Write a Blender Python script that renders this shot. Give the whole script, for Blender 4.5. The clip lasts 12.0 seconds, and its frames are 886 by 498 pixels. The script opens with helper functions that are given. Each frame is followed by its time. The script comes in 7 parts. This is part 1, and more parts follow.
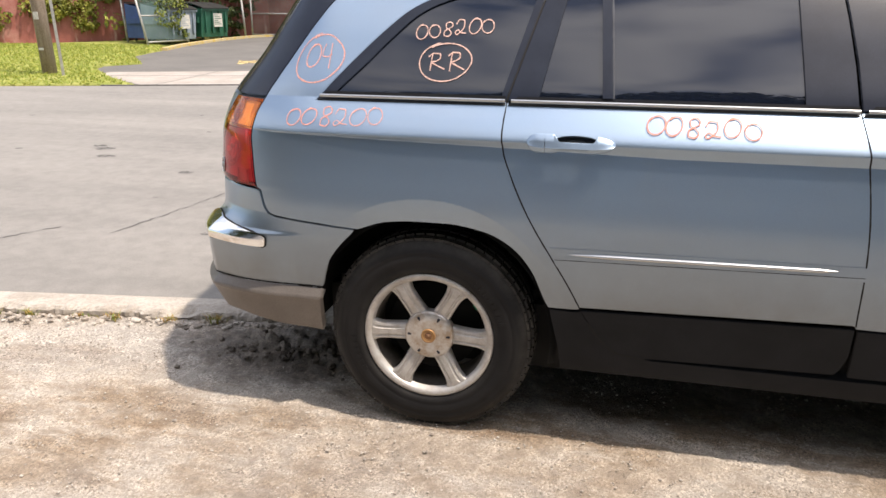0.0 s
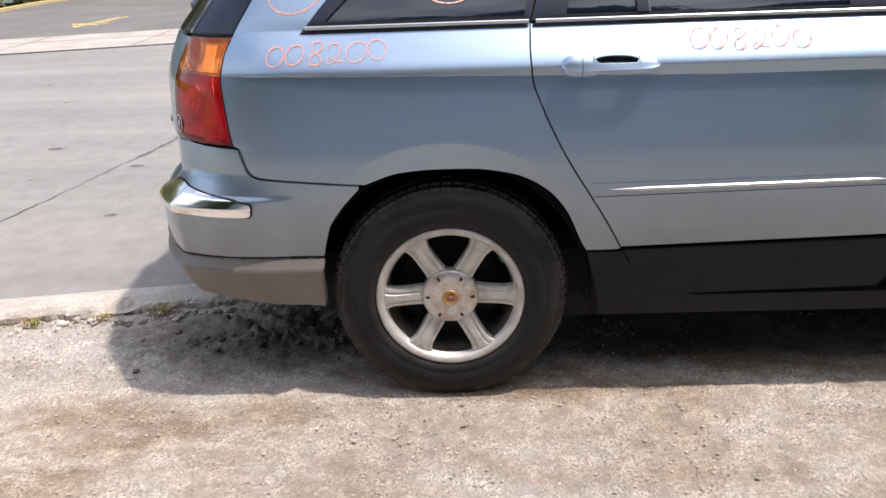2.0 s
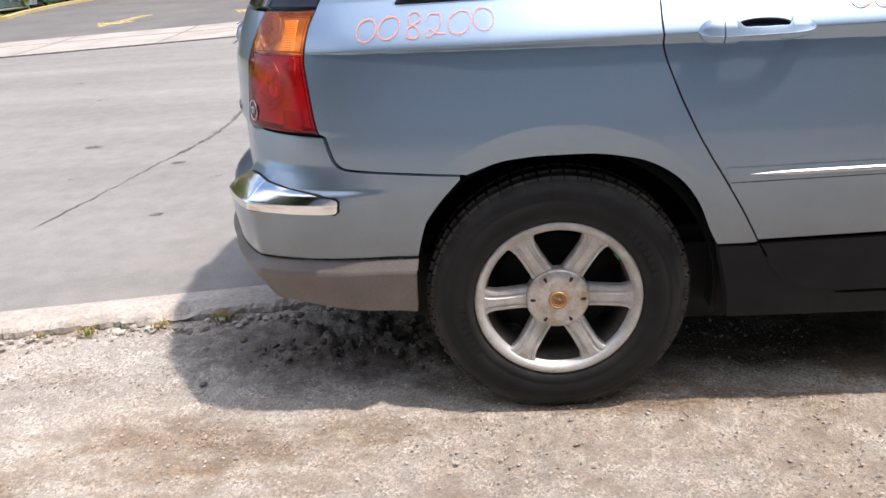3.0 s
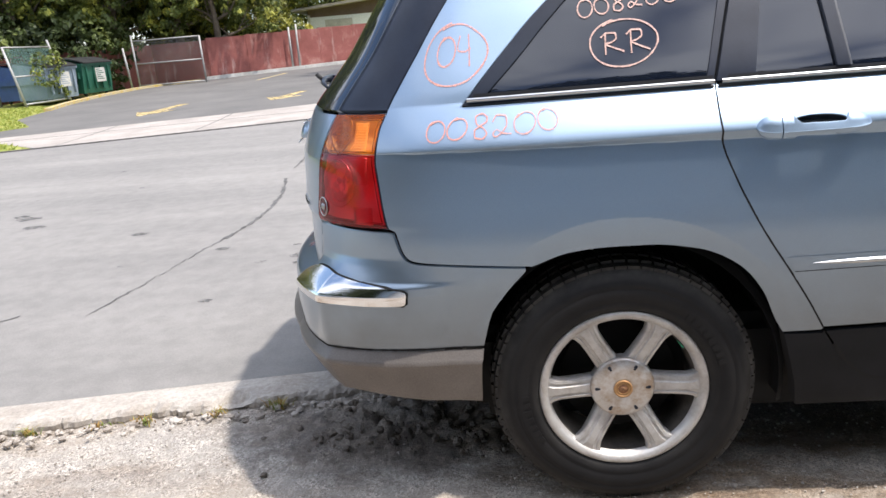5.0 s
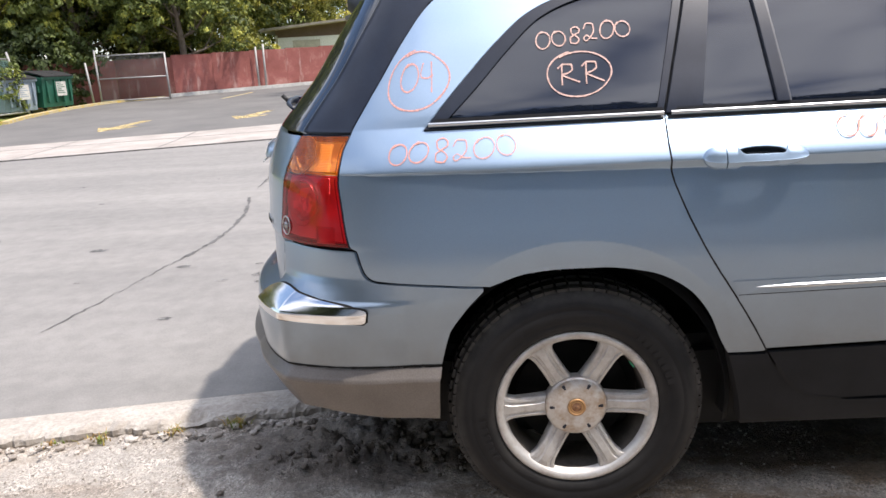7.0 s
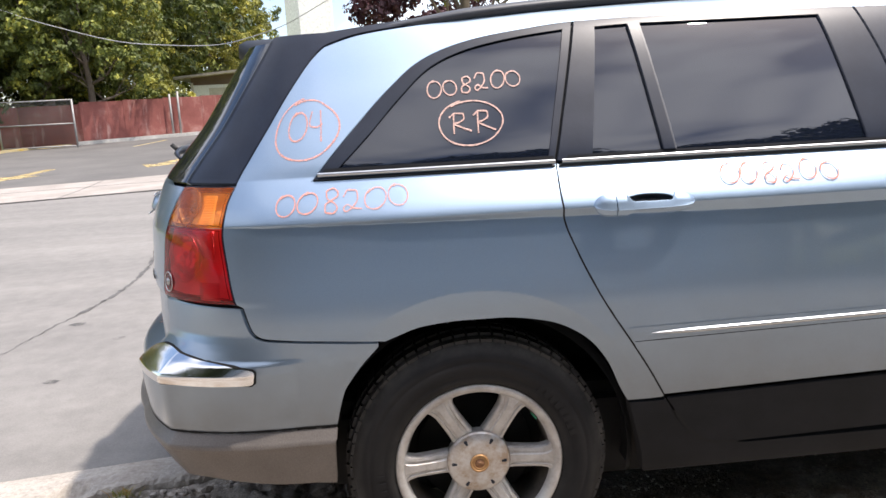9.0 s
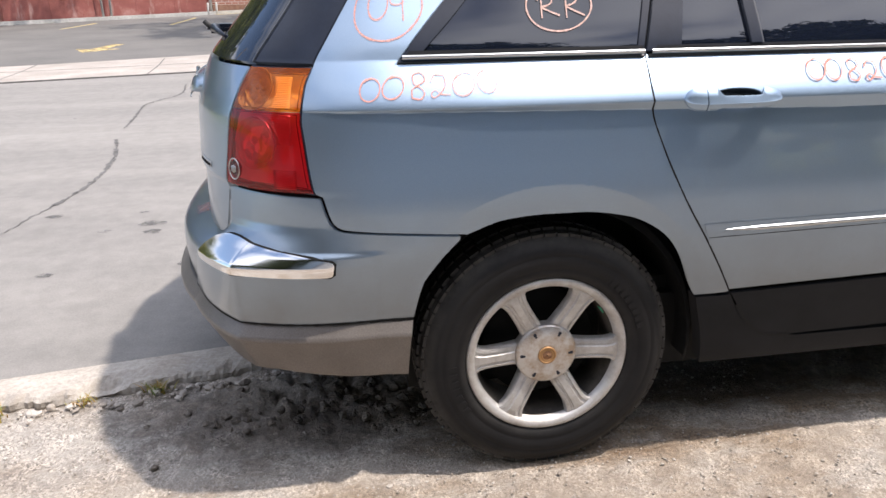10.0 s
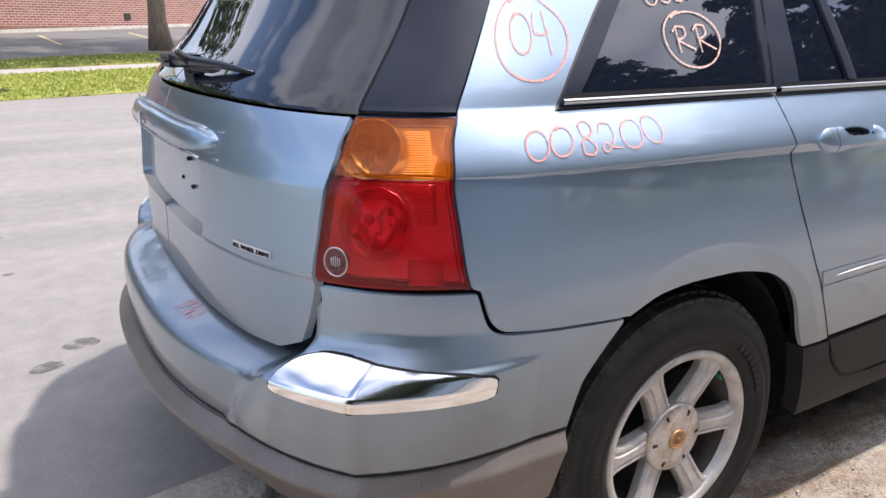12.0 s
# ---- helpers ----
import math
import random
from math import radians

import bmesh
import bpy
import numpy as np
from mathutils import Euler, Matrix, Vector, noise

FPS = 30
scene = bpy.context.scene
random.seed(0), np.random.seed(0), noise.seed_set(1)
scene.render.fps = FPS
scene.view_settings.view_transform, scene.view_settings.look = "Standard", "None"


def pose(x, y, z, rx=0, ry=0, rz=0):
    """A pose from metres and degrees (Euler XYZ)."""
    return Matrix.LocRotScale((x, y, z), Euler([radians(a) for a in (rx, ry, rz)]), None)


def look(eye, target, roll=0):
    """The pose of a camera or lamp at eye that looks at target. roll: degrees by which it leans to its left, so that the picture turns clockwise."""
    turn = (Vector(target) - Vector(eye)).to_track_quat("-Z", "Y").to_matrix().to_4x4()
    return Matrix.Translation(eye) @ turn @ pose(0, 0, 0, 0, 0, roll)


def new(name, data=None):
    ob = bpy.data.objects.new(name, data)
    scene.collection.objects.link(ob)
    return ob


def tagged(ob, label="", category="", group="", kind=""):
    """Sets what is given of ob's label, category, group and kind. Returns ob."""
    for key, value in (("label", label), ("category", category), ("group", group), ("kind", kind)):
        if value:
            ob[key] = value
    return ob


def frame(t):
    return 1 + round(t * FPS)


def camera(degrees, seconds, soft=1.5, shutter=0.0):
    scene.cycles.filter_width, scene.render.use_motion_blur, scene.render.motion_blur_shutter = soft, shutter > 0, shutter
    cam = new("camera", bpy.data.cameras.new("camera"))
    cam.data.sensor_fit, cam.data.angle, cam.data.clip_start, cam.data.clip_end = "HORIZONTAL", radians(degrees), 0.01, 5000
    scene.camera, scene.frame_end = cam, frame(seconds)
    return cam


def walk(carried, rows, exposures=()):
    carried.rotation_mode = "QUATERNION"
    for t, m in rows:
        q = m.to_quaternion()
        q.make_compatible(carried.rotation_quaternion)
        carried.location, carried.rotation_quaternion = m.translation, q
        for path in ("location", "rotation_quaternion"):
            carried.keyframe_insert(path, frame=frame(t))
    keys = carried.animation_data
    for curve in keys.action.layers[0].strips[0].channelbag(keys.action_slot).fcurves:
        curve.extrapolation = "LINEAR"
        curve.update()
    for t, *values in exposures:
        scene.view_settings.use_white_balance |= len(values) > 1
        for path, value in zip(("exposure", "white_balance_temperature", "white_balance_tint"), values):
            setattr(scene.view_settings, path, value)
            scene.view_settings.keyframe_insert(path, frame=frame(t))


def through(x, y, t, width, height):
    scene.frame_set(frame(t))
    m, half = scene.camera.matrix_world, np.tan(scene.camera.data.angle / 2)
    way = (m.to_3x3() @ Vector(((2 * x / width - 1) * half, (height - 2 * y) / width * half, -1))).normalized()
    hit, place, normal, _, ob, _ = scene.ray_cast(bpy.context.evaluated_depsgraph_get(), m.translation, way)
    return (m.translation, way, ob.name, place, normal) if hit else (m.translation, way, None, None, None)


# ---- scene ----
cam = camera(63.6, 12.0)
PATH = [
    (0, (0.563, -2.188, 1.43), (0.137, -0.336, 0.806), 0.3),
    (0.5, (0.437, -2.036, 1.441), (-0.071, -0.18, 0.895), -5.9),
    (1, (0.316, -1.933, 1.428), (-0.201, -0.059, 0.959), -4.6),
    (1.2, (0.311, -1.98, 1.434), (-0.307, -0.127, 1.006), -6.0),
    (1.5, (0.201, -1.976, 1.423), (-0.235, -0.061, 1.041), -6.7),
    (1.8, (0.113, -2.032, 1.373), (-0.053, -0.123, 0.799), -4.4),
    (2, (0.047, -1.982, 1.335), (-0.012, -0.128, 0.586), -2.1),
    (2.5, (-0.067, -1.83, 1.297), (-0.197, -0.013, 0.471), -6.7),
    (3, (-0.198, -1.755, 1.265), (-0.315, 0.09, 0.501), -3.8),
    (3.2, (-0.267, -1.785, 1.277), (-0.217, 0.08, 0.556), -1.4),
    (4.8, (-0.314, -1.791, 1.318), (-0.464, 0.119, 0.745), -5.1),
    (5, (-0.31, -1.791, 1.325), (-0.477, 0.122, 0.767), -4.9),
    (5.5, (-0.299, -1.81, 1.316), (-0.464, 0.099, 0.742), -4.4),
    (6, (-0.293, -1.82, 1.315), (-0.388, 0.09, 0.729), -3.8),
    (6.5, (-0.286, -1.833, 1.328), (-0.372, 0.097, 0.809), -3.5),
    (7, (-0.296, -1.839, 1.331), (-0.36, 0.095, 0.827), -3.2),
    (7.5, (-0.264, -1.834, 1.328), (-0.241, 0.103, 0.833), -3.9),
    (7.7, (-0.236, -1.832, 1.322), (-0.149, 0.108, 0.843), -4.0),
    (9.3, (-0.214, -1.770, 1.333), (-0.059, 0.185, 0.946), -3.0),
    (9.5, (-0.316, -1.765, 1.335), (-0.222, 0.188, 0.914), -2.1),
    (10, (-0.574, -1.691, 1.307), (-0.271, 0.171, 0.644), -0.8),
    (10.5, (-0.742, -1.491, 1.288), (-0.548, 0.386, 0.626), -4.6),
    (11, (-0.927, -1.261, 1.289), (-0.509, 0.596, 0.675), -0.6),
    (11.5, (-1.182, -1.156, 1.32), (-0.447, 0.609, 0.733), 0.7),
    (12, (-1.26, -0.98, 1.309), (-0.292, 0.665, 0.71), 0.4),
]
# the film's own slow change of brightness and tint
BALANCE = [(0.0, 0.36, 7200, 14), (0.6, 0.36, 6800, 14), (1.5, 0.35, 6650, 15), (2.5, 0.36, 6600, 15), (5.0, 0.41, 6400, 12), (6.0, 0.41, 6450, 13), (9.5, 0.39, 6650, 14), (11.0, 0.41, 6550, 14), (12.0, 0.45, 6520, 17)]
walk(cam, [(t, look(eye, target, roll)) for t, eye, target, roll in PATH], BALANCE)


# ---- world, sun ----
SUN_TO = Vector((0.45, -0.11, 1.0)).normalized()
world = bpy.data.worlds.new("sky")
scene.world = world
world.use_nodes = True
wn = world.node_tree.nodes
sky = wn.new("ShaderNodeTexSky")
sky.sky_type = "NISHITA"
sky.sun_disc = False
sky.sun_elevation = math.asin(SUN_TO.z)
sky.sun_rotation = math.atan2(SUN_TO.x, SUN_TO.y)
sky.dust_density = 1.2
sky.ozone_density = 1.5
# broken cloud over the blue: grey-white patches
tc = wn.new("ShaderNodeTexCoord")
cl = wn.new("ShaderNodeTexNoise")
cl.inputs["Scale"].default_value = 1.8
cl.inputs["Detail"].default_value = 3.5
cl.inputs["Roughness"].default_value = 0.55
mpg = wn.new("ShaderNodeMapping")
mpg.inputs["Scale"].default_value = (1, 1, 2.6)
mpg.inputs["Location"].default_value = (1.3, 4.2, 2.2)
world.node_tree.links.new(tc.outputs["Generated"], mpg.inputs["Vector"])
world.node_tree.links.new(mpg.outputs["Vector"], cl.inputs["Vector"])
cr = wn.new("ShaderNodeValToRGB")
cr.color_ramp.elements[0].position = 0.44
cr.color_ramp.elements[1].position = 0.60
world.node_tree.links.new(cl.outputs["Fac"], cr.inputs["Fac"])
mixc = wn.new("ShaderNodeMixRGB")
shade = wn.new("ShaderNodeValToRGB")
shade.color_ramp.elements[0].position, shade.color_ramp.elements[0].color = 0.46, (1, 1, 1, 1)
shade.color_ramp.elements[1].position, shade.color_ramp.elements[1].color = 0.66, (0.36, 0.39, 0.44, 1)
world.node_tree.links.new(cl.outputs["Fac"], shade.inputs["Fac"])
lit = wn.new("ShaderNodeMixRGB")
lit.blend_type = "MULTIPLY"
lit.inputs["Fac"].default_value = 1.0
lit.inputs["Color1"].default_value = (18.2, 18.4, 18.8, 1)
world.node_tree.links.new(shade.outputs["Color"], lit.inputs["Color2"])
# clouds nearer the sun are brighter
toward = wn.new("ShaderNodeVectorMath")
toward.operation = "DOT_PRODUCT"
toward.inputs[1].default_value = SUN_TO
world.node_tree.links.new(tc.outputs["Generated"], toward.inputs[0])
glow = wn.new("ShaderNodeMapRange")
glow.interpolation_type = "SMOOTHSTEP"
for sock_, v_ in (("From Min", 0.5), ("From Max", 1.0), ("To Min", 1.15), ("To Max", 2.15)):
    glow.inputs[sock_].default_value = v_
world.node_tree.links.new(toward.outputs["Value"], glow.inputs["Value"])
glowing = wn.new("ShaderNodeVectorMath")
glowing.operation = "SCALE"
world.node_tree.links.new(lit.outputs["Color"], glowing.inputs[0])
world.node_tree.links.new(glow.outputs["Result"], glowing.inputs["Scale"])
world.node_tree.links.new(glowing.outputs["Vector"], mixc.inputs["Color2"])
world.node_tree.links.new(cr.outputs["Color"], mixc.inputs["Fac"])
blue = wn.new("ShaderNodeVectorMath")
blue.operation = "SCALE"
blue.inputs["Scale"].default_value = 2.05
world.node_tree.links.new(sky.outputs["Color"], blue.inputs[0])
world.node_tree.links.new(blue.outputs["Vector"], mixc.inputs["Color1"])
bg = wn["Background"]
bg.inputs["Strength"].default_value = 0.104
world.node_tree.links.new(mixc.outputs["Color"], bg.inputs["Color"])
sun = new("sun", bpy.data.lights.new("sun", "SUN"))
sun.data.energy, sun.data.angle, sun.data.color = 3.9, radians(1.8), (1.0, 0.935, 0.85)
sun.matrix_world = look(SUN_TO * 60, (0, 0, 0))


# ---- small helpers ----
def link_mesh(name, bm, mats, parent=None, label="", smooth=False):
    me = bpy.data.meshes.new(name)
    bm.to_mesh(me)
    bm.free()
    for m in mats if isinstance(mats, (list, tuple)) else [mats]:
        me.materials.append(m)
    if smooth:
        for p in me.polygons:
            p.use_smooth = True
    ob = new(name, me)
    if parent is not None:
        ob.parent = parent
    if label:
        tagged(ob, label)
    return ob


def part(name, bm, material, parent, label="", smooth=False):
    return link_mesh(name, bm, material, parent, label, smooth)


def thing(name, at, label, category, group="", kind="", turn=0.0):
    ob = new(name)
    ob.empty_display_size = 0.1
    ob.matrix_world = pose(*at, 0, 0, turn)
    return tagged(ob, label, category, group, kind)


def raw_mesh(name, verts, faces, mats, parent=None, label="", smooth=False):
    me = bpy.data.meshes.new(name)
    me.from_pydata([tuple(v) for v in verts], [], [tuple(f) for f in faces])
    for m in mats if isinstance(mats, (list, tuple)) else [mats]:
        me.materials.append(m)
    if smooth:
        for p in me.polygons:
            p.use_smooth = True
    ob = new(name, me)
    if parent is not None:
        ob.parent = parent
    if label:
        tagged(ob, label)
    return ob


def box_bm(x0, x1, y0, y1, z0, z1, bev=0.0, bm=None, m=None):
    """A box, bevelled, added to bm."""
    own = bmesh.new()
    r = bmesh.ops.create_cube(own, size=1.0)
    for v in own.verts:
        v.co = Vector((x0 + (v.co.x + 0.5) * (x1 - x0), y0 + (v.co.y + 0.5) * (y1 - y0), z0 + (v.co.z + 0.5) * (z1 - z0)))
    if bev:
        bmesh.ops.bevel(own, geom=list(own.edges), offset=bev, segments=2, affect="EDGES")
    if m is not None:
        own.transform(m)
    if bm is None:
        return own
    tmp = bpy.data.meshes.new("tmp")
    own.to_mesh(tmp)
    own.free()
    bm.from_mesh(tmp)
    bpy.data.meshes.remove(tmp)
    return bm


def tube_bm(points, radius, sides=8, bm=None, closed=False, taper=None):
    """A round bar along points."""
    bm = bm or bmesh.new()
    pts = [Vector(p) for p in points]
    n = len(pts)
    rings = []
    side = None
    for i, p in enumerate(pts):
        a = pts[i - 1] if i else (pts[-1] if closed else p)
        b = pts[(i + 1) % n] if (i + 1 < n or closed) else p
        d = (b - a).normalized()
        if side is None:
            side = d.orthogonal().normalized()
        side = (side - d * side.dot(d)).normalized()
        up = d.cross(side)
        r = radius if taper is None else taper[i]
        rings.append([bm.verts.new(p + (side * math.cos(2 * math.pi * k / sides) + up * math.sin(2 * math.pi * k / sides)) * r) for k in range(sides)])
    for i in range(n if closed else n - 1):
        a, b = rings[i], rings[(i + 1) % n]
        for k in range(sides):
            bm.faces.new((a[k], a[(k + 1) % sides], b[(k + 1) % sides], b[k])).smooth = True
    if not closed:
        bm.faces.new(list(reversed(rings[0])))
        bm.faces.new(rings[-1])
    return bm


# ---- materials ----
def mat(name, color, rough=0.5, metal=0.0, **extra):
    m = bpy.data.materials.new(name)
    m.use_nodes = True
    b = m.node_tree.nodes["Principled BSDF"]
    b.inputs["Base Color"].default_value = (*color, 1)
    b.inputs["Roughness"].default_value = rough
    b.inputs["Metallic"].default_value = metal
    for k, v in extra.items():
        b.inputs[k.replace("_", " ")].default_value = v
    return m


def bsdf(m):
    return m.node_tree.nodes["Principled BSDF"]


def noise_node(m, scale, detail=4.0, rough=0.6, coords="Object", stretch=(1, 1, 1)):
    nt = m.node_tree
    t = nt.nodes.new("ShaderNodeTexCoord")
    mp = nt.nodes.new("ShaderNodeMapping")
    mp.inputs["Scale"].default_value = stretch
    n = nt.nodes.new("ShaderNodeTexNoise")
    n.inputs["Scale"].default_value = scale
    n.inputs["Detail"].default_value = detail
    n.inputs["Roughness"].default_value = rough
    nt.links.new(t.outputs[coords], mp.inputs["Vector"])
    nt.links.new(mp.outputs["Vector"], n.inputs["Vector"])
    return n.outputs["Fac"]


def ramp(m, fac, stops):
    r = m.node_tree.nodes.new("ShaderNodeValToRGB")
    e = r.color_ramp.elements
    while len(e) < len(stops):
        e.new(0.5)
    for k, (p, c) in zip(e, stops):
        k.position, k.color = p, (*c, 1) if len(c) == 3 else c
    m.node_tree.links.new(fac, r.inputs["Fac"])
    return r.outputs["Color"]


def mix(m, fac, a, b, blend="MIX"):
    n = m.node_tree.nodes.new("ShaderNodeMixRGB")
    n.blend_type = blend
    for sock, v in (("Fac", fac), ("Color1", a), ("Color2", b)):
        if isinstance(v, (int, float)):
            n.inputs[sock].default_value = v
        elif isinstance(v, tuple):
            n.inputs[sock].default_value = (*v, 1)
        else:
            m.node_tree.links.new(v, n.inputs[sock])
    return n.outputs["Color"]


def bump(m, height, strength=0.3, dist=0.01, under=None):
    b = m.node_tree.nodes.new("ShaderNodeBump")
    b.inputs["Strength"].default_value = strength
    b.inputs["Distance"].default_value = dist
    m.node_tree.links.new(height, b.inputs["Height"])
    if under is not None:
        m.node_tree.links.new(under, b.inputs["Normal"])
    return b.outputs["Normal"]


def use(m, color=None, normal=None, rough=None):
    b = bsdf(m)
    for sock, v in (("Base Color", color), ("Normal", normal), ("Roughness", rough)):
        if v is not None:
            m.node_tree.links.new(v, b.inputs[sock])
    return m


def grey(v):
    return (v, v, v)


def blotchy(name, c1, c2, scale, rough=0.8, fine=60.0, bump_s=0.3, bump_d=0.005, stretch=(1, 1, 1), amount=0.35):
    """Two-scale variation: wide blotches between two colours, fine grain over them, relief."""
    m = mat(name, c1, rough)
    wide = noise_node(m, scale, 5, 0.6, stretch=stretch)
    col = ramp(m, wide, [(0.35, c1), (0.65, c2)])
    fn = noise_node(m, fine, 3, 0.7)
    g = ramp(m, fn, [(0.3, grey(1 - amount)), (0.7, grey(1.0))])
    col = mix(m, 1.0, col, g, "MULTIPLY")
    return use(m, col, bump(m, fn, bump_s, bump_d))


M_KERB = blotchy("kerb_concrete", (0.53, 0.485, 0.43), (0.40, 0.355, 0.305), 7, 0.9, 60, 0.6, 0.007)
M_APRON = blotchy("pale_concrete", (0.46, 0.415, 0.375), (0.35, 0.315, 0.28), 1.5, 0.9, 40, 0.2, 0.003)
M_YARD = blotchy("reflected_yard_grey", (0.17, 0.175, 0.185), (0.22, 0.225, 0.235), 0.6, 0.85, 50, 0.3, 0.004)
M_ASPHALT = blotchy("old_asphalt", (0.135, 0.129, 0.122), (0.18, 0.171, 0.160), 0.7, 0.9, 60, 0.3, 0.004)
M_GRASS = blotchy("lawn_soil", (0.25, 0.29, 0.05), (0.37, 0.37, 0.10), 1.2, 0.95, 30, 0.5, 0.03)
M_YELLOW = blotchy("yellow_road_paint", (0.60, 0.42, 0.10), (0.52, 0.46, 0.32), 5.0, 0.8, 40, 0.1, 0.002)


# ---- the lie of the land ----
def land(x, y):
    e = max(0.0, min(y, 46.0) - 8.0)
    return 0.013 * e + 0.0006 * e * e


def kerb_y(x):
    """The dirt-side face of the kerb."""
    return 0.865 + 0.150 * x


def sheet(name, xs, edges, mat_, label, lift=0.0, steps=24, kind="structure"):
    """A patch of ground between two lines y(x), following the land."""
    lo, hi = edges
    verts, faces = [], []
    for i, x in enumerate(xs):
        for j in range(steps + 1):
            y = lo(x) + (hi(x) - lo(x)) * j / steps
            verts.append((x, y, land(x, y) + lift))
    n = steps + 1
    for i in range(len(xs) - 1):
        for j in range(steps):
            a = i * n + j
            faces.append((a, a + n, a + n + 1, a + 1))
    ob = raw_mesh(name, verts, faces, mat_, smooth=True)
    return tagged(ob, label, name.replace("_", " "), kind=kind)


# ---- the car's materials ----
def paint():
    m = mat("silver_blue_metallic_paint", (0.285, 0.378, 0.488), 0.36, 0.88, Coat_Weight=0.7, Coat_Roughness=0.05)
    dust = noise_node(m, 3.0, 5, 0.6)
    fl = noise_node(m, 900.0, 1, 0.5)
    base = mix(m, 0.35, (0.285, 0.378, 0.488), ramp(m, fl, [(0.3, (0.228, 0.312, 0.405)), (0.7, (0.345, 0.448, 0.565))]))
    col = mix(m, ramp(m, dust, [(0.45, grey(0.0)), (0.8, grey(0.22))]), base, (0.30, 0.32, 0.34))
    # road dust low down, with the ground's reflection painted in as a darker grey
    nt = m.node_tree
    t = nt.nodes.new("ShaderNodeTexCoord")
    s = nt.nodes.new("ShaderNodeSeparateXYZ")
    nt.links.new(t.outputs["Object"], s.inputs[0])
    low = nt.nodes.new("ShaderNodeMapRange")
    for k, v in (("From Min", 0.46), ("From Max", 0.90), ("To Min", 0.80), ("To Max", 0.0)):
        low.inputs[k].default_value = v
    nt.links.new(s.outputs["Z"], low.inputs["Value"])
    dust_and_reflection = mix(m, 1.0, low.outputs["Result"], ramp(m, noise_node(m, 7.0, 5, 0.65), [(0.3, grey(0.75)), (0.7, grey(1.0))]), "MULTIPLY")
    col = mix(m, dust_and_reflection, col, (0.158, 0.152, 0.138))
    r = ramp(m, dust, [(0.3, grey(0.36)), (0.8, grey(0.41))])
    return use(m, col, None, r)


M_PAINT = paint()
M_BLACKTRIM = blotchy("dull_black_trim", (0.011, 0.016, 0.031), (0.018, 0.025, 0.044), 9, 0.34, 400, 0.08, 0.0005)
M_CLAD = blotchy("dark_grey_cladding", (0.010, 0.011, 0.013), (0.016, 0.017, 0.020), 5, 0.50, 500, 0.2, 0.0006)
M_VALANCE = blotchy("dusty_taupe_plastic", (0.180, 0.160, 0.145), (0.232, 0.208, 0.190), 4, 0.40, 300, 0.1, 0.0005)
bsdf(M_CLAD).inputs["Specular IOR Level"].default_value = 0.16
bsdf(M_BLACKTRIM).inputs["Specular IOR Level"].default_value = 0.32
M_RAIL = blotchy("weathered_grey_rail", (0.058, 0.064, 0.078), (0.075, 0.082, 0.098), 9, 0.42, 400, 0.1, 0.0005)
M_RAILBLACK = blotchy("black_spoiler_plastic", (0.012, 0.013, 0.017), (0.018, 0.020, 0.026), 9, 0.5, 400, 0.1, 0.0005)
bsdf(M_RAILBLACK).inputs["Specular IOR Level"].default_value = 0.25
bsdf(M_VALANCE).inputs["Metallic"].default_value = 0.2
M_CHROME = mat("chrome", (0.78, 0.78, 0.78), 0.12, 1.0)
M_BRIGHT = mat("bright_trim", (0.58, 0.59, 0.60), 0.30, 1.0)
M_GLASS = mat("tinted_window_glass", (0.007, 0.010, 0.019), 0.015, 0.0, IOR=1.46, Specular_IOR_Level=0.80)
M_RUBBER = blotchy("black_rubber", (0.02, 0.02, 0.021), (0.03, 0.03, 0.03), 20, 0.65, 200, 0.1, 0.0005)
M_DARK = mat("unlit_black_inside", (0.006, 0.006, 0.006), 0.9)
M_TYRE = mat("dusty_tyre_rubber", (0.03, 0.03, 0.03), 0.85)
tyre_at = M_TYRE.node_tree.nodes.new("ShaderNodeTexCoord")
tyre_flat = M_TYRE.node_tree.nodes.new("ShaderNodeVectorMath")
tyre_flat.operation = "MULTIPLY"
tyre_flat.inputs[1].default_value = (1, 0, 1)
tyre_r = M_TYRE.node_tree.nodes.new("ShaderNodeVectorMath")
tyre_r.operation = "LENGTH"
M_TYRE.node_tree.links.new(tyre_at.outputs["Object"], tyre_flat.inputs[0])
M_TYRE.node_tree.links.new(tyre_flat.outputs["Vector"], tyre_r.inputs[0])
# dust lies on the shoulder and in a faint ring round the rim
ring_dust = ramp(M_TYRE, tyre_r.outputs["Value"], [(0.235, grey(0.30)), (0.262, grey(0.08)), (0.320, grey(0.10)), (0.345, grey(0.75)), (0.37, grey(0.9))])
dusty = mix(M_TYRE, 1.0, ring_dust, ramp(M_TYRE, noise_node(M_TYRE, 9, 6, 0.7), [(0.36, grey(0.15)), (0.66, grey(1.0))]), "MULTIPLY")
use(M_TYRE, mix(M_TYRE, dusty, (0.012, 0.012, 0.013), (0.085, 0.080, 0.073)), bump(M_TYRE, noise_node(M_TYRE, 180, 3, 0.7), 0.18, 0.0015))
bsdf(M_TYRE).inputs["Specular IOR Level"].default_value = 0.18
bsdf(M_TYRE).inputs["Roughness"].default_value = 0.62
M_ALLOY = mat("brake_dusted_alloy", (0.55, 0.54, 0.52), 0.45, 0.6)
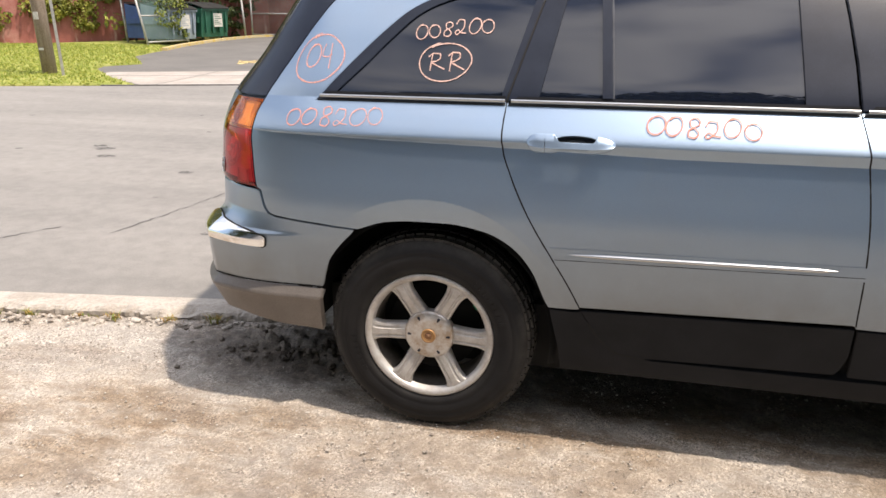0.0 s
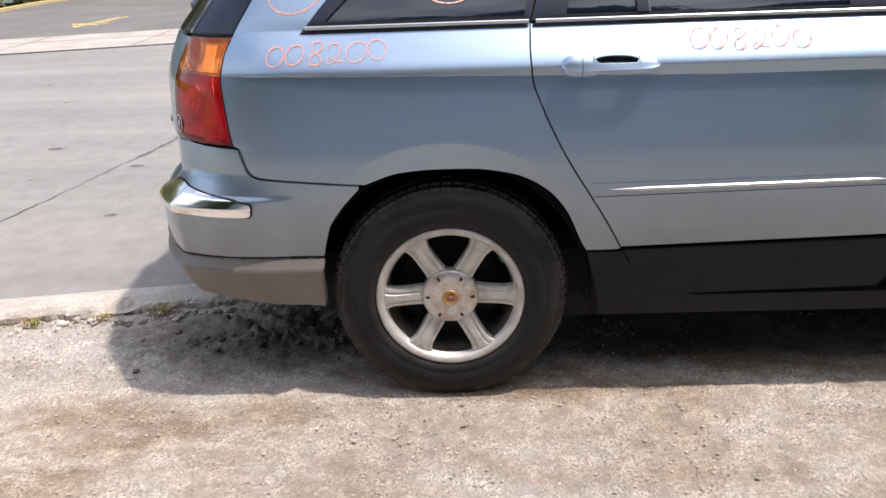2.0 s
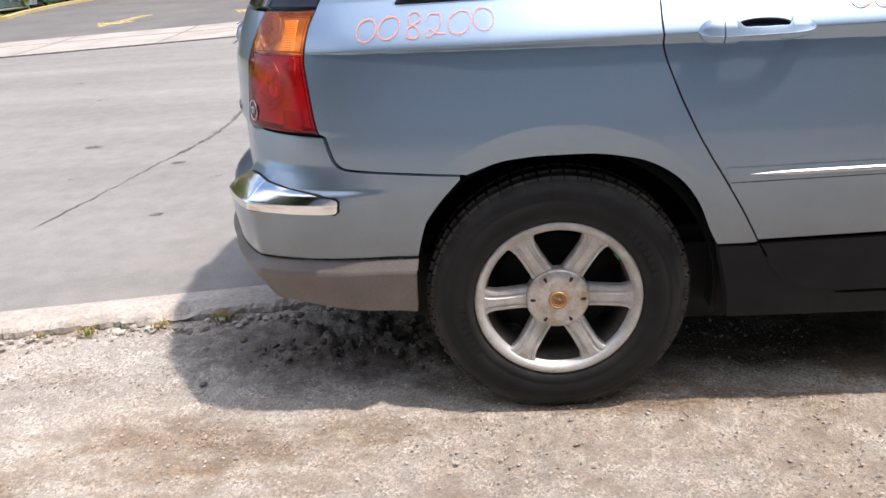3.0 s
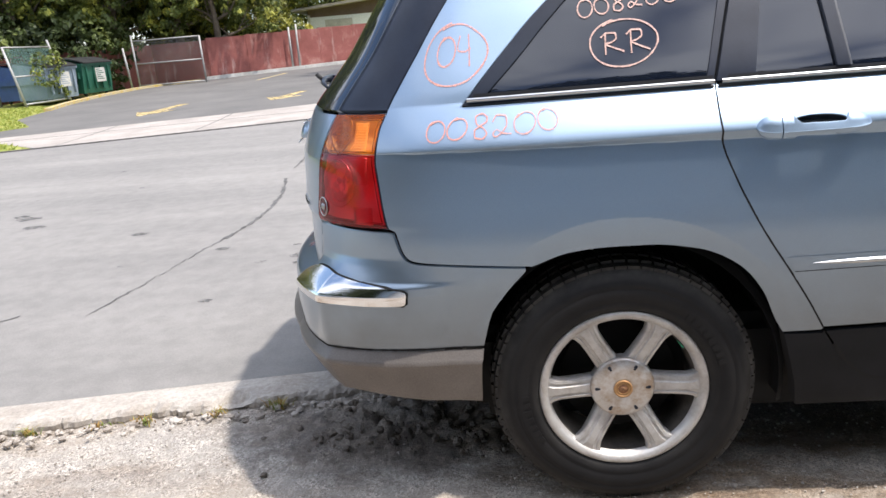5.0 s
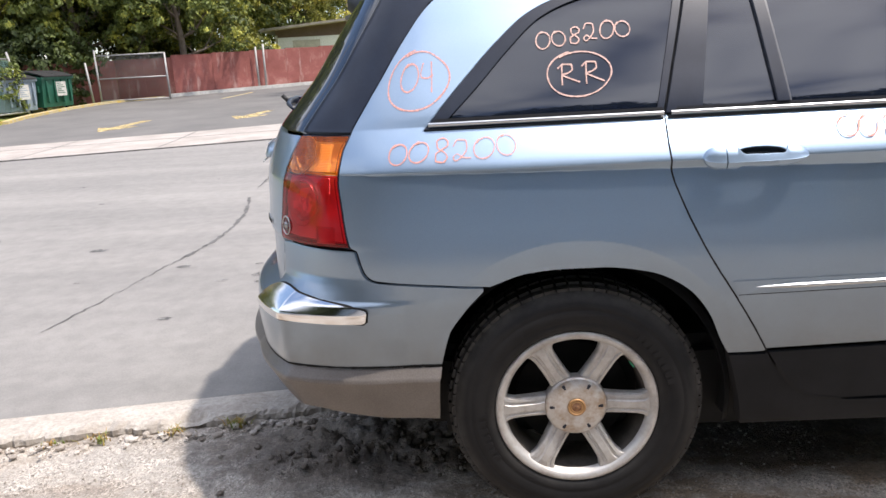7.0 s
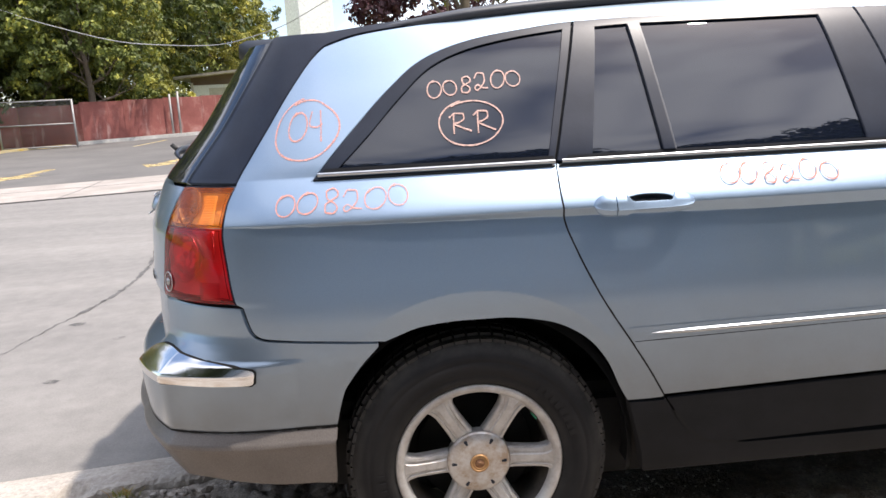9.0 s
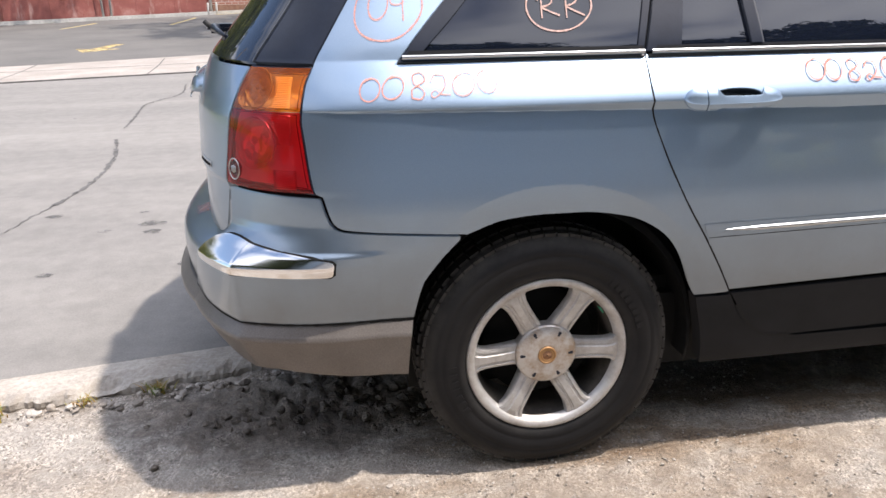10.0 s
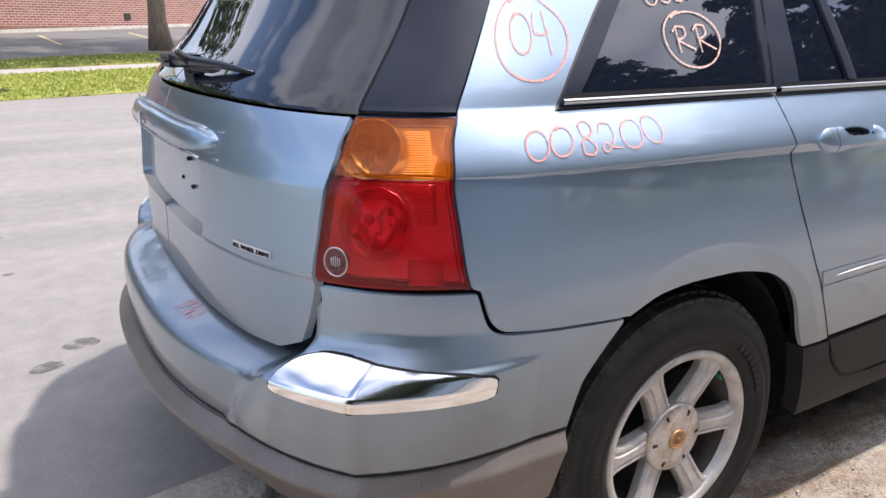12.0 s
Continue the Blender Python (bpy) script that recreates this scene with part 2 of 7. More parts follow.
use(M_ALLOY, mix(M_ALLOY, ramp(M_ALLOY, noise_node(M_ALLOY, 16, 6, 0.7), [(0.42, grey(0.0)), (0.78, grey(0.75))]), (0.55, 0.54, 0.525), (0.33, 0.28, 0.235)), bump(M_ALLOY, noise_node(M_ALLOY, 120, 3, 0.6), 0.15, 0.001), ramp(M_ALLOY, noise_node(M_ALLOY, 16, 6, 0.7), [(0.38, grey(0.45)), (0.72, grey(0.75))]))
M_CAP = mat("weathered_hub_cap", (0.5, 0.46, 0.42), 0.42, 0.75)
use(M_CAP, mix(M_CAP, ramp(M_CAP, noise_node(M_CAP, 22, 6, 0.7), [(0.42, grey(0.0)), (0.62, grey(1.0))]), (0.58, 0.57, 0.56), (0.40, 0.32, 0.25)))
M_GOLD = mat("tarnished_gold", (0.44, 0.25, 0.11), 0.5, 0.45)
M_RUST = blotchy("rust_brown", (0.28, 0.12, 0.06), (0.38, 0.2, 0.1), 40, 0.7, 120, 0.2, 0.001)
M_LENSRED = mat("red_lens", (0.82, 0.010, 0.014), 0.04, 0.0, Transmission_Weight=0.84, IOR=1.25, Coat_Weight=0.3, Coat_Roughness=0.02)
M_LENSAMB = mat("amber_lens", (0.96, 0.20, 0.008), 0.05, 0.0, Transmission_Weight=0.82, IOR=1.25, Coat_Weight=0.35, Coat_Roughness=0.02)
M_LENSCLR = mat("clear_lens", (0.62, 0.62, 0.62), 0.04, 0.0, Transmission_Weight=0.95, IOR=1.3)
M_REFL = mat("lamp_reflector", (0.70, 0.70, 0.70), 0.30, 1.0)
M_REFLMID = mat("grey_lamp_reflector", (0.20, 0.19, 0.19), 0.42, 0.6)
M_REFLDULL = mat("dull_lamp_reflector", (0.16, 0.15, 0.14), 0.5, 0.4)
M_LAMPIN = mat("lamp_housing_inside", (0.92, 0.92, 0.92), 0.40, 0.0)


def marker(name, colour, cover, scale=260):
    m = mat(name, colour, 0.8)
    a = ramp(m, noise_node(m, scale, 3, 0.7), [(0.35, grey(cover[0])), (0.6, grey(cover[1]))])
    m.node_tree.links.new(a, bsdf(m).inputs["Alpha"])
    return m


M_MARK = marker("orange_paint_marker", (0.86, 0.36, 0.27), (0.46, 0.97))
M_MARKDOOR = marker("dry_orange_paint_marker", (0.82, 0.30, 0.22), (0.80, 1.0))
# thinner, paler cover stands in for glare over the strokes
M_MARKFAINT = marker("glare_faint_paint_marker", (0.87, 0.40, 0.31), (0.30, 0.88))
M_MARKSMUDGE = marker("smudged_orange_paint_marker", (0.87, 0.42, 0.36), (0.0, 0.40), 70)
M_MARKG = marker("pale_orange_paint_marker", (0.92, 0.60, 0.51), (0.35, 0.95))


# ---- the car's outer skin ----
# u runs forward along the side (u = x there) and round the rear corner to the middle of the tail; z is height.
YC, X0, NEXP = 0.98, -0.35, 2.87


def smooth_curve(knots):
    """A smooth function through (at, value) knots."""
    kx = np.array([k[0] for k in knots], float)
    ky = np.array([k[1] for k in knots], float)
    d = np.diff(ky) / np.diff(kx)
    m = np.zeros(len(kx))
    m[0], m[-1] = d[0], d[-1]
    same = d[:-1] * d[1:] > 0
    m[1:-1] = np.where(same, 2 * d[:-1] * d[1:] / np.where(same, d[:-1] + d[1:], 1), 0)

    def at(x):
        x = np.asarray(x, float)
        xc = np.clip(x, kx[0], kx[-1])
        i = np.clip(np.searchsorted(kx, xc) - 1, 0, len(kx) - 2)
        h = kx[i + 1] - kx[i]
        t = (xc - kx[i]) / h
        y = (2 * t**3 - 3 * t**2 + 1) * ky[i] + (t**3 - 2 * t**2 + t) * h * m[i] + (3 * t**2 - 2 * t**3) * ky[i + 1] + (t**3 - t**2) * h * m[i + 1]
        return y + (x - xc) * np.where(x < xc, m[0], m[-1])

    return at


def ease(t):
    t = np.clip(t, 0, 1)
    return t * t * (3 - 2 * t)


LOWER = smooth_curve([(0.12, 0.09), (0.25, 0.045), (0.33, 0.026), (0.50, 0.010), (0.62, 0.000), (0.72, -0.008), (0.80, -0.008), (0.90, 0.000), (1.0, 0.012), (1.08, 0.025)])
GREEN = smooth_curve([(1.165, 0.085), (1.20, 0.101), (1.30, 0.156), (1.40, 0.213), (1.50, 0.277), (1.55, 0.317), (1.60, 0.375), (1.64, 0.46)])
TAIL = smooth_curve([(0.60, -0.964), (0.75, -0.963), (0.846, -0.960), (0.868, -0.971), (0.95, -0.966), (1.030, -0.961), (1.046, -0.956), (1.085, -0.943), (1.16, -0.912), (1.22, -0.860), (1.30, -0.789), (1.40, -0.719), (1.50, -0.652), (1.60, -0.59)])


def side_y(x, z):
    """How far in from the widest line the flank lies."""
    low = LOWER(z)
    edge = 1.055 - 0.02 * np.clip((x + 0.62) / 0.87, 0, 1.6)
    lip = 0.014 * np.clip((x + 0.62) / 0.45, 0, 1)
    y_low = LOWER(edge)
    y_edge = y_low - lip
    t = np.clip((z - edge) / np.maximum(1.055 - edge, 1e-4), 0, 1)
    band = y_low - lip * t
    s = np.clip((z - 1.055) / 0.11, 0, 1)
    shoulder = y_edge + (0.085 - y_edge) * s**1.25
    y = np.where(z < edge, low, np.where(z < 1.055, band, np.where(z < 1.165, shoulder, GREEN(z))))
    # the flared lip round the wheel opening
    for wx in (0.0, 2.954):
        r = np.hypot(x - wx, (z - 0.36) * 1.0)
        y = y + 0.15 * np.clip(0.498 - r, 0, 0.08) * ease((z - 0.42) / 0.2) * (0.25 + 0.75 * ease((x - wx + 0.34) / 0.20))
    return y


PHI = np.clip((np.linspace(0, 1, 400) ** 1.6) * math.pi / 2, 0, math.pi / 2 - 1e-9)
OUTX, OUTY = 0.60 * np.sin(PHI) ** (2 / NEXP), 0.93 * (1 - np.cos(PHI) ** (2 / NEXP))
ARC = np.concatenate([[0], np.cumsum(np.hypot(np.diff(OUTX), np.diff(OUTY)))])
U_MID = X0 - ARC[-1]


def outline(u, ys, xr, n=NEXP):
    """A point of the plan outline: straight along the flank, then a rounded corner to the middle of the tail."""
    phi = np.interp(X0 - u, ARC, PHI)
    x = np.where(u >= X0, u, X0 - (X0 - xr) * np.sin(phi) ** (2 / n))
    y = np.where(u >= X0, ys, YC - (YC - ys) * np.cos(phi) ** (2 / n))
    return x, y


def skin(u, z):
    """Place on the body at u and height z."""
    u, z = np.asarray(u, float), np.asarray(z, float)
    xs = np.where(u >= X0, u, X0 - 0.9 * (X0 - u))
    x, y = outline(u, side_y(xs, z), TAIL(z))
    return np.stack([x, y, z + 0 * x], -1)


def u_of_x(x, z):
    """The u at which the outline of that height reaches x, behind the straight flank."""
    x, z = np.asarray(x, float), np.asarray(z, float)
    q = np.clip((X0 - x) / (X0 - TAIL(z)), 0, 1) ** (NEXP / 2)
    return np.where(x >= X0, x, X0 - np.interp(np.arcsin(q), PHI, ARC))


def skin_normal(u, z, surface=skin):
    e = 1e-3
    n = np.cross(surface(u + e, z) - surface(u - e, z), surface(u, z + e) - surface(u, z - e))
    return n / np.maximum(np.linalg.norm(n, axis=-1, keepdims=True), 1e-9)


def offset_poly(poly, d):
    """The polygon drawn in by d."""
    p = np.array(poly, float)
    area = np.sum(p[:, 0] * np.roll(p[:, 1], -1) - np.roll(p[:, 0], -1) * p[:, 1])
    if area < 0:
        p = p[::-1]
    a = p - np.roll(p, 1, 0)
    b = np.roll(p, -1, 0) - p
    na = np.stack([-a[:, 1], a[:, 0]], -1) / np.maximum(np.linalg.norm(a, axis=1, keepdims=True), 1e-9)
    nb = np.stack([-b[:, 1], b[:, 0]], -1) / np.maximum(np.linalg.norm(b, axis=1, keepdims=True), 1e-9)
    n = na + nb
    n /= np.maximum((n * n).sum(1, keepdims=True) / 2, 0.35)
    return p + n * d


def inside(poly, q):
    x, y = q[:, 0], q[:, 1]
    hit = np.zeros(len(q), bool)
    for (x1, y1), (x2, y2) in zip(poly, np.roll(poly, -1, 0)):
        if y1 != y2:
            hit ^= ((y1 > y) != (y2 > y)) & (x < (x2 - x1) * (y - y1) / (y2 - y1) + x1)
    return hit


def nearest_on(polys, q):
    best, far = q.copy(), np.full(len(q), 1e9)
    for poly in polys:
        for a, b in zip(poly, np.roll(poly, -1, 0)):
            ab = b - a
            t = np.clip(((q - a) @ ab) / max(ab @ ab, 1e-12), 0, 1)
            p = a + t[:, None] * ab
            d = ((p - q) ** 2).sum(1)
            k = d < far
            best[k], far[k] = p[k], d[k]
    return best


def rounded(poly, r, n=4):
    """The polygon with its corners rounded off."""
    p = np.array(poly, float)
    out = []
    for i in range(len(p)):
        a, b, c = p[i - 1], p[i], p[(i + 1) % len(p)]
        da, dc = np.linalg.norm(a - b), np.linalg.norm(c - b)
        ka, kc = min(r, da * 0.45) / da, min(r, dc * 0.45) / dc
        s, e = b + (a - b) * ka, b + (c - b) * kc
        for k in range(n + 1):
            t = k / n
            out.append((1 - t) ** 2 * s + 2 * t * (1 - t) * b + t * t * e)
    return [tuple(v) for v in out]


def fine_line(points, step=0.01):
    """The smooth line through points, closely stepped."""
    p = np.array(points, float)
    t = np.concatenate([[0], np.cumsum(np.hypot(*np.diff(p, axis=0).T))])
    s = np.linspace(0, t[-1], max(2, int(t[-1] / step)))
    return list(zip(smooth_curve(list(zip(t, p[:, 0])))(s), smooth_curve(list(zip(t, p[:, 1])))(s)))


def panel(name, poly, material, parent, surface=skin, step=0.012, off=0.0, depth=0.014, holes=(), gap=0.0025, sides="pair", label="", us=None, zs=None):
    """A sheet-metal panel, glass or trim piece: the region of the skin inside poly, with turned-in edges.
    sides: pair makes one on each flank, join one mesh across both, one only on the near flank."""
    outer = offset_poly(poly, gap)
    inner = [offset_poly(h, -gap) for h in holes]
    lo, hi = outer.min(0), outer.max(0)
    if us is None:
        us = np.linspace(lo[0], hi[0], max(3, int((hi[0] - lo[0]) / step) + 2))
    if zs is None:
        zs = np.linspace(lo[1], hi[1], max(3, int((hi[1] - lo[1]) / step) + 2))
    nu, nz = len(us), len(zs)
    cu, cz = np.meshgrid((us[1:] + us[:-1]) / 2, (zs[1:] + zs[:-1]) / 2)
    q = np.stack([cu.ravel(), cz.ravel()], -1)
    keep = inside(outer, q)
    for h in inner:
        keep &= ~inside(h, q)
    keep = keep.reshape(nz - 1, nu - 1)
    jj, ii = np.nonzero(keep)
    cells = np.stack([jj * nu + ii, jj * nu + ii + 1, (jj + 1) * nu + ii + 1, (jj + 1) * nu + ii], -1)
    edges = np.concatenate([cells[:, [k, (k + 1) % 4]] for k in range(4)])
    key = np.sort(edges, 1)
    _, first, count = np.unique(key[:, 0] * (nu * nz) + key[:, 1], return_index=True, return_counts=True)
    rim = edges[first[count == 1]]
    gu, gz = np.meshgrid(us, zs)
    pts = np.stack([gu.ravel(), gz.ravel()], -1)
    onrim = np.unique(rim)
    pts[onrim] = nearest_on([outer, *inner], pts[onrim])
    for poly_ in (outer, *inner):
        a, b = poly_ - np.roll(poly_, 1, 0), np.roll(poly_, -1, 0) - poly_
        turn = np.abs(np.arctan2(a[:, 0] * b[:, 1] - a[:, 1] * b[:, 0], (a * b).sum(1)))
        for c in poly_[turn > 0.5]:
            k = onrim[((pts[onrim] - c) ** 2).sum(1).argmin()]
            if np.hypot(*(pts[k] - c)) < 1.5 * step:
                pts[k] = c
    used, back = np.unique(cells, return_inverse=True)
    back = back.reshape(cells.shape)
    p = pts[used]
    nrm = skin_normal(p[:, 0], p[:, 1], surface)
    top = surface(p[:, 0], p[:, 1]) + nrm * off
    where = {v: k for k, v in enumerate(used)}
    rimk = np.array([[where[a], where[b]] for a, b in rim])
    ring = np.unique(rimk)
    n0 = len(top)
    upper = {v: n0 + k for k, v in enumerate(ring)}
    lower = {v: n0 + len(ring) + k for k, v in enumerate(ring)}
    verts = np.concatenate([top, top[ring], top[ring] - nrm[ring] * depth])
    norms = np.concatenate([nrm, nrm[ring], nrm[ring]])
    faces = [tuple(f) for f in back] + [(upper[b], upper[a], lower[a], lower[b]) for a, b in rimk]
    made = []
    for flip in {"pair": (0, 1), "join": (2,), "one": (0,)}[sides]:
        v, n, fs = verts, norms, faces
        if flip:
            v2, n2 = verts * (1, -1, 1) + (0, 2 * YC, 0), norms * (1, -1, 1)
            f2 = [tuple(reversed(f)) for f in faces]
            if flip == 1:
                v, n, fs = v2, n2, f2
            else:
                v, n = np.concatenate([v, v2]), np.concatenate([n, n2])
                fs = fs + [tuple(k + len(verts) for k in f) for f in f2]
        ob = raw_mesh(name, v, fs, material, parent, label, smooth=True)
        ob.data.normals_split_custom_set_from_vertices([tuple(k) for k in n])
        made.append(ob)
    return made[0]


def pair(name, bm, material, parent, label="", smooth=True, mirrored=True):
    """A part and its mirror image on the far flank."""
    ob = part(name, bm, material, parent, label, smooth)
    if mirrored:
        me = ob.data.copy()
        me.transform(Matrix.Translation((0, 2 * YC, 0)) @ Matrix.Diagonal((1, -1, 1, 1)))
        me.flip_normals()
        twin = new(name, me)
        twin.parent = parent
        if label:
            tagged(twin, label)
    return ob


def ribbon(name, lines, width, material, parent, surface=skin, off=0.002, label=""):
    """Strokes of a marker drawn on the skin: lines of (u, z)."""
    verts, faces = [], []
    rnd = random.Random(name + str(len(lines)))
    for line in lines:
        p = np.array(line, float)
        d = np.gradient(p, axis=0)
        d /= np.maximum(np.linalg.norm(d, axis=1, keepdims=True), 1e-9)
        side = np.stack([-d[:, 1], d[:, 0]], -1)
        w = np.array([width * (0.75 + 0.5 * rnd.random()) / 2 for _ in p])[:, None]
        k0 = len(verts)
        for s in (-1, 1):
            q = p + side * w * s
            verts += [tuple(v) for v in surface(q[:, 0], q[:, 1]) + skin_normal(q[:, 0], q[:, 1], surface) * off]
        n = len(p)
        faces += [(k0 + i, k0 + i + 1, k0 + n + i + 1, k0 + n + i) for i in range(n - 1)]
    return raw_mesh(name, verts, faces, material, parent, label, smooth=True)


def bead(name, line, half, proud, material, parent, off=0.006, label=""):
    """A half-round strip along a line of (u, z); half: its half height at each point."""
    p = np.array(line, float)
    bm = bmesh.new()
    rings = []
    for a in np.linspace(-1.5, 1.5, 9):
        z = p[:, 1] + np.array(half) * math.sin(a)
        q = skin(p[:, 0], z) + skin_normal(p[:, 0], p[:, 1]) * (off + proud * math.cos(a) * np.array(half)[:, None] / max(half))
        rings.append([bm.verts.new(tuple(v)) for v in q])
    for a, b in zip(rings, rings[1:]):
        for k in range(len(p) - 1):
            bm.faces.new((a[k], a[k + 1], b[k + 1], b[k]))
    bmesh.ops.recalc_face_normals(bm, faces=list(bm.faces))
    return part(name, bm, material, parent, label, True)


def lathe_bm(profile, sides=64, bm=None, cap=False):
    """profile: (radius, y) pairs turned about the y axis."""
    bm = bm or bmesh.new()
    rings = [[bm.verts.new((r * math.cos(2 * math.pi * k / sides), y, r * math.sin(2 * math.pi * k / sides))) for k in range(sides)] for r, y in profile]
    for a, b in zip(rings, rings[1:]):
        for k in range(sides):
            f = bm.faces.new((a[k], b[k], b[(k + 1) % sides], a[(k + 1) % sides]))
            f.smooth = True
    if cap:
        bm.faces.new(rings[-1])
    return bm


# ---- the estate car ----
car = thing("car", (0, 0, 0), "silver-blue estate car parked at the kerb, orange marker numbers on it", "car")

SEAM = [(0.245, 1.170), (0.241, 1.096), (0.246, 1.032), (0.275, 0.948), (0.325, 0.842), (0.366, 0.770), (0.415, 0.693), (0.475, 0.595), (0.516, 0.520), (0.543, 0.476), (0.588, 0.415), (0.650, 0.370), (0.735, 0.360)]
FSEAM = [(1.262, 1.170), (1.287, 1.037), (1.312, 0.863), (1.323, 0.729), (1.331, 0.544), (1.330, 0.430), (1.308, 0.382)]
ARCH = [(0.412, 0.512), (0.396, 0.540), (0.352, 0.636), (0.288, 0.712), (0.190, 0.760), (0.065, 0.777), (-0.032, 0.777), (-0.130, 0.770), (-0.240, 0.737)]
LAMP_R = [(-0.604, 0.857), (-0.613, 0.903), (-0.622, 0.973), (-0.630, 1.053), (-0.627, 1.107), (-0.612, 1.154)]
LAMP_L = [(-0.884, 0.857), (-0.881, 0.887), (-0.867, 0.963), (-0.850, 1.035), (-0.830, 1.093), (-0.803, 1.154)]
CPILLAR = [(-0.612, 1.158), (-0.598, 1.207), (-0.574, 1.273), (-0.532, 1.352), (-0.478, 1.420), (-0.425, 1.468), (-0.372, 1.498), (-0.326, 1.516), (-0.264, 1.535), (-0.200, 1.546), (-0.090, 1.559), (0.150, 1.579), (0.310, 1.589), (0.800, 1.606), (1.300, 1.610), (1.900, 1.596)]
TRIM = [(1.900, 1.545), (1.120, 1.556), (0.500, 1.552), (0.342, 1.546), (0.200, 1.530), (0.074, 1.510), (-0.021, 1.484), (-0.101, 1.447), (-0.181, 1.382), (-0.277, 1.287), (-0.354, 1.204), (-0.397, 1.158)]
GLASSQ = [(-0.326, 1.184), (-0.249, 1.258), (-0.153, 1.357), (-0.072, 1.429), (-0.007, 1.462), (0.072, 1.486), (0.199, 1.509), (0.320, 1.523), (0.226, 1.186)]
GLASS_EDGE = [(-0.804, 1.160), (-0.793, 1.220), (-0.776, 1.286), (-0.750, 1.366), (-0.715, 1.450), (-0.675, 1.530)]
ARCH_F = fine_line(ARCH)

CREASE_ROWS = np.concatenate([np.arange(0.505, 0.70, 0.010), np.arange(0.703, 0.90, 0.005), np.arange(0.905, 1.012, 0.010), np.arange(1.013, 1.062, 0.0028), np.arange(1.064, 1.176, 0.007), np.arange(1.180, 1.62, 0.012)])

quarter = panel(
    "quarter_panel",
    fine_line(SEAM[:9]) + [(0.514, 0.515)] + ARCH_F + fine_line([(-0.240, 0.739), (-0.363, 0.750), (-0.499, 0.762), (-0.545, 0.768), (-0.568, 0.785), (-0.590, 0.850)]) + fine_line(LAMP_R) + fine_line(CPILLAR) + fine_line(TRIM) + [(0.0, 1.160)],
    M_PAINT, car, step=0.006, zs=CREASE_ROWS, label="silver-blue metallic rear quarter panel and pillar",
)
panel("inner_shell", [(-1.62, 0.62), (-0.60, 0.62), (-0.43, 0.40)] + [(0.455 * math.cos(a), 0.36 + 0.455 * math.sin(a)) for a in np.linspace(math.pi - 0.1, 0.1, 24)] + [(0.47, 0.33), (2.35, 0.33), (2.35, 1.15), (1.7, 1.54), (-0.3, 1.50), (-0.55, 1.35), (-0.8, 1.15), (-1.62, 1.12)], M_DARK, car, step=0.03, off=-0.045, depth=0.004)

# rear door with its cladding, moulding, belt trim, windows
DOOR_TOP = [(1.262, 1.160), (0.8, 1.160), (0.246, 1.160)]
cup = [(0.471 + 0.062 * math.cos(a), 1.0665 + 0.0125 * math.sin(a)) for a in np.linspace(0, 2 * math.pi, 28)[:-1]]
door = panel("rear_door", fine_line(SEAM[:9]) + [(0.516, 0.523)] + [(1.331, 0.545)] + fine_line(FSEAM[::-1][2:]) + DOOR_TOP[1:], M_PAINT, car, zs=CREASE_ROWS[CREASE_ROWS < 1.17], label="silver-blue rear door", holes=[cup])
# cup and its wall coloured dark grey for the shade behind the handle
panel("handle_cup", [(0.471 + 0.064 * math.cos(a), 1.0665 + 0.0135 * math.sin(a)) for a in np.linspace(0, 2 * math.pi, 28)[:-1]], M_RAIL, door, off=-0.018, depth=0.002, gap=0, sides="one")
cup_wall = bmesh.new()
for r, (o, k) in enumerate(((0.0, 1.0), (-0.018, 0.95))):
    pu, pz = np.array([0.471 + 0.063 * k * math.cos(a) for a in np.linspace(0, 2 * math.pi, 33)]), np.array([1.0665 + 0.013 * k * math.sin(a) for a in np.linspace(0, 2 * math.pi, 33)])
    ring = [cup_wall.verts.new(tuple(v)) for v in skin(pu, pz) + skin_normal(pu, pz) * (o - 0.002)]
    if r:
        for k2 in range(32):
            cup_wall.faces.new((last[k2], last[k2 + 1], ring[k2 + 1], ring[k2]))
    last = ring
part("handle_cup_wall", cup_wall, M_RAIL, door, smooth=True)
panel("door_cladding", [(0.517, 0.516)] + fine_line(SEAM[9:]) + [(1.300, 0.372), (1.318, 0.40), (1.331, 0.44), (1.331, 0.536)], M_CLAD, door, off=0.004, label="dark grey lower door cladding")
panel("side_moulding", rounded([(0.408, 0.728), (1.326, 0.737), (1.328, 0.692), (0.432, 0.664)], 0.004), M_PAINT, door, off=0.0028, depth=0.006, gap=0.0005)
ribbon("moulding_groove", [[(0.426 + 0.9 * k / 60, 0.6885 + 0.016 * k / 60) for k in range(61)]], 0.0018, M_DARK, door, off=0.0034)
sx_ = np.linspace(0.470, 1.250, 60)
sz_ = np.interp(sx_, [0.470, 0.56, 1.20, 1.250], [0.7095, 0.7105, 0.7195, 0.7205])
bead("chrome_spear", list(zip(sx_, sz_)), [0.0072 * min(1.0, (x - 0.468) / 0.10, (1.2515 - x) / 0.05) ** 0.7 for x in sx_], 0.010, M_BRIGHT, door, 0.003, "chrome spear strip")


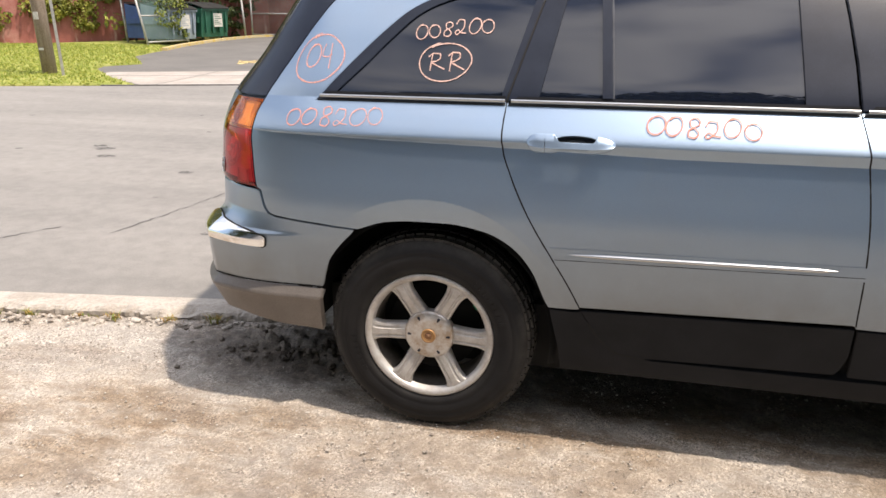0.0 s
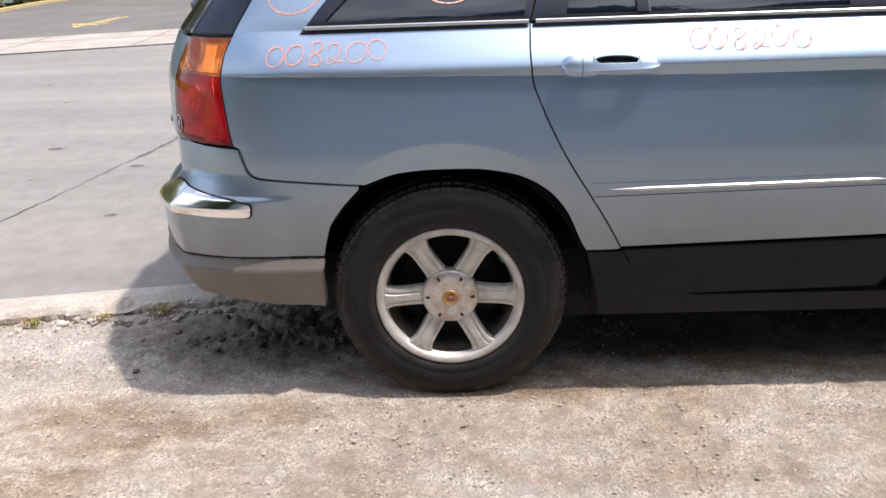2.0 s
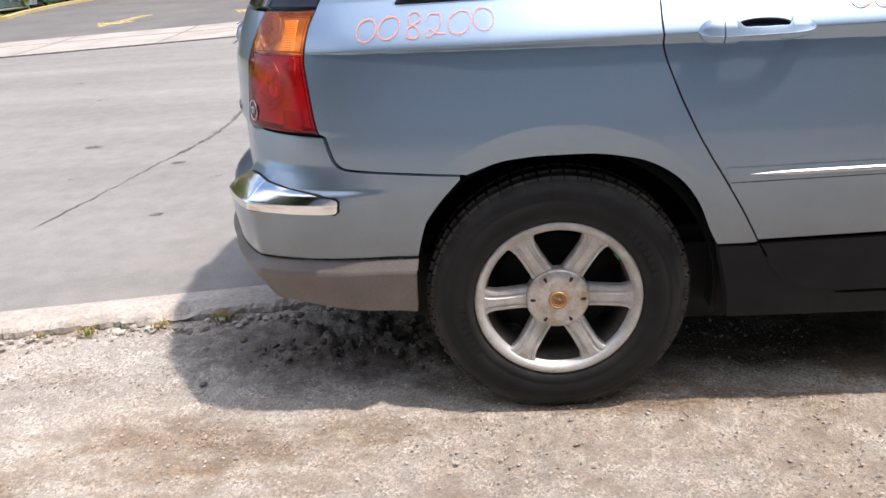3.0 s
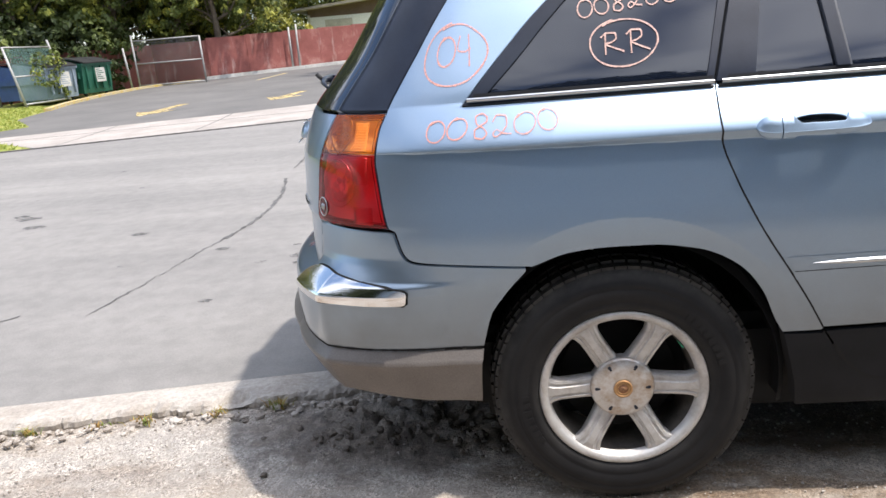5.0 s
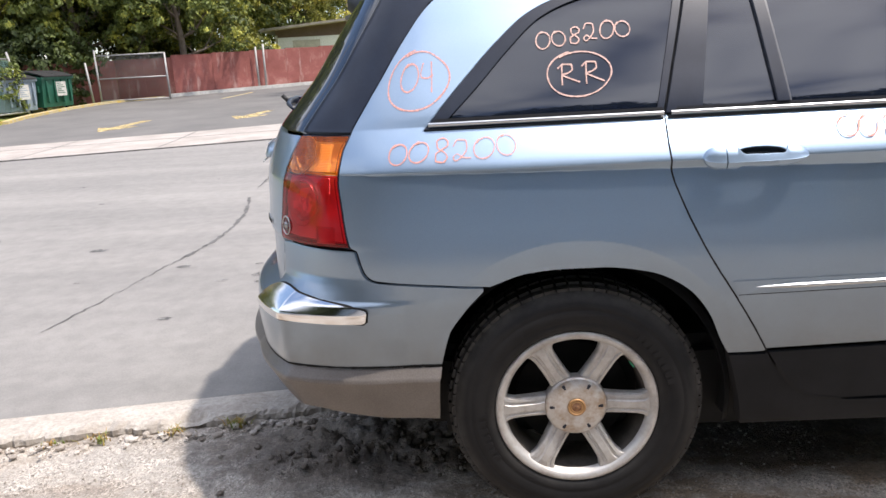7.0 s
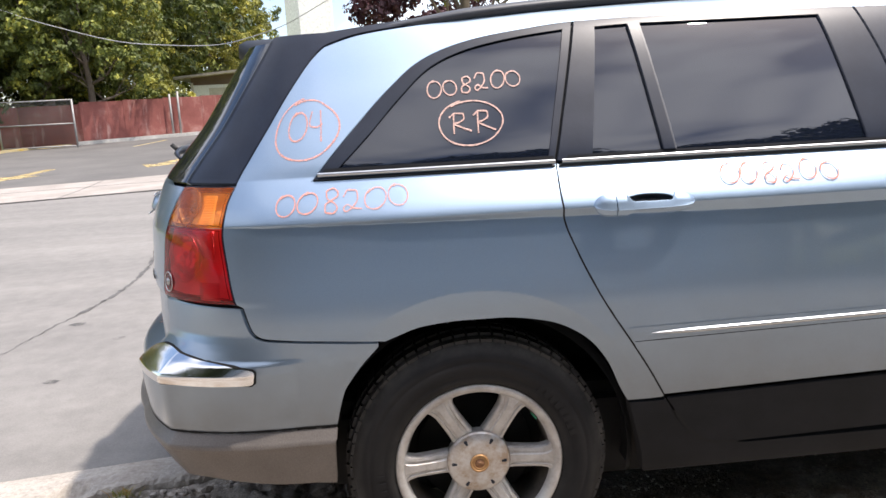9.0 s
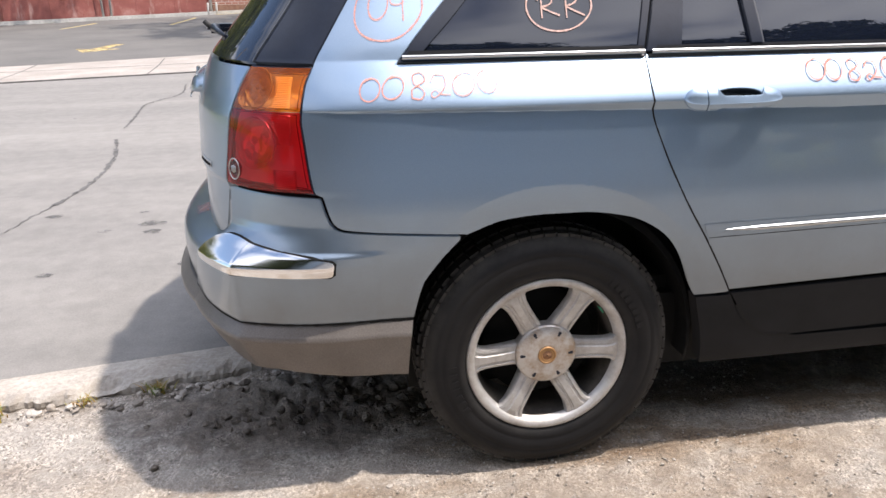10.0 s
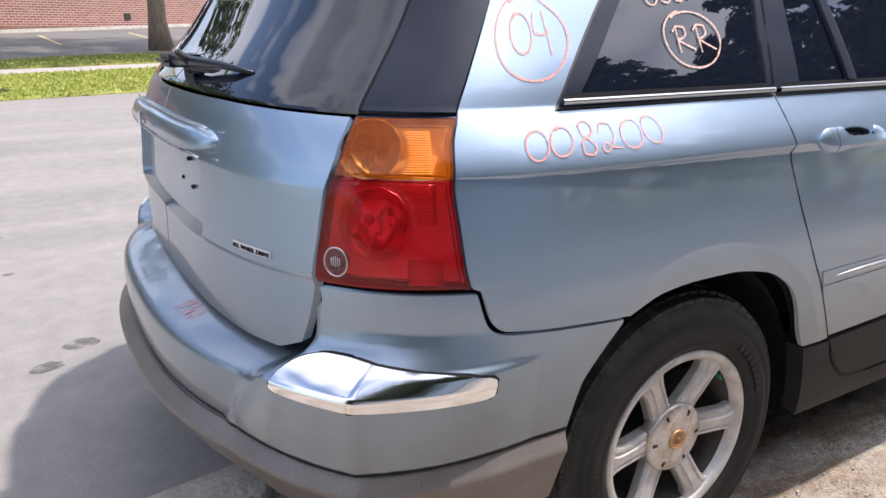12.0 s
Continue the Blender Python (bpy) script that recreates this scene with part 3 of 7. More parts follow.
def handle_bm(x0, x1, zc, t0, t1):
    """A pull handle from t0 to t1 of its length: an upper and a lower facet meeting in a ridge, scooped out for the fingers above and below."""
    bm = bmesh.new()
    rings = []
    n = max(4, int(60 * (t1 - t0)))
    for i in range(n + 1):
        t = t0 + (t1 - t0) * i / n
        x = x0 + (x1 - x0) * t
        c = Vector(skin(x, zc - 0.006)) + Vector((0, 0, 0.006))
        nrm = Vector(skin_normal(np.array(x), np.array(zc - 0.006)))
        end = min(1.0, t / 0.13) if t < 0.5 else min(1.0, (1 - t) / 0.30)
        h = 0.0275 * math.sqrt(max(0.02, 1 - (1 - end) ** 2)) * (1.0 if t < 0.5 else 0.93)
        proud = 0.023 * max(0.0, 1 - abs(2 * t - 1) ** 5) ** 0.5 + 0.004
        up = float(ease((t - 0.30) / 0.09) * ease((0.80 - t) / 0.05))
        down = float(ease((t - 0.30) / 0.08) * ease((0.74 - t) / 0.08))
        sec = [(0.001 + 0.016 * up * proud / 0.027, h * (1 - 0.60 * up)), (0.30 * proud + 0.010 * up, h * (0.98 - 0.46 * up)), (0.74 * proud, h * 0.46), (proud - 0.0015, h * 0.06), (proud, 0.0), (proud - 0.002, -h * 0.08), (0.74 * proud, -h * (0.62 - 0.12 * down)), (0.42 * proud, -h * (0.95 - 0.28 * down)), (0.001 + 0.55 * proud * down, -h * (1.0 - 0.45 * down))]
        rings.append([bm.verts.new(c + nrm * p + Vector((0, 0, 1)) * z) for p, z in sec])
    for a, b in zip(rings, rings[1:]):
        for k in range(9):
            bm.faces.new((a[k], a[(k + 1) % 9], b[(k + 1) % 9], b[k]))
    bm.faces.new(rings[0])
    bm.faces.new(rings[-1][::-1])
    bmesh.ops.recalc_face_normals(bm, faces=list(bm.faces))
    for e in bm.edges:
        if len(e.link_faces) == 2 and e.link_faces[0].normal.angle(e.link_faces[1].normal, 0) > 0.55:
            e.smooth = False
    return bm


hob = part("door_handle", handle_bm(0.322, 0.588, 1.060, 0.215, 1.0), M_PAINT, door, "silver pull handle", True)
part("lock_cover", handle_bm(0.322, 0.588, 1.060, 0.0, 0.205), M_PAINT, hob, smooth=True)

ribbon("cladding_gap", [fine_line(SEAM[9:])], 0.009, M_DARK, car, off=0.0052)
ribbon("door_gap", [fine_line(SEAM[:9])], 0.0042, M_DARK, car, off=0.0004)
ribbon("door_gap", [fine_line(FSEAM[:5])], 0.0042, M_DARK, car, off=0.0004)

# belt line: black seal, chrome strip, rubber wiper strip
for x0, x1 in ((-0.392, 0.240), (0.249, 1.258), (1.268, 2.380)):
    owner = quarter if x0 < 0 else door if x0 < 1 else car
    panel("belt_seal", [(x0, 1.1575), (x1, 1.1575), (x1, 1.1635), (x0 + 0.004, 1.1635)], M_RUBBER, owner, off=0.004, depth=0.012, gap=0, step=0.006)
    bx_ = np.linspace(x0 + 0.010, x1, 70)
    bead("belt_chrome", [(x, 1.1685) for x in bx_], [0.0055] * 70, 0.008, M_BRIGHT, owner, 0.008, "bright chrome belt strip")
    panel("belt_wiper", [(x0 + 0.02, 1.1735), (x1, 1.1735), (x1, 1.1845), (x0 + 0.03, 1.1845)], M_CLAD, owner, off=0.005, depth=0.012, gap=0, step=0.005)

# black window frames and pillars
panel("pillar_seal", [(0.228, 1.175), (0.338, 1.550), (0.376, 1.550), (0.262, 1.175)], M_RUBBER, quarter, off=-0.010, depth=0.004, gap=0, step=0.015)
panel("window_frame", [(0.240, 1.160)] + [(0.240, 1.170), (0.352, 1.546)] + fine_line(TRIM[3:]), M_BLACKTRIM, quarter, off=0.004, depth=0.012, gap=0.001, holes=[fine_line(GLASSQ[:8]) + [(0.226, 1.186)]])
panel("quarter_window", fine_line(GLASSQ[:8]) + [(0.320, 1.523), (0.226, 1.186)], M_GLASS, quarter, off=-0.002, depth=0.006, gap=-0.004, step=0.02, label="dark tinted quarter window")
PW1 = [(0.346, 1.184), (0.416, 1.526), (0.509, 1.530), (0.538, 1.184)]
PW2 = [(0.576, 1.184), (0.546, 1.531), (1.085, 1.533), (1.115, 1.184)]
panel("door_frame", [(0.2465, 1.170), (0.3585, 1.547), (0.500, 1.553), (1.120, 1.557), (1.200, 1.556), (1.226, 1.420), (1.246, 1.290), (1.258, 1.170)], M_BLACKTRIM, door, off=0.005, depth=0.014, gap=0.0015, holes=[PW1, PW2])
panel("door_quarter_glass", PW1, M_GLASS, door, off=-0.002, depth=0.006, gap=-0.004, step=0.02, label="small fixed dark door glass")
panel("door_glass", PW2, M_GLASS, door, off=-0.002, depth=0.006, gap=-0.004, step=0.02, label="dark tinted door window")
panel("window_divider", [(0.5395, 1.184), (0.5105, 1.530), (0.540, 1.530), (0.570, 1.184)], M_BLACKTRIM, door, off=0.009, depth=0.008, gap=0, step=0.008)
# pale strip painted along the divider as the highlight on its bevelled edge
div_z = np.linspace(1.184, 1.530, 24)
ribbon("divider_seal", [[(0.5728 - 0.0295 * (z - 1.184) / 0.346, z) for z in div_z]], 0.0050, M_RAIL, door, off=0.0075)

# front door, wing and rocker, seen at the rim
front = panel("front_door", fine_line(FSEAM[:5]) + [(1.331, 0.534), (2.36, 0.524), (2.42, 0.80), (2.42, 1.160), (1.8, 1.160)], M_PAINT, car, step=0.025, zs=CREASE_ROWS[CREASE_ROWS < 1.17], label="silver-blue front door")
panel("front_cladding", [(1.337, 0.368), (2.30, 0.368), (2.35, 0.520), (1.337, 0.532)], M_CLAD, front, off=0.005, step=0.03)
panel("front_frame", [(1.266, 1.170), (1.252, 1.300), (1.232, 1.420), (1.206, 1.557), (1.70, 1.555), (2.42, 1.170)], M_BLACKTRIM, front, off=0.004, step=0.025, holes=[[(1.385, 1.184), (1.350, 1.530), (1.66, 1.530), (2.30, 1.184)]])
panel("front_glass", [(1.385, 1.184), (1.350, 1.530), (1.66, 1.530), (2.30, 1.184)], M_GLASS, front, off=-0.002, gap=-0.004, step=0.03)
panel("wing", [(2.428, 1.155), (2.428, 0.80), (2.365, 0.53)] + [(2.954 + 0.418 * math.cos(a), 0.36 + 0.418 * math.sin(a)) for a in np.linspace(math.pi - 0.38, 0.25, 24)] + [(3.62, 0.46), (3.80, 0.60), (3.80, 0.86), (3.3, 1.00)], M_PAINT, car, step=0.025, label="silver-blue front wing")
panel("rocker", [(0.414, 0.510), (0.512, 0.510)] + fine_line(SEAM[8:]) + [(0.735, 0.356), (1.34, 0.356), (2.45, 0.356), (2.45, 0.285), (0.462, 0.285), (0.452, 0.36), (0.432, 0.44)], M_CLAD, car, step=0.018, off=0.002, depth=0.05, label="dark grey rocker cladding")

# tailgate, rear window, black pillar
hatch_edge = fine_line([(-0.810, 1.154), (-0.838, 1.093), (-0.861, 1.013), (-0.877, 0.931), (-0.892, 0.857), (-0.908, 0.784), (-0.930, 0.722)])
recess = rounded([(-1.255, 0.868), (-1.262, 1.036), (U_MID - 0.05, 1.036), (U_MID - 0.05, 0.850)], 0.02)
hatch = panel("tailgate", hatch_edge + [(-0.99, 0.695), (-1.1, 0.690), (-1.226, 0.695), (-1.365, 0.70), (U_MID, 0.705), (U_MID, 1.158), (-1.2, 1.160)], M_PAINT, car, sides="join", holes=[recess], gap=0.003, depth=0.026, label="silver-blue tailgate")
panel("plate_recess", [(-1.250, 0.850), (-1.250, 1.045), (U_MID, 1.045), (U_MID, 0.840)], M_PAINT, hatch, off=-0.024, depth=0.002, gap=0, sides="join", step=0.02)
panel("rear_window", fine_line(GLASS_EDGE) + [(-1.2, 1.530), (U_MID, 1.530), (U_MID, 1.163), (-1.2, 1.165)], M_GLASS, hatch, sides="join", off=0.0, gap=0.002, step=0.02, label="dark tinted rear window")
panel("rear_pillar_trim", fine_line(CPILLAR[:14]) + [(0.80, 1.630), (0.31, 1.612), (0.0, 1.588), (-0.20, 1.568), (-0.35, 1.548), (-0.66, 1.545)] + fine_line(GLASS_EDGE[::-1]), M_BLACKTRIM, car, off=0.002, label="dull black rear pillar trim")
ribbon("pillar_seal_line", [[(u + 0.004, z) for u, z in fine_line(GLASS_EDGE)]], 0.0032, M_RAIL, car, off=0.0045)
ribbon("pillar_seal_groove", [[(u + 0.0085, z) for u, z in fine_line(GLASS_EDGE)]], 0.0026, M_DARK, car, off=0.0042)


def bar_on_tail(name, y0, y1, z0, z1, proud, material, parent, surface, bev=0.006, label=""):
    """A bar lying across the tail, following its curve."""
    bm = bmesh.new()
    prof = [(z0, 0.0), (z0 + bev * 0.3, proud * 0.8), (z0 + bev, proud), (z1 - bev, proud * 0.93), (z1 - bev * 0.3, proud * 0.7), (z1, 0.0)]
    rings = []
    ys = np.linspace(y0, y1, 30)
    for i, y in enumerate(ys):
        k = min(i, 29 - i) / 3.0
        s = min(1.0, 0.35 + 0.65 * math.sqrt(min(1.0, k)))
        zm = (z0 + z1) / 2
        ring = []
        for z, o in prof:
            zz = zm + (z - zm) * s
            a = abs(y - YC)
            q = (a / (YC - 0.02)) ** (NEXP / 2)
            xr = X0 - (X0 - float(TAIL(zz))) * math.sin(math.acos(min(1, q))) ** (2 / NEXP)
            ring.append(bm.verts.new((xr - o * s + 0.004, y, zz)))
        rings.append(ring)
    for a, b in zip(rings, rings[1:]):
        for k in range(len(prof) - 1):
            bm.faces.new((a[k], a[k + 1], b[k + 1], b[k]))
    bm.faces.new(rings[0])
    bm.faces.new(rings[-1])
    bmesh.ops.recalc_face_normals(bm, faces=list(bm.faces))
    return part(name, bm, material, parent, label, True)


pull = bar_on_tail("tailgate_handle", 0.515, 2 * YC - 0.515, 1.046, 1.102, 0.036, M_PAINT, hatch, skin, 0.012, "bright-edged tailgate handle bar")
lip = bmesh.new()
for zz, oo in ((1.103, 0.020), (1.045, 0.024)):
    pts = []
    for y in np.linspace(0.53, 2 * YC - 0.53, 24):
        q = (abs(y - YC) / (YC - 0.02)) ** (NEXP / 2)
        pts.append((X0 - (X0 - float(TAIL(zz))) * math.sin(math.acos(q)) ** (2 / NEXP) - oo, y, zz))
    tube_bm(pts, 0.0024, 6, lip)
part("handle_edge", lip, M_BRIGHT, pull, "bright edge bead")
emblem = bmesh.new()
for w, h, t in ((0.055, 0.007, 0.006), (0.016, 0.018, 0.009)):
    box_bm(-w, w, -t, 0, -h, h, 0.002, emblem, pose(-0.992, YC, 1.076, 0, 0, -90))
part("emblem", emblem, M_CHROME, pull, "plain chrome winged emblem")
for y, z in ((0.80, 1.020), (0.72, 1.012), (0.80, 0.955), (0.70, 0.950), (1.16, 1.015)):
    c = skin(u_of_x(-0.9, z), z)
    part("plate_clip", box_bm(-0.944, -0.920, y - 0.003, y + 0.003, z - 0.005, z + 0.005, 0.002), M_RUBBER, hatch)

# all-wheel-drive badge
M_BADGE = mat("pale_badge_plate", (0.70, 0.71, 0.72), 0.45, 0.0)
txt = bpy.data.curves.new("badge_text", "FONT")
txt.body, txt.size, txt.extrude, txt.align_x = "ALL WHEEL DRIVE", 0.016, 0.0012, "LEFT"
tob = new("badge_text", txt)
bpy.context.view_layer.update()
tme = bpy.data.meshes.new_from_object(tob.evaluated_get(bpy.context.evaluated_depsgraph_get()))
bpy.data.objects.remove(tob)
ux = np.array([v.co.x for v in tme.vertices])
span = ux.max()
for v in tme.vertices:
    uu, zz = -0.992 - 0.115 * (1 - v.co.x / span), 0.882 + v.co.y * 0.75
    pos = skin(uu, zz) + skin_normal(np.array(uu), np.array(zz)) * (0.003 + v.co.z)
    v.co = pos
tme.materials.append(M_DARK)
tx = new("badge_letters", tme)
tx.parent = hatch
tagged(tx, "dark letters reading ALL WHEEL DRIVE")
panel("badge_backing", [(-1.108, 0.880), (-0.990, 0.880), (-0.990, 0.894), (-1.108, 0.894)], M_BADGE, hatch, off=0.002, depth=0.002, gap=0, sides="one", step=0.01)

# rear wiper
wip = bmesh.new()
box_bm(-0.94, -0.84, YC - 0.09, YC + 0.05, 1.205, 1.235, 0.012, wip)
tube_bm([(-0.915, YC - 0.02, 1.222), (-0.905, YC - 0.18, 1.226), (-0.872, YC - 0.36, 1.224), (-0.835, YC - 0.47, 1.212)], 0.010, 8, wip, taper=[0.018, 0.013, 0.009, 0.004])
arm = part("wiper", wip, M_BLACKTRIM, hatch, "black rear wiper arm")
part("wiper_blade", tube_bm([(-0.885, YC - 0.05, 1.204), (-0.868, YC - 0.25, 1.206), (-0.822, YC - 0.47, 1.202)], 0.007, 6), M_RUBBER, arm)
part("washer_jet", tube_bm([(-0.905, YC - 0.20, 1.222), (-0.93, YC - 0.20, 1.248)], 0.008, 8), M_RUBBER, hatch)

# bumper: flush at the flanks, standing out round the tail, a step in the middle
B_CORNER = smooth_curve([(0.50, -1.076), (0.60, -1.085), (0.668, -1.087), (0.6705, -1.0865), (0.674, -1.083), (0.704, -1.040), (0.728, -1.000), (0.740, -0.985), (0.757, -0.974), (0.85, -0.968)])
B_MID = smooth_curve([(0.5, -1.056), (0.57, -1.067), (0.6, -1.068), (0.630, -1.066), (0.642, -1.060), (0.6495, -1.049), (0.657, -1.030), (0.674, -0.975), (0.686, -0.932), (0.697, -0.888), (0.85, -0.488)])


def bend(u):
    """How far the bumper corner stands out, sharpest where it turns."""
    w = np.clip(np.minimum((-0.47 - u) / 0.285, (u + 1.0) / 0.245), 0, 1)
    return -0.040 * w, -0.053 * w


def bumper_skin(u, z):
    u, z = np.asarray(u, float), np.asarray(z, float)
    c = ease((-u - 0.885 - 0.625 * np.clip(0.72 - z, 0, 0.2)) / 0.05)
    xr = B_CORNER(z) * (1 - c) + B_MID(z) * c
    up = np.clip((0.775 - z) / 0.098, 0, 1)
    n = NEXP + (2.5 - NEXP) * up
    ys = side_y(np.minimum(u, 0.0) * 0.9, z)
    x, y = outline(u, ys, xr, n)
    dx, dy = bend(u)
    # a ledge running out forward of the chrome corner
    ledge = 0.008 * ease((-0.42 - u) / 0.13) * ease((u + 0.74) / 0.14) * ease((0.716 - z) / 0.018) * ease((z - 0.53) / 0.10)
    return np.stack([x + dx * up, y + dy * up - ledge, z + 0 * x], -1)


V_TAIL = smooth_curve([(0.28, -0.93), (0.31, -0.965), (0.34, -1.00), (0.40, -1.052), (0.460, -1.092), (0.470, -1.098), (0.478, -1.097), (0.486, -1.090), (0.515, -1.060)])
V_SIDE = smooth_curve([(0.28, 0.060), (0.34, 0.034), (0.40, 0.016), (0.460, -0.001), (0.470, -0.005), (0.478, -0.004), (0.486, 0.000), (0.515, 0.016)])


def valance_skin(u, z):
    u, z = np.asarray(u, float), np.asarray(z, float)
    x, y = outline(u, V_SIDE(z) + 0 * u, V_TAIL(z), 2.5 + 0 * u)
    dx, dy = bend(u)
    return np.stack([x + dx, y + dy, z + 0 * x], -1)


b_arch = fine_line([(-0.245, 0.734), (-0.307, 0.668), (-0.357, 0.594), (-0.383, 0.515)])
b_top = fine_line([(-0.241, 0.737), (-0.363, 0.748), (-0.499, 0.760), (-0.546, 0.766), (-0.570, 0.784), (-0.592, 0.849)])[1:]
b_zs = np.concatenate([np.arange(0.514, 0.575, 0.010), np.arange(0.576, 0.745, 0.0045), np.arange(0.748, 0.852, 0.010)])
bumper = panel("rear_bumper", b_top + [(-0.606, 0.851), (-0.75, 0.851), (-0.888, 0.851), (-0.900, 0.800), (-0.918, 0.740), (-0.95, 0.735), (-1.03, 0.735), (-1.2, 0.735), (U_MID, 0.735), (U_MID, 0.514), (-0.8, 0.514)] + b_arch[::-1][:-1], M_PAINT, car, surface=bumper_skin, sides="join", zs=b_zs, label="silver-blue rear bumper cover with a stepped top")
v_zs = np.concatenate([np.arange(0.32, 0.455, 0.012), np.arange(0.456, 0.512, 0.004)])
panel("lower_valance", [(-0.384, 0.511), (-0.392, 0.45), (-0.405, 0.334), (-0.55, 0.345), (-0.70, 0.372), (-0.9, 0.376), (U_MID, 0.376), (U_MID, 0.511), (-0.8, 0.511)], M_VALANCE, bumper, surface=valance_skin, sides="join", zs=v_zs, depth=0.03, label="dusty taupe lower valance")
ribbon("bumper_gap", [[(u, 0.5152) for u in np.linspace(-0.386, U_MID, 120)]], 0.0055, M_DARK, bumper, bumper_skin, 0.0012)
c_zs = np.arange(0.648, 0.736, 0.0035)
CHROME_EDGE = rounded([(-0.556, 0.654), (-0.556, 0.692), (-0.60, 0.700), (-0.66, 0.710), (-0.74, 0.722), (-0.80, 0.730), (-0.850, 0.729), (-0.880, 0.716), (-0.893, 0.695), (-0.893, 0.656), (-0.755, 0.654)], 0.012)
panel("bumper_chrome", CHROME_EDGE, M_CHROME, bumper, surface=bumper_skin, off=0.007, depth=0.009, gap=0, zs=c_zs, label="chrome bumper corner trim")
ribbon("trim_gap", [CHROME_EDGE + CHROME_EDGE[:1]], 0.009, M_DARK, bumper, bumper_skin, 0.003)
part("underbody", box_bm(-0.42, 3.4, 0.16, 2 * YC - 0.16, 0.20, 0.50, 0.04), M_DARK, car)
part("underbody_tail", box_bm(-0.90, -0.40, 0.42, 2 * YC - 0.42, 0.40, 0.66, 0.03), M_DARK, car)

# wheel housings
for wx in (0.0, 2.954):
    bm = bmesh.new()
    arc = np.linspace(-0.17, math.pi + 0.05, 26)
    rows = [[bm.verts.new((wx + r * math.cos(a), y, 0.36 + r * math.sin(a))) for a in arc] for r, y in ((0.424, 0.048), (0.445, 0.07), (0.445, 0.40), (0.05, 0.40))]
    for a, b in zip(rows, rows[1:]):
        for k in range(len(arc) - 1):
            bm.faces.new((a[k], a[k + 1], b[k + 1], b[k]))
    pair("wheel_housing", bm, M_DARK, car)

# roof, rails, spoiler
EDGE = smooth_curve([(-0.42, 1.498), (-0.33, 1.514), (-0.264, 1.530), (-0.090, 1.551), (0.150, 1.574), (0.310, 1.586), (0.800, 1.606), (1.300, 1.610), (1.900, 1.596), (2.0, 1.58)])
verts, faces = [], []
xs, ts = np.linspace(-0.42, 1.92, 50), np.linspace(-1, 1, 31)
for x in xs:
    ze = float(EDGE(x))
    ye = float(GREEN(ze)) + 0.006
    for t in ts:
        verts.append((x, YC + t * (YC - ye), ze + 0.075 * (1 - abs(t) ** 2.6)))
for i in range(len(xs) - 1):
    for j in range(30):
        a = i * 31 + j
        faces.append((a, a + 1, a + 32, a + 31))
raw_mesh("roof", verts, faces, M_PAINT, car, "silver-blue roof", True)
bm = bmesh.new()
rings = []
for x in np.linspace(-0.40, 1.88, 48):
    ze = float(EDGE(x))
    yc_, zc_ = float(GREEN(ze)) + 0.030, ze + 0.022
    s = max(0.12, min(1.0, (x + 0.40) / 0.45, (1.98 - x) / 0.12))
    rings.append([bm.verts.new((x, yc_ + 0.034 * s * math.cos(a), zc_ - 0.012 + 0.008 * s + 0.020 * s * math.sin(a))) for a in np.linspace(0, 2 * math.pi, 13)[:-1]])
for a, b in zip(rings, rings[1:]):
    for k in range(12):
        bm.faces.new((a[k], a[(k + 1) % 12], b[(k + 1) % 12], b[k]))
bm.faces.new(rings[0])
bm.faces.new(rings[-1])
bmesh.ops.recalc_face_normals(bm, faces=list(bm.faces))
pair("roof_rail", bm, M_RAIL, car, "dark grey roof rail")
verts, faces = [], []
ts = np.linspace(-1, 1, 41)
sp = [(-0.28, 0.84, 0.004), (-0.40, 0.90, 0.002), (-0.55, 0.93, 0.0), (-0.64, 0.90, 0.004), (-0.667, 0.89, -0.006), (-0.670, 0.89, -0.046), (-0.655, 0.895, -0.060), (-0.45, 0.92, -0.074)]
for x, w, dz in sp:
    for t in ts:
        y = YC + t * 0.70 * w
        pull_in = 0.20 * abs(t) ** 3.5 * (1 if x < -0.42 else 0.35)
        zt = 1.600 - 0.05 * abs(t) ** 2.5 - (0.035 if x < -0.3 else 0.0) * abs(t) ** 3
        verts.append((x + pull_in, y, zt + dz - (-0.28 - x) * 0.06))
for i in range(len(sp) - 1):
    for j in range(40):
        a = i * 41 + j
        faces.append((a, a + 1, a + 42, a + 41))
raw_mesh("roof_spoiler", verts, faces, M_RAILBLACK, car, "dull black roof spoiler", True)

# front end, closed plainly
verts, faces = [], []
xs, ts = np.linspace(2.38, 3.86, 24), np.linspace(-1, 1, 21)
for x in xs:
    k = (x - 2.38) / 1.48
    half = YC - float(side_y(np.array(min(x, 3.8)), np.array(1.0))) - 0.015 - 0.10 * k**3
    for t in ts:
        verts.append((x, YC + t * half, 1.155 - 0.13 * k - 0.17 * k**3 + 0.05 * (1 - t * t) * (1 - 0.4 * k)))
for i in range(23):
    for j in range(20):
        a = i * 21 + j
        faces.append((a, a + 1, a + 22, a + 21))
raw_mesh("bonnet", verts, faces, M_PAINT, car, smooth=True)
verts, faces = [], []
for i, (z, x) in enumerate(((0.28, 3.72), (0.45, 3.86), (0.62, 3.90), (0.78, 3.90), (0.90, 3.86))):
    for t in ts:
        verts.append((x - 0.40 * abs(t) ** 3, YC + t * 0.93, z))
for i in range(4):
    for j in range(20):
        a = i * 21 + j
        faces.append((a, a + 1, a + 22, a + 21))
raw_mesh("front_bumper", verts, faces, M_PAINT, car, smooth=True)
verts, faces = [], []
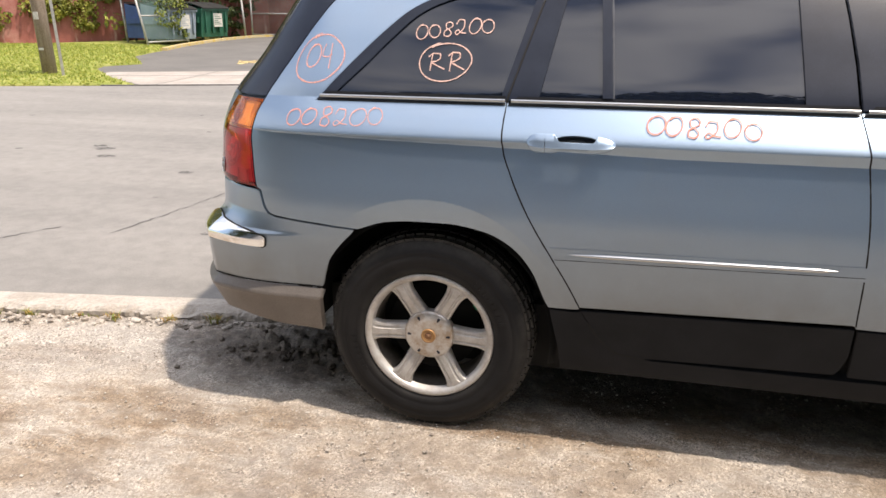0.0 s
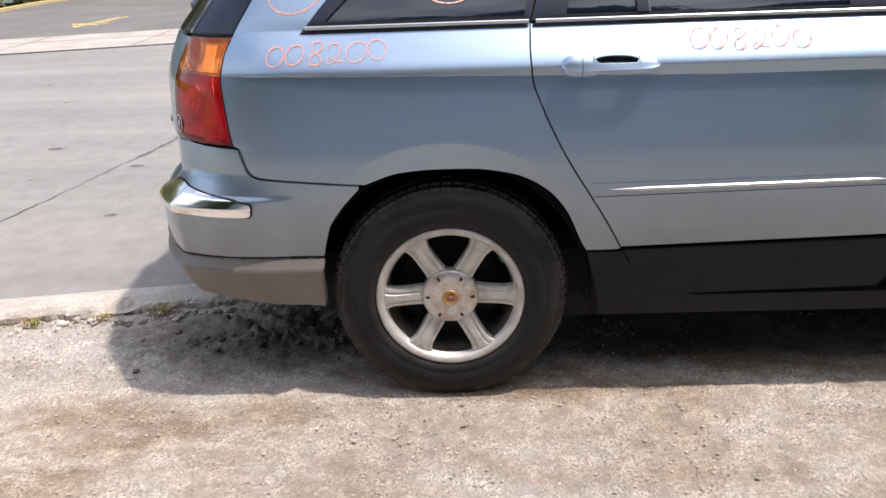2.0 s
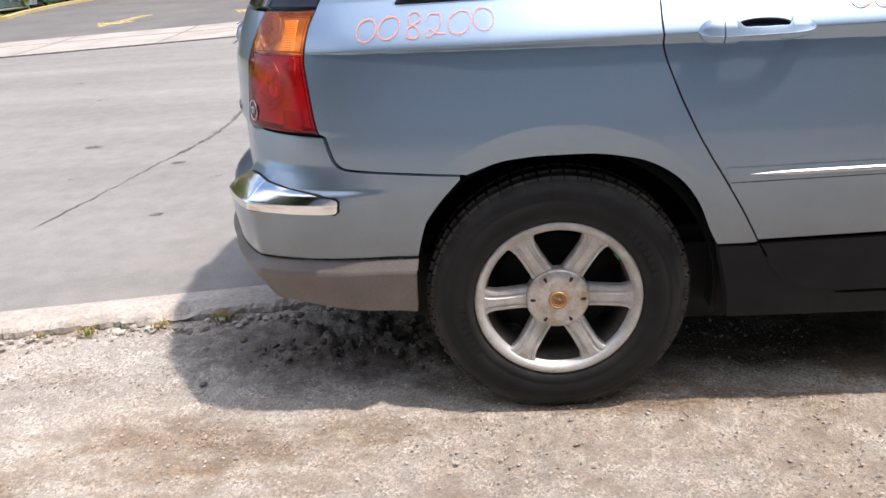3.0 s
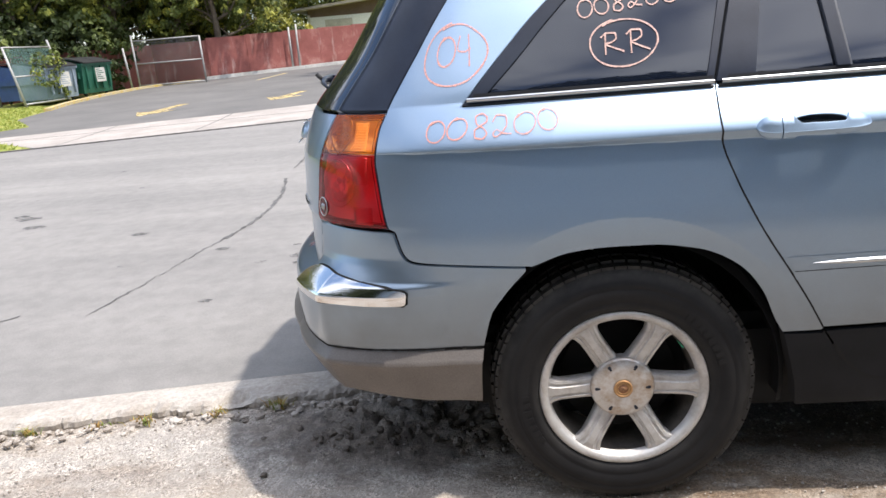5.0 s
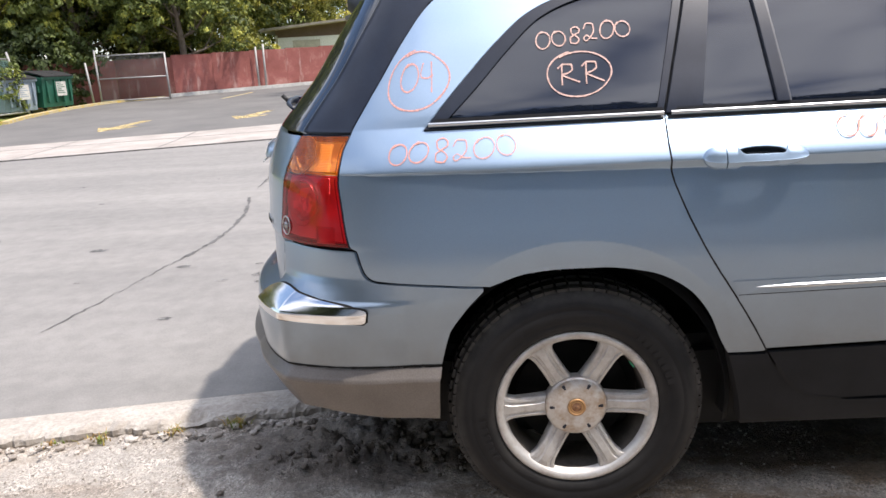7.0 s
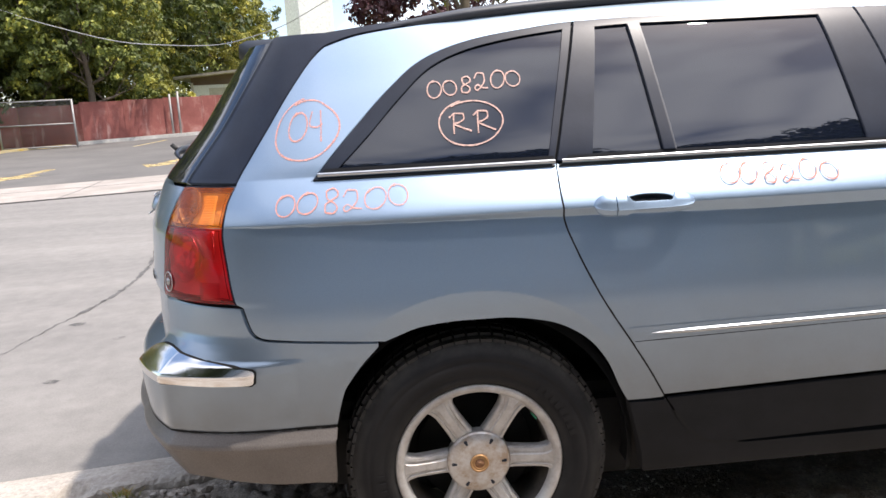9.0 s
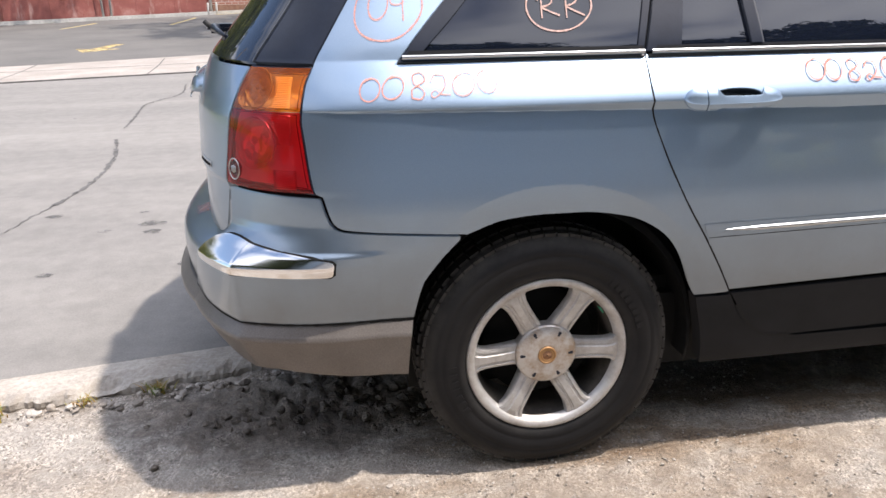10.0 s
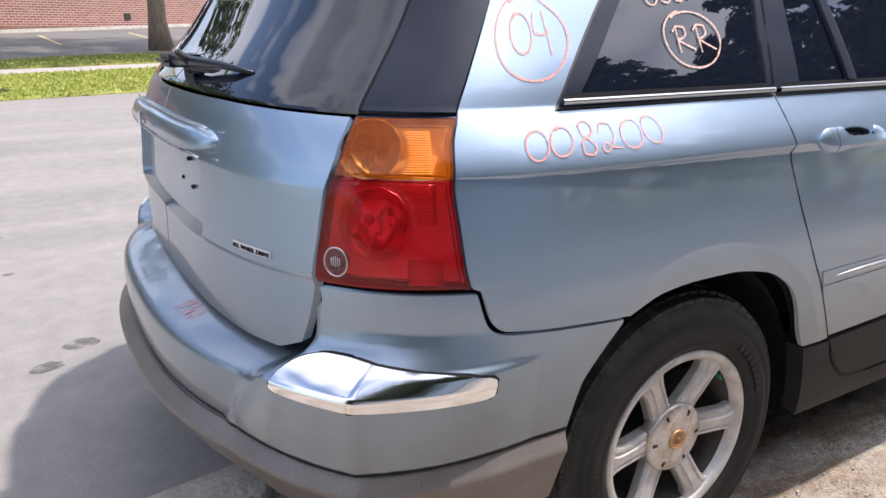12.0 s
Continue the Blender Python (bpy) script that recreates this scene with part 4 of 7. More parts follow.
for i in range(9):
    k = i / 8
    for t in ts:
        verts.append((1.86 + 0.62 * k + 0.10 * (1 - t * t) * k, YC + t * (0.60 + 0.24 * k), 1.655 - 0.06 * abs(t) ** 2.5 - 0.475 * k))
for i in range(8):
    for j in range(20):
        a = i * 21 + j
        faces.append((a, a + 1, a + 22, a + 21))
raw_mesh("windscreen", verts, faces, M_GLASS, car, smooth=True)


# ---- wheels ----
def wheel(x, y, out, turn):
    """Six-spoke alloy wheel with its tyre; its outer face looks along -y before turning."""
    top = new("wheel")
    top.parent = car
    top.matrix_local = pose(x, y, 0.3545, 0, turn, 0 if out < 0 else 180)
    tagged(top, "six-spoke alloy wheel with a worn dusty tyre")
    bm = bmesh.new()
    prof = [(0.226, 0.215), (0.236, 0.235), (0.290, 0.242), (0.335, 0.230), (0.356, 0.205), (0.3640, 0.170), (0.3655, 0.12), (0.3640, 0.072), (0.358, 0.047), (0.349, 0.031), (0.336, 0.017), (0.320, 0.006), (0.306, 0.0015), (0.302, 0.0035), (0.298, 0.001), (0.285, 0.000), (0.268, 0.002), (0.262, 0.0050), (0.257, 0.003), (0.245, 0.008), (0.236, 0.014), (0.229, 0.024), (0.224, 0.034)]
    lathe_bm(prof, 96, bm)
    tread = bmesh.new()
    # tread and shoulder blocks
    for k in range(64):
        a = 2 * math.pi * k / 64
        for r0, r1, y0, y1, w, sk in ((0.346, 0.3570, 0.030, 0.050, 0.0155, 0.02), (0.360, 0.3680, 0.053, 0.092, 0.0138, 0.05), (0.362, 0.3705, 0.102, 0.138, 0.0138, -0.05), (0.360, 0.3690, 0.148, 0.188, 0.0138, 0.05)):
            vs = []
            for rr, yy in ((r0, y0), (r1, y0 + (0.012 if y0 < 0.03 else 0)), (r1, y1), (r0, y1)):
                for s in (-1, 1):
                    aa = a + s * w / 0.36 + sk * (yy - y0) * 8
                    vs.append(tread.verts.new((rr * math.cos(aa), yy, rr * math.sin(aa))))
            for f in ((0, 1, 3, 2), (2, 3, 5, 4), (4, 5, 7, 6), (0, 2, 4, 6), (1, 7, 5, 3)):
                tread.faces.new([vs[i] for i in f])
    # raised sidewall bars in place of lettering
    for a0, n in ((2.6, 7), (5.4, 8)):
        for k in range(n):
            a = a0 + k * 0.085
            box_bm(-0.007, 0.007, -0.0012, 0.004, -0.012, 0.012, 0, tread, Matrix.Rotation(a, 4, "Y") @ Matrix.Translation((0.275, 0.001, 0)) @ Matrix.Rotation(math.pi / 2, 4, "Y"))
    bmesh.ops.recalc_face_normals(bm, faces=list(bm.faces))
    bm.transform(Matrix.Translation((0, -0.03, 0)))
    tyre = part("tyre", bm, M_TYRE, top, "dusty worn black tyre")
    bmesh.ops.recalc_face_normals(tread, faces=list(tread.faces))
    tread.transform(Matrix.Translation((0, -0.03, 0)))
    part("tread", tread, M_TYRE, tyre)["kind"] = "stuff"
    # rim barrel and lip
    bm = lathe_bm([(0.222, 0.20), (0.205, 0.19), (0.195, 0.12), (0.197, 0.05), (0.203, 0.028)], 96)
    bmesh.ops.recalc_face_normals(bm, faces=list(bm.faces))
    bm.transform(Matrix.Translation((0, -0.022, 0)))
    part("barrel", bm, M_BARREL, top, "dark dusty inner barrel of the rim", True)
    bm = lathe_bm([(0.203, 0.028), (0.210, 0.010), (0.219, 0.004), (0.228, 0.003), (0.2325, 0.007), (0.2335, 0.016), (0.229, 0.030)], 96)
    bmesh.ops.recalc_face_normals(bm, faces=list(bm.faces))
    bm.transform(Matrix.Translation((0, -0.022, 0)))
    rim = part("rim", bm, M_ALLOY, top, "brake-dusted silver alloy rim", True)
    part("brake_disc", lathe_bm([(0.03, 0.085), (0.165, 0.085), (0.165, 0.105), (0.03, 0.105)], 48), M_DARK, top)
    for k in range(6):
        a = 2 * math.pi * k / 6
        m = Matrix.Rotation(a, 4, "Y")
        bm = bmesh.new()
        rings = []
        for r, w, yy, th in ((0.050, 0.036, 0.004, 0.03), (0.078, 0.0335, 0.006, 0.034), (0.10, 0.031, 0.003, 0.034), (0.14, 0.030, -0.004, 0.034), (0.175, 0.031, -0.009, 0.032), (0.193, 0.036, -0.010, 0.030), (0.206, 0.047, -0.009, 0.028), (0.214, 0.054, -0.008, 0.020)):
            g = 0.0045 if 0.08 < r < 0.200 else 0.001
            sec = [(-w, th), (-w, 0.012), (-w * 0.90, 0.004), (-w * 0.66, 0.0015), (-w * 0.58, g + 0.001), (-w * 0.40, g), (-w * 0.30, 0.0), (w * 0.30, 0.0), (w * 0.40, g), (w * 0.58, g + 0.001), (w * 0.66, 0.0015), (w * 0.90, 0.004), (w, 0.012), (w, th)]
            rings.append([bm.verts.new((r, yy + d, s)) for s, d in sec])
        for p, q in zip(rings, rings[1:]):
            for i in range(len(p) - 1):
                bm.faces.new((p[i], p[i + 1], q[i + 1], q[i]))
        bmesh.ops.recalc_face_normals(bm, faces=list(bm.faces))
        bm.transform(m)
        part("spoke", bm, M_ALLOY, rim, smooth=False)
    bm = lathe_bm([(0.090, 0.030), (0.0895, 0.004), (0.087, -0.001), (0.082, -0.004), (0.060, -0.0075), (0.031, -0.009), (0.029, -0.0085)], 48, cap=True)
    bmesh.ops.recalc_face_normals(bm, faces=list(bm.faces))
    cap = part("hub_cap", bm, M_CAP, top, "weathered round hub cap", True)
    bm = lathe_bm([(0.026, -0.007), (0.026, -0.0125), (0.023, -0.0135), (0.0205, -0.0125), (0.0205, -0.011), (0.0175, -0.011), (0.0165, -0.0125), (0.0145, -0.0125), (0.0135, -0.0105)], 32)
    part("centre_ring", bm, M_GOLD, cap, "tarnished gold ring", True)
    part("centre_disc", lathe_bm([(0.0137, -0.009), (0.0135, -0.0115), (0.002, -0.012)], 24, cap=True), M_RUST, cap, "rusty brown centre", True)
    for k in range(6):
        a = 2 * math.pi * (k + 0.5 * (k % 2 == 2)) / 6 + (0.0 if k in (0, 3) else 0.0)
        m = Matrix.Rotation(a, 4, "Y") @ Matrix.Translation((0.069, -0.0062, 0))
        bm = box_bm(-0.008, 0.008, -0.0015, 0.004, -0.0045, 0.0045, 0.0015, None, m)
        part("cap_notch", bm, M_BLACKTRIM, cap)
    part("wheel_weight", box_bm(0.196, 0.201, 0.010, 0.030, -0.012, 0.012, 0.002, None, Matrix.Rotation(-0.62, 4, "Y")), M_VALVE, rim, "small green clip-on weight")
    return top


M_BARREL = blotchy("brake_dust_grime", (0.035, 0.03, 0.026), (0.09, 0.078, 0.066), 12, 0.75, 90, 0.2, 0.001)
M_VALVE = mat("green_plastic", (0.02, 0.30, 0.16), 0.5)
for wx in (0.0, 2.954):
    wheel(wx, 0.046, -1, 0.0)
    wheel(wx, 2 * YC - 0.046, 1, 10.0)

# ---- tail lamps ----
LAMPZ = 1.053


def lamp_poly(z0, z1, inset=0.0):
    right = [(u - inset, z) for u, z in fine_line(LAMP_R) if z0 <= z <= z1]
    left = [(u + inset, z) for u, z in fine_line(LAMP_L) if z0 <= z <= z1]
    ur0, ur1 = np.interp([z0, z1], [p[1] for p in LAMP_R], [p[0] for p in LAMP_R])
    ul0, ul1 = np.interp([z0, z1], [p[1] for p in LAMP_L], [p[0] for p in LAMP_L])
    return [(ur0 - inset, z0)] + right + [(ur1 - inset, z1), (ul1 + inset, z1)] + left[::-1] + [(ul0 + inset, z0)]


lamp = panel("tail_lamp", lamp_poly(0.859, 1.151), M_LAMPIN, car, off=-0.034, depth=0.002, gap=0.004, label="tail lamp, amber over red, with a round clear reversing lens")
rim_pts = []
for u, z in lamp_poly(0.8585, 1.1525, 0.001):
    p_ = tuple(skin(u, z) - skin_normal(np.array(u), np.array(z)) * 0.003)
    if not rim_pts or (Vector(p_) - Vector(rim_pts[-1])).length > 0.004:
        rim_pts.append(p_)
part("lamp_surround", tube_bm(rim_pts, 0.0035, 6, None, True), M_BLACKTRIM, lamp)
for nm, z0, z1, mm, lb in (("amber_lens", LAMPZ + 0.0005, 1.1505, M_LENSAMB, "orange turn-signal lens"), ("red_lens", 0.8605, LAMPZ - 0.0005, M_LENSRED, "red brake-light lens")):
    ob = panel(nm, lamp_poly(z0, z1, 0.002), mm, lamp, off=0.003, depth=0.007, gap=0.0004, sides="one", label=lb)
    ob.visible_shadow = False


def bowl_bm(u, z, r, deep, sides=36, jag=0.0):
    """A reflector bowl sunk behind the lens; jag breaks it into facets."""
    rb = random.Random(int(r * 1e4))
    c, n = Vector(skin(u, z)), Vector(skin_normal(np.array(u), np.array(z)))
    s = n.cross(Vector((0, 0, 1))).normalized()
    up = s.cross(n)
    bm = bmesh.new()
    rings = []
    for k in range(9):
        t = k / 8
        rr = r * math.cos(t * math.pi / 2 * 0.92)
        rings.append([bm.verts.new(c - n * (0.006 + deep * math.sin(t * math.pi / 2) * (1 + jag * rb.uniform(-1, 1))) + (s * math.cos(a) + up * math.sin(a)) * rr) for a in np.linspace(0, 2 * math.pi, sides + 1)[:-1]])
    for a, b in zip(rings, rings[1:]):
        for k in range(sides):
            bm.faces.new((a[k], a[(k + 1) % sides], b[(k + 1) % sides], b[k]))
    bm.faces.new(rings[-1])
    tube_bm([c - n * 0.006 + (s * math.cos(a) + up * math.sin(a)) * r for a in np.linspace(0, 2 * math.pi, sides + 1)[:-1]], 0.0018, 6, bm, closed=True)
    bmesh.ops.recalc_face_normals(bm, faces=list(bm.faces))
    return bm


part("brake_reflector", bowl_bm(-0.768, 0.974, 0.066, 0.030, 14, 0.45), M_REFL, lamp)
part("turn_reflector", bowl_bm(-0.778, 1.102, 0.056, 0.022, 16, 0.30), M_REFLMID, lamp)
inner = bmesh.new()
for z0, z1 in ((0.872, LAMPZ - 0.006), (LAMPZ + 0.006, 1.140)):
    edge_ = []
    for u, z in lamp_poly(z0, z1, 0.013):
        p_ = tuple(skin(u, z) - skin_normal(np.array(u), np.array(z)) * 0.006)
        if not edge_ or (Vector(p_) - Vector(edge_[-1])).length > 0.004:
            edge_.append(p_)
    tube_bm(edge_, 0.0014, 5, inner, True)
part("lens_border", inner, M_REFLDULL, lamp, smooth=True)
for name_, spans, made, thick in (("amber_ribs", "upper", M_LAMPIN, 0.0021), ("red_ribs", "lower", M_REFL, 0.0017)):
    ribs = bmesh.new()
    for z in np.arange(0.868, 1.136, 0.0040):
        if spans == "upper" and z > LAMPZ + 0.008:
            u0, u1 = -0.772 + 0.062 * math.sqrt(max(0.05, 1 - ((z - 1.104) / 0.062) ** 2)), -0.666
        elif spans == "lower" and 0.975 < z < LAMPZ - 0.006:
            u0, u1 = -0.768 + 0.072 * math.sqrt(max(0.05, 1 - ((z - 0.974) / 0.074) ** 2)), -0.660
        elif spans == "lower" and z < 0.915:
            u0, u1 = -0.712, -0.650
        else:
            continue
        us_ = np.linspace(u0, u1, 6)
        p = skin(us_, z + 0 * us_) - skin_normal(us_, z + 0 * us_) * 0.009
        tube_bm([tuple(q) for q in p], thick, 5, ribs)
    part(name_, ribs, made, lamp, smooth=True)["kind"] = "stuff"
rev = bowl_bm(-0.838, 0.902, 0.021, 0.012, 28)
part("reversing_bowl", rev, M_REFLDULL, lamp, smooth=True)
rp = panel("reversing_lens", [(-0.838 + 0.022 * math.cos(a), 0.902 + 0.026 * math.sin(a)) for a in np.linspace(0, 2 * math.pi, 25)[:-1]], M_LENSCLR, lamp, off=0.0055, depth=0.004, gap=0, sides="one", step=0.006, label="round clear reversing lens")
rp.visible_shadow = False
rg = bmesh.new()
cc = [(-0.838 + 0.022 * math.cos(a), 0.902 + 0.026 * math.sin(a)) for a in np.linspace(0, 2 * math.pi, 33)[:-1]]
tube_bm([tuple(skin(u, z) + skin_normal(np.array(u), np.array(z)) * 0.0055) for u, z in cc], 0.0016, 6, rg, closed=True)
for du in (-0.008, -0.004, 0.0, 0.004, 0.008):
    tube_bm([tuple(skin(-0.838 + du, z) + skin_normal(np.array(-0.838 + du), np.array(z)) * 0.0065) for z in (0.892 + abs(du) * 0.4, 0.912 - abs(du) * 0.4)], 0.0011, 5, rg)
part("reversing_ring", rg, M_BRIGHT, lamp, smooth=True)


# ---- marker writing ----
def glyph(ch, rnd):
    """Pen strokes of one hand-drawn sign in a unit box."""
    j = lambda w=0.05: rnd.uniform(-w, w)  # noqa: E731
    if ch == "0":
        a0 = 0.62 * math.pi + j(0.35)
        lean, wide = j(0.08), 0.50 + j(0.04)
        return [[(0.5 + wide * (1 - 0.10 * t) * math.cos(a0 + t * 2.12 * math.pi) + lean * math.sin(a0 + t * 2.12 * math.pi), 0.5 + (0.5 - 0.05 * t) * math.sin(a0 + t * 2.12 * math.pi)) for t in np.linspace(0, 1, 34)]]
    if ch == "8":
        return [fine_line([(0.82, 0.84), (0.55, 1.02), (0.22, 0.88), (0.28, 0.62), (0.62, 0.42), (0.80, 0.20), (0.58, -0.02), (0.22, 0.06), (0.20, 0.32), (0.52, 0.54), (0.80, 0.72), (0.78, 0.92)], 0.05)]
    if ch == "2":
        return [fine_line([(0.02, 0.66), (0.25, 0.96), (0.66, 0.92), (0.76, 0.56), (0.52, 0.20), (0.20, 0.02), (0.06, 0.16), (0.26, 0.32), (0.58, 0.16), (1.02, 0.12)], 0.05)]
    if ch == "4":
        return [fine_line([(0.16, 1.0), (0.06, 0.62), (0.14, 0.48), (0.50, 0.44), (0.86, 0.56)], 0.05), fine_line([(0.70, 1.04), (0.78, 0.5), (0.84, -0.06)], 0.05)]
    if ch == "R":
        return [fine_line([(0.16, 0.92), (0.18, 0.5), (0.22, -0.04)], 0.05), fine_line([(-0.06, 0.78), (0.22, 0.98), (0.62, 0.96), (0.70, 0.72), (0.44, 0.52), (0.20, 0.46), (0.52, 0.30), (1.12, 0.06)], 0.05)]
    return []


def write(name, text, u0, z0, u1, z1, high, width, material, parent, off=0.002, label="", seed=1, rings=()):
    """Handwriting from (u0, z0) to (u1, z1) along the base line."""
    rnd = random.Random(seed)
    lines = []
    n = len(text)
    for i, ch in enumerate(text):
        wide = (u1 - u0) / n
        cu, cz = u0 + wide * (i + rnd.uniform(-0.05, 0.05)), z0 + (z1 - z0) * i / n + rnd.uniform(-0.05, 0.05) * high
        h = high * (1.0 + rnd.uniform(-0.10, 0.10))
        k = {"0": 0.94, "2": 0.86, "8": 0.90}.get(ch, 0.84)
        for s in glyph(ch, rnd):
            lines.append([(cu + wide * (0.03 + k * x) + 0.10 * wide * y, cz + h * y) for x, y in s])
    for ru, rz, a, b in rings:
        st = rnd.uniform(1, 2)
        lines.append([(ru + a * math.cos(st + t) * (1 + 0.02 * math.sin(3 * t)) + 0.10 * b * math.sin(st + t), rz + b * math.sin(st + t) * (1 - 0.012 * t)) for t in np.linspace(0, 2 * math.pi + 0.35, 70)])
    return ribbon(name, lines, width, material, parent, off=off, label=label)


write("marker_number", "008", -0.495, 1.075, -0.322, 1.082, 0.055, 0.0033, M_MARK, quarter, 0.0022, label="orange marker number 008200, its second half set fainter", seed=3)
# the 200 is set fainter, for the glare on the shoulder
write("rubbed_number", "200", -0.322, 1.082, -0.150, 1.090, 0.055, 0.0033, M_MARKFAINT, quarter, 0.0022, label="orange number 200, set faint as in glare", seed=4)
write("marker_number", "008200", 0.672, 1.090, 0.998, 1.088, 0.050, 0.0040, M_MARKDOOR, door, 0.004, label="faint orange marker number 008200", seed=5)
write("marker_number", "008200", -0.082, 1.352, 0.180, 1.378, 0.046, 0.0036, M_MARKG, quarter, 0.0015, label="pale orange marker number 008200 on glass", seed=7)
write("marker_letters", "RR", -0.030, 1.258, 0.095, 1.262, 0.056, 0.0040, M_MARKG, quarter, 0.0015, label="circled pale orange letters RR on glass", seed=9, rings=[(0.030, 1.283, 0.086, 0.061)])
write("marker_letters", "04", -0.490, 1.256, -0.352, 1.262, 0.072, 0.0046, M_MARKFAINT, quarter, 0.0015, label="circled orange marker number 04", seed=11, rings=[(-0.424, 1.288, 0.104, 0.081)])
marks = []
for k in range(6):
    cu = -1.335 + 0.016 * k
    marks.append([(cu + 0.010 * math.cos(t + k), 0.668 + 0.006 * math.sin(1.3 * t + 2.3 * k)) for t in np.linspace(0, 5.6, 22)])
ribbon("marker_scrawl", marks, 0.006, M_MARKSMUDGE, bumper, bumper_skin, 0.0015, "rubbed smudge of orange marker")


# ---- ground, kerb, road, lawns, lot ----
def spread(a, b, n):
    return [a + (b - a) * i / n for i in range(n + 1)]


def road_far(x):
    return 12.95 + 0.29 * x if x < 1 else 13.24 + 0.20 * (x - 1)


def apron_far(x):
    return 16.0 + 0.31 * x


def wall_y(x):
    """The foot of the wall along the far side of the lot."""
    return 28.8 + 0.66 * (x + 12.2)


def gravel():
    m = mat("pale_gravelly_dirt", (0.5, 0.44, 0.37), 0.95)
    wide = noise_node(m, 0.9, 5, 0.6, stretch=(0.7, 1.3, 1))
    mid = noise_node(m, 3.0, 8, 0.66, stretch=(0.50, 1.45, 1))
    patchy = noise_node(m, 11, 6, 0.72)
    fine = noise_node(m, 85, 5, 0.78)
    nt = m.node_tree
    tcn = nt.nodes.new("ShaderNodeTexCoord")

    def cells(scale):
        v = nt.nodes.new("ShaderNodeTexVoronoi")
        v.inputs["Scale"].default_value = scale
        v.inputs["Randomness"].default_value = 1.0
        nt.links.new(tcn.outputs["Object"], v.inputs["Vector"])
        return v

    vor, coarse, tiny = cells(150), cells(46), cells(330)
    # pale powder, brown stained patches, grey gravelly stretches
    col = ramp(m, mid, [(0.37, (0.225, 0.152, 0.096)), (0.46, (0.375, 0.298, 0.222)), (0.54, (0.55, 0.49, 0.42)), (0.70, (0.62, 0.572, 0.51))])
    col = mix(m, ramp(m, wide, [(0.44, grey(0.0)), (0.62, grey(0.75))]), col, (0.47, 0.434, 0.392))
    col = mix(m, 0.65, col, ramp(m, patchy, [(0.34, grey(0.62)), (0.60, grey(1.06))]), "MULTIPLY")
    grit = ramp(m, vor.outputs["Color"], [(0.15, grey(0.40)), (0.5, grey(1.0)), (0.9, grey(1.5))])
    grit = mix(m, 0.8, grit, ramp(m, tiny.outputs["Color"], [(0.1, grey(0.55)), (0.5, grey(1.0)), (0.9, grey(1.35))]), "MULTIPLY")
    col = mix(m, ramp(m, patchy, [(0.38, grey(0.12)), (0.60, grey(0.85))]), col, mix(m, 1.0, col, grit, "MULTIPLY"))
    stone = ramp(m, coarse.outputs["Distance"], [(0.10, grey(1.0)), (0.17, grey(0.0))])
    stone = mix(m, 1.0, stone, ramp(m, coarse.outputs["Color"], [(0.72, grey(0.0)), (0.78, grey(1.0))]), "MULTIPLY")
    col = mix(m, stone, col, ramp(m, coarse.outputs["Color"], [(0.75, (0.30, 0.27, 0.24)), (0.9, (0.62, 0.585, 0.54))]))
    col = mix(m, ramp(m, fine, [(0.30, grey(0.75)), (0.43, grey(0.0))]), col, (0.15, 0.118, 0.088))
    # turned soil under the tail; under-car strip is shade put into the colour
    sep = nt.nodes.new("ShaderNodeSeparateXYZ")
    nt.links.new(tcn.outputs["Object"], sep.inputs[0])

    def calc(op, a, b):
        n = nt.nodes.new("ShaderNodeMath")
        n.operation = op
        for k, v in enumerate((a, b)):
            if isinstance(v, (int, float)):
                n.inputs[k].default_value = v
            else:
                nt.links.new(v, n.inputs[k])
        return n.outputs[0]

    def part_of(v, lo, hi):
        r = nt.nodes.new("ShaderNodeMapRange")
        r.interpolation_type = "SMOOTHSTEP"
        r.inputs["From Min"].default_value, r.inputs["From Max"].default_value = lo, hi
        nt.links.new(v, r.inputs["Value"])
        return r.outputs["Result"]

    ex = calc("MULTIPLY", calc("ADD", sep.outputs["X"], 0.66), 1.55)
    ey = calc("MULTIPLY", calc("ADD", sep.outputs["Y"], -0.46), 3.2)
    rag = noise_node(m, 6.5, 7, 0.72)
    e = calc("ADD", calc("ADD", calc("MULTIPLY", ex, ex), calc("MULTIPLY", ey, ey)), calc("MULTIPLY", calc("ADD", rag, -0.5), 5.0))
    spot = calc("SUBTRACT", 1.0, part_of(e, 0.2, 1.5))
    under_car_shade = calc("MULTIPLY", part_of(calc("ADD", sep.outputs["Y"], calc("MULTIPLY", calc("ADD", rag, -0.5), 0.9)), 0.10, 0.55), part_of(sep.outputs["X"], -0.25, 0.25))
    soil = calc("MULTIPLY", calc("MAXIMUM", spot, under_car_shade), 0.72)
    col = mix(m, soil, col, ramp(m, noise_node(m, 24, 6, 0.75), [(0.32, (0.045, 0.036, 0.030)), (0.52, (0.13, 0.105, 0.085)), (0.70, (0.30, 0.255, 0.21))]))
    # a browner strip where wheels have run
    track = calc("MULTIPLY", part_of(calc("ADD", sep.outputs["Y"], calc("MULTIPLY", calc("ADD", rag, -0.5), 1.1)), -0.95, -0.45), calc("SUBTRACT", 1.0, part_of(sep.outputs["Y"], -0.10, 0.25)))
    track = calc("MULTIPLY", track, part_of(noise_node(m, 2.4, 6, 0.7, stretch=(0.8, 1.4, 1)), 0.40, 0.60))
    col = mix(m, calc("MULTIPLY", track, 0.55), col, ramp(m, patchy, [(0.34, (0.20, 0.142, 0.094)), (0.62, (0.40, 0.315, 0.23))]))
    n1 = bump(m, stone, 0.7, 0.010, bump(m, patchy, 0.6, 0.03))
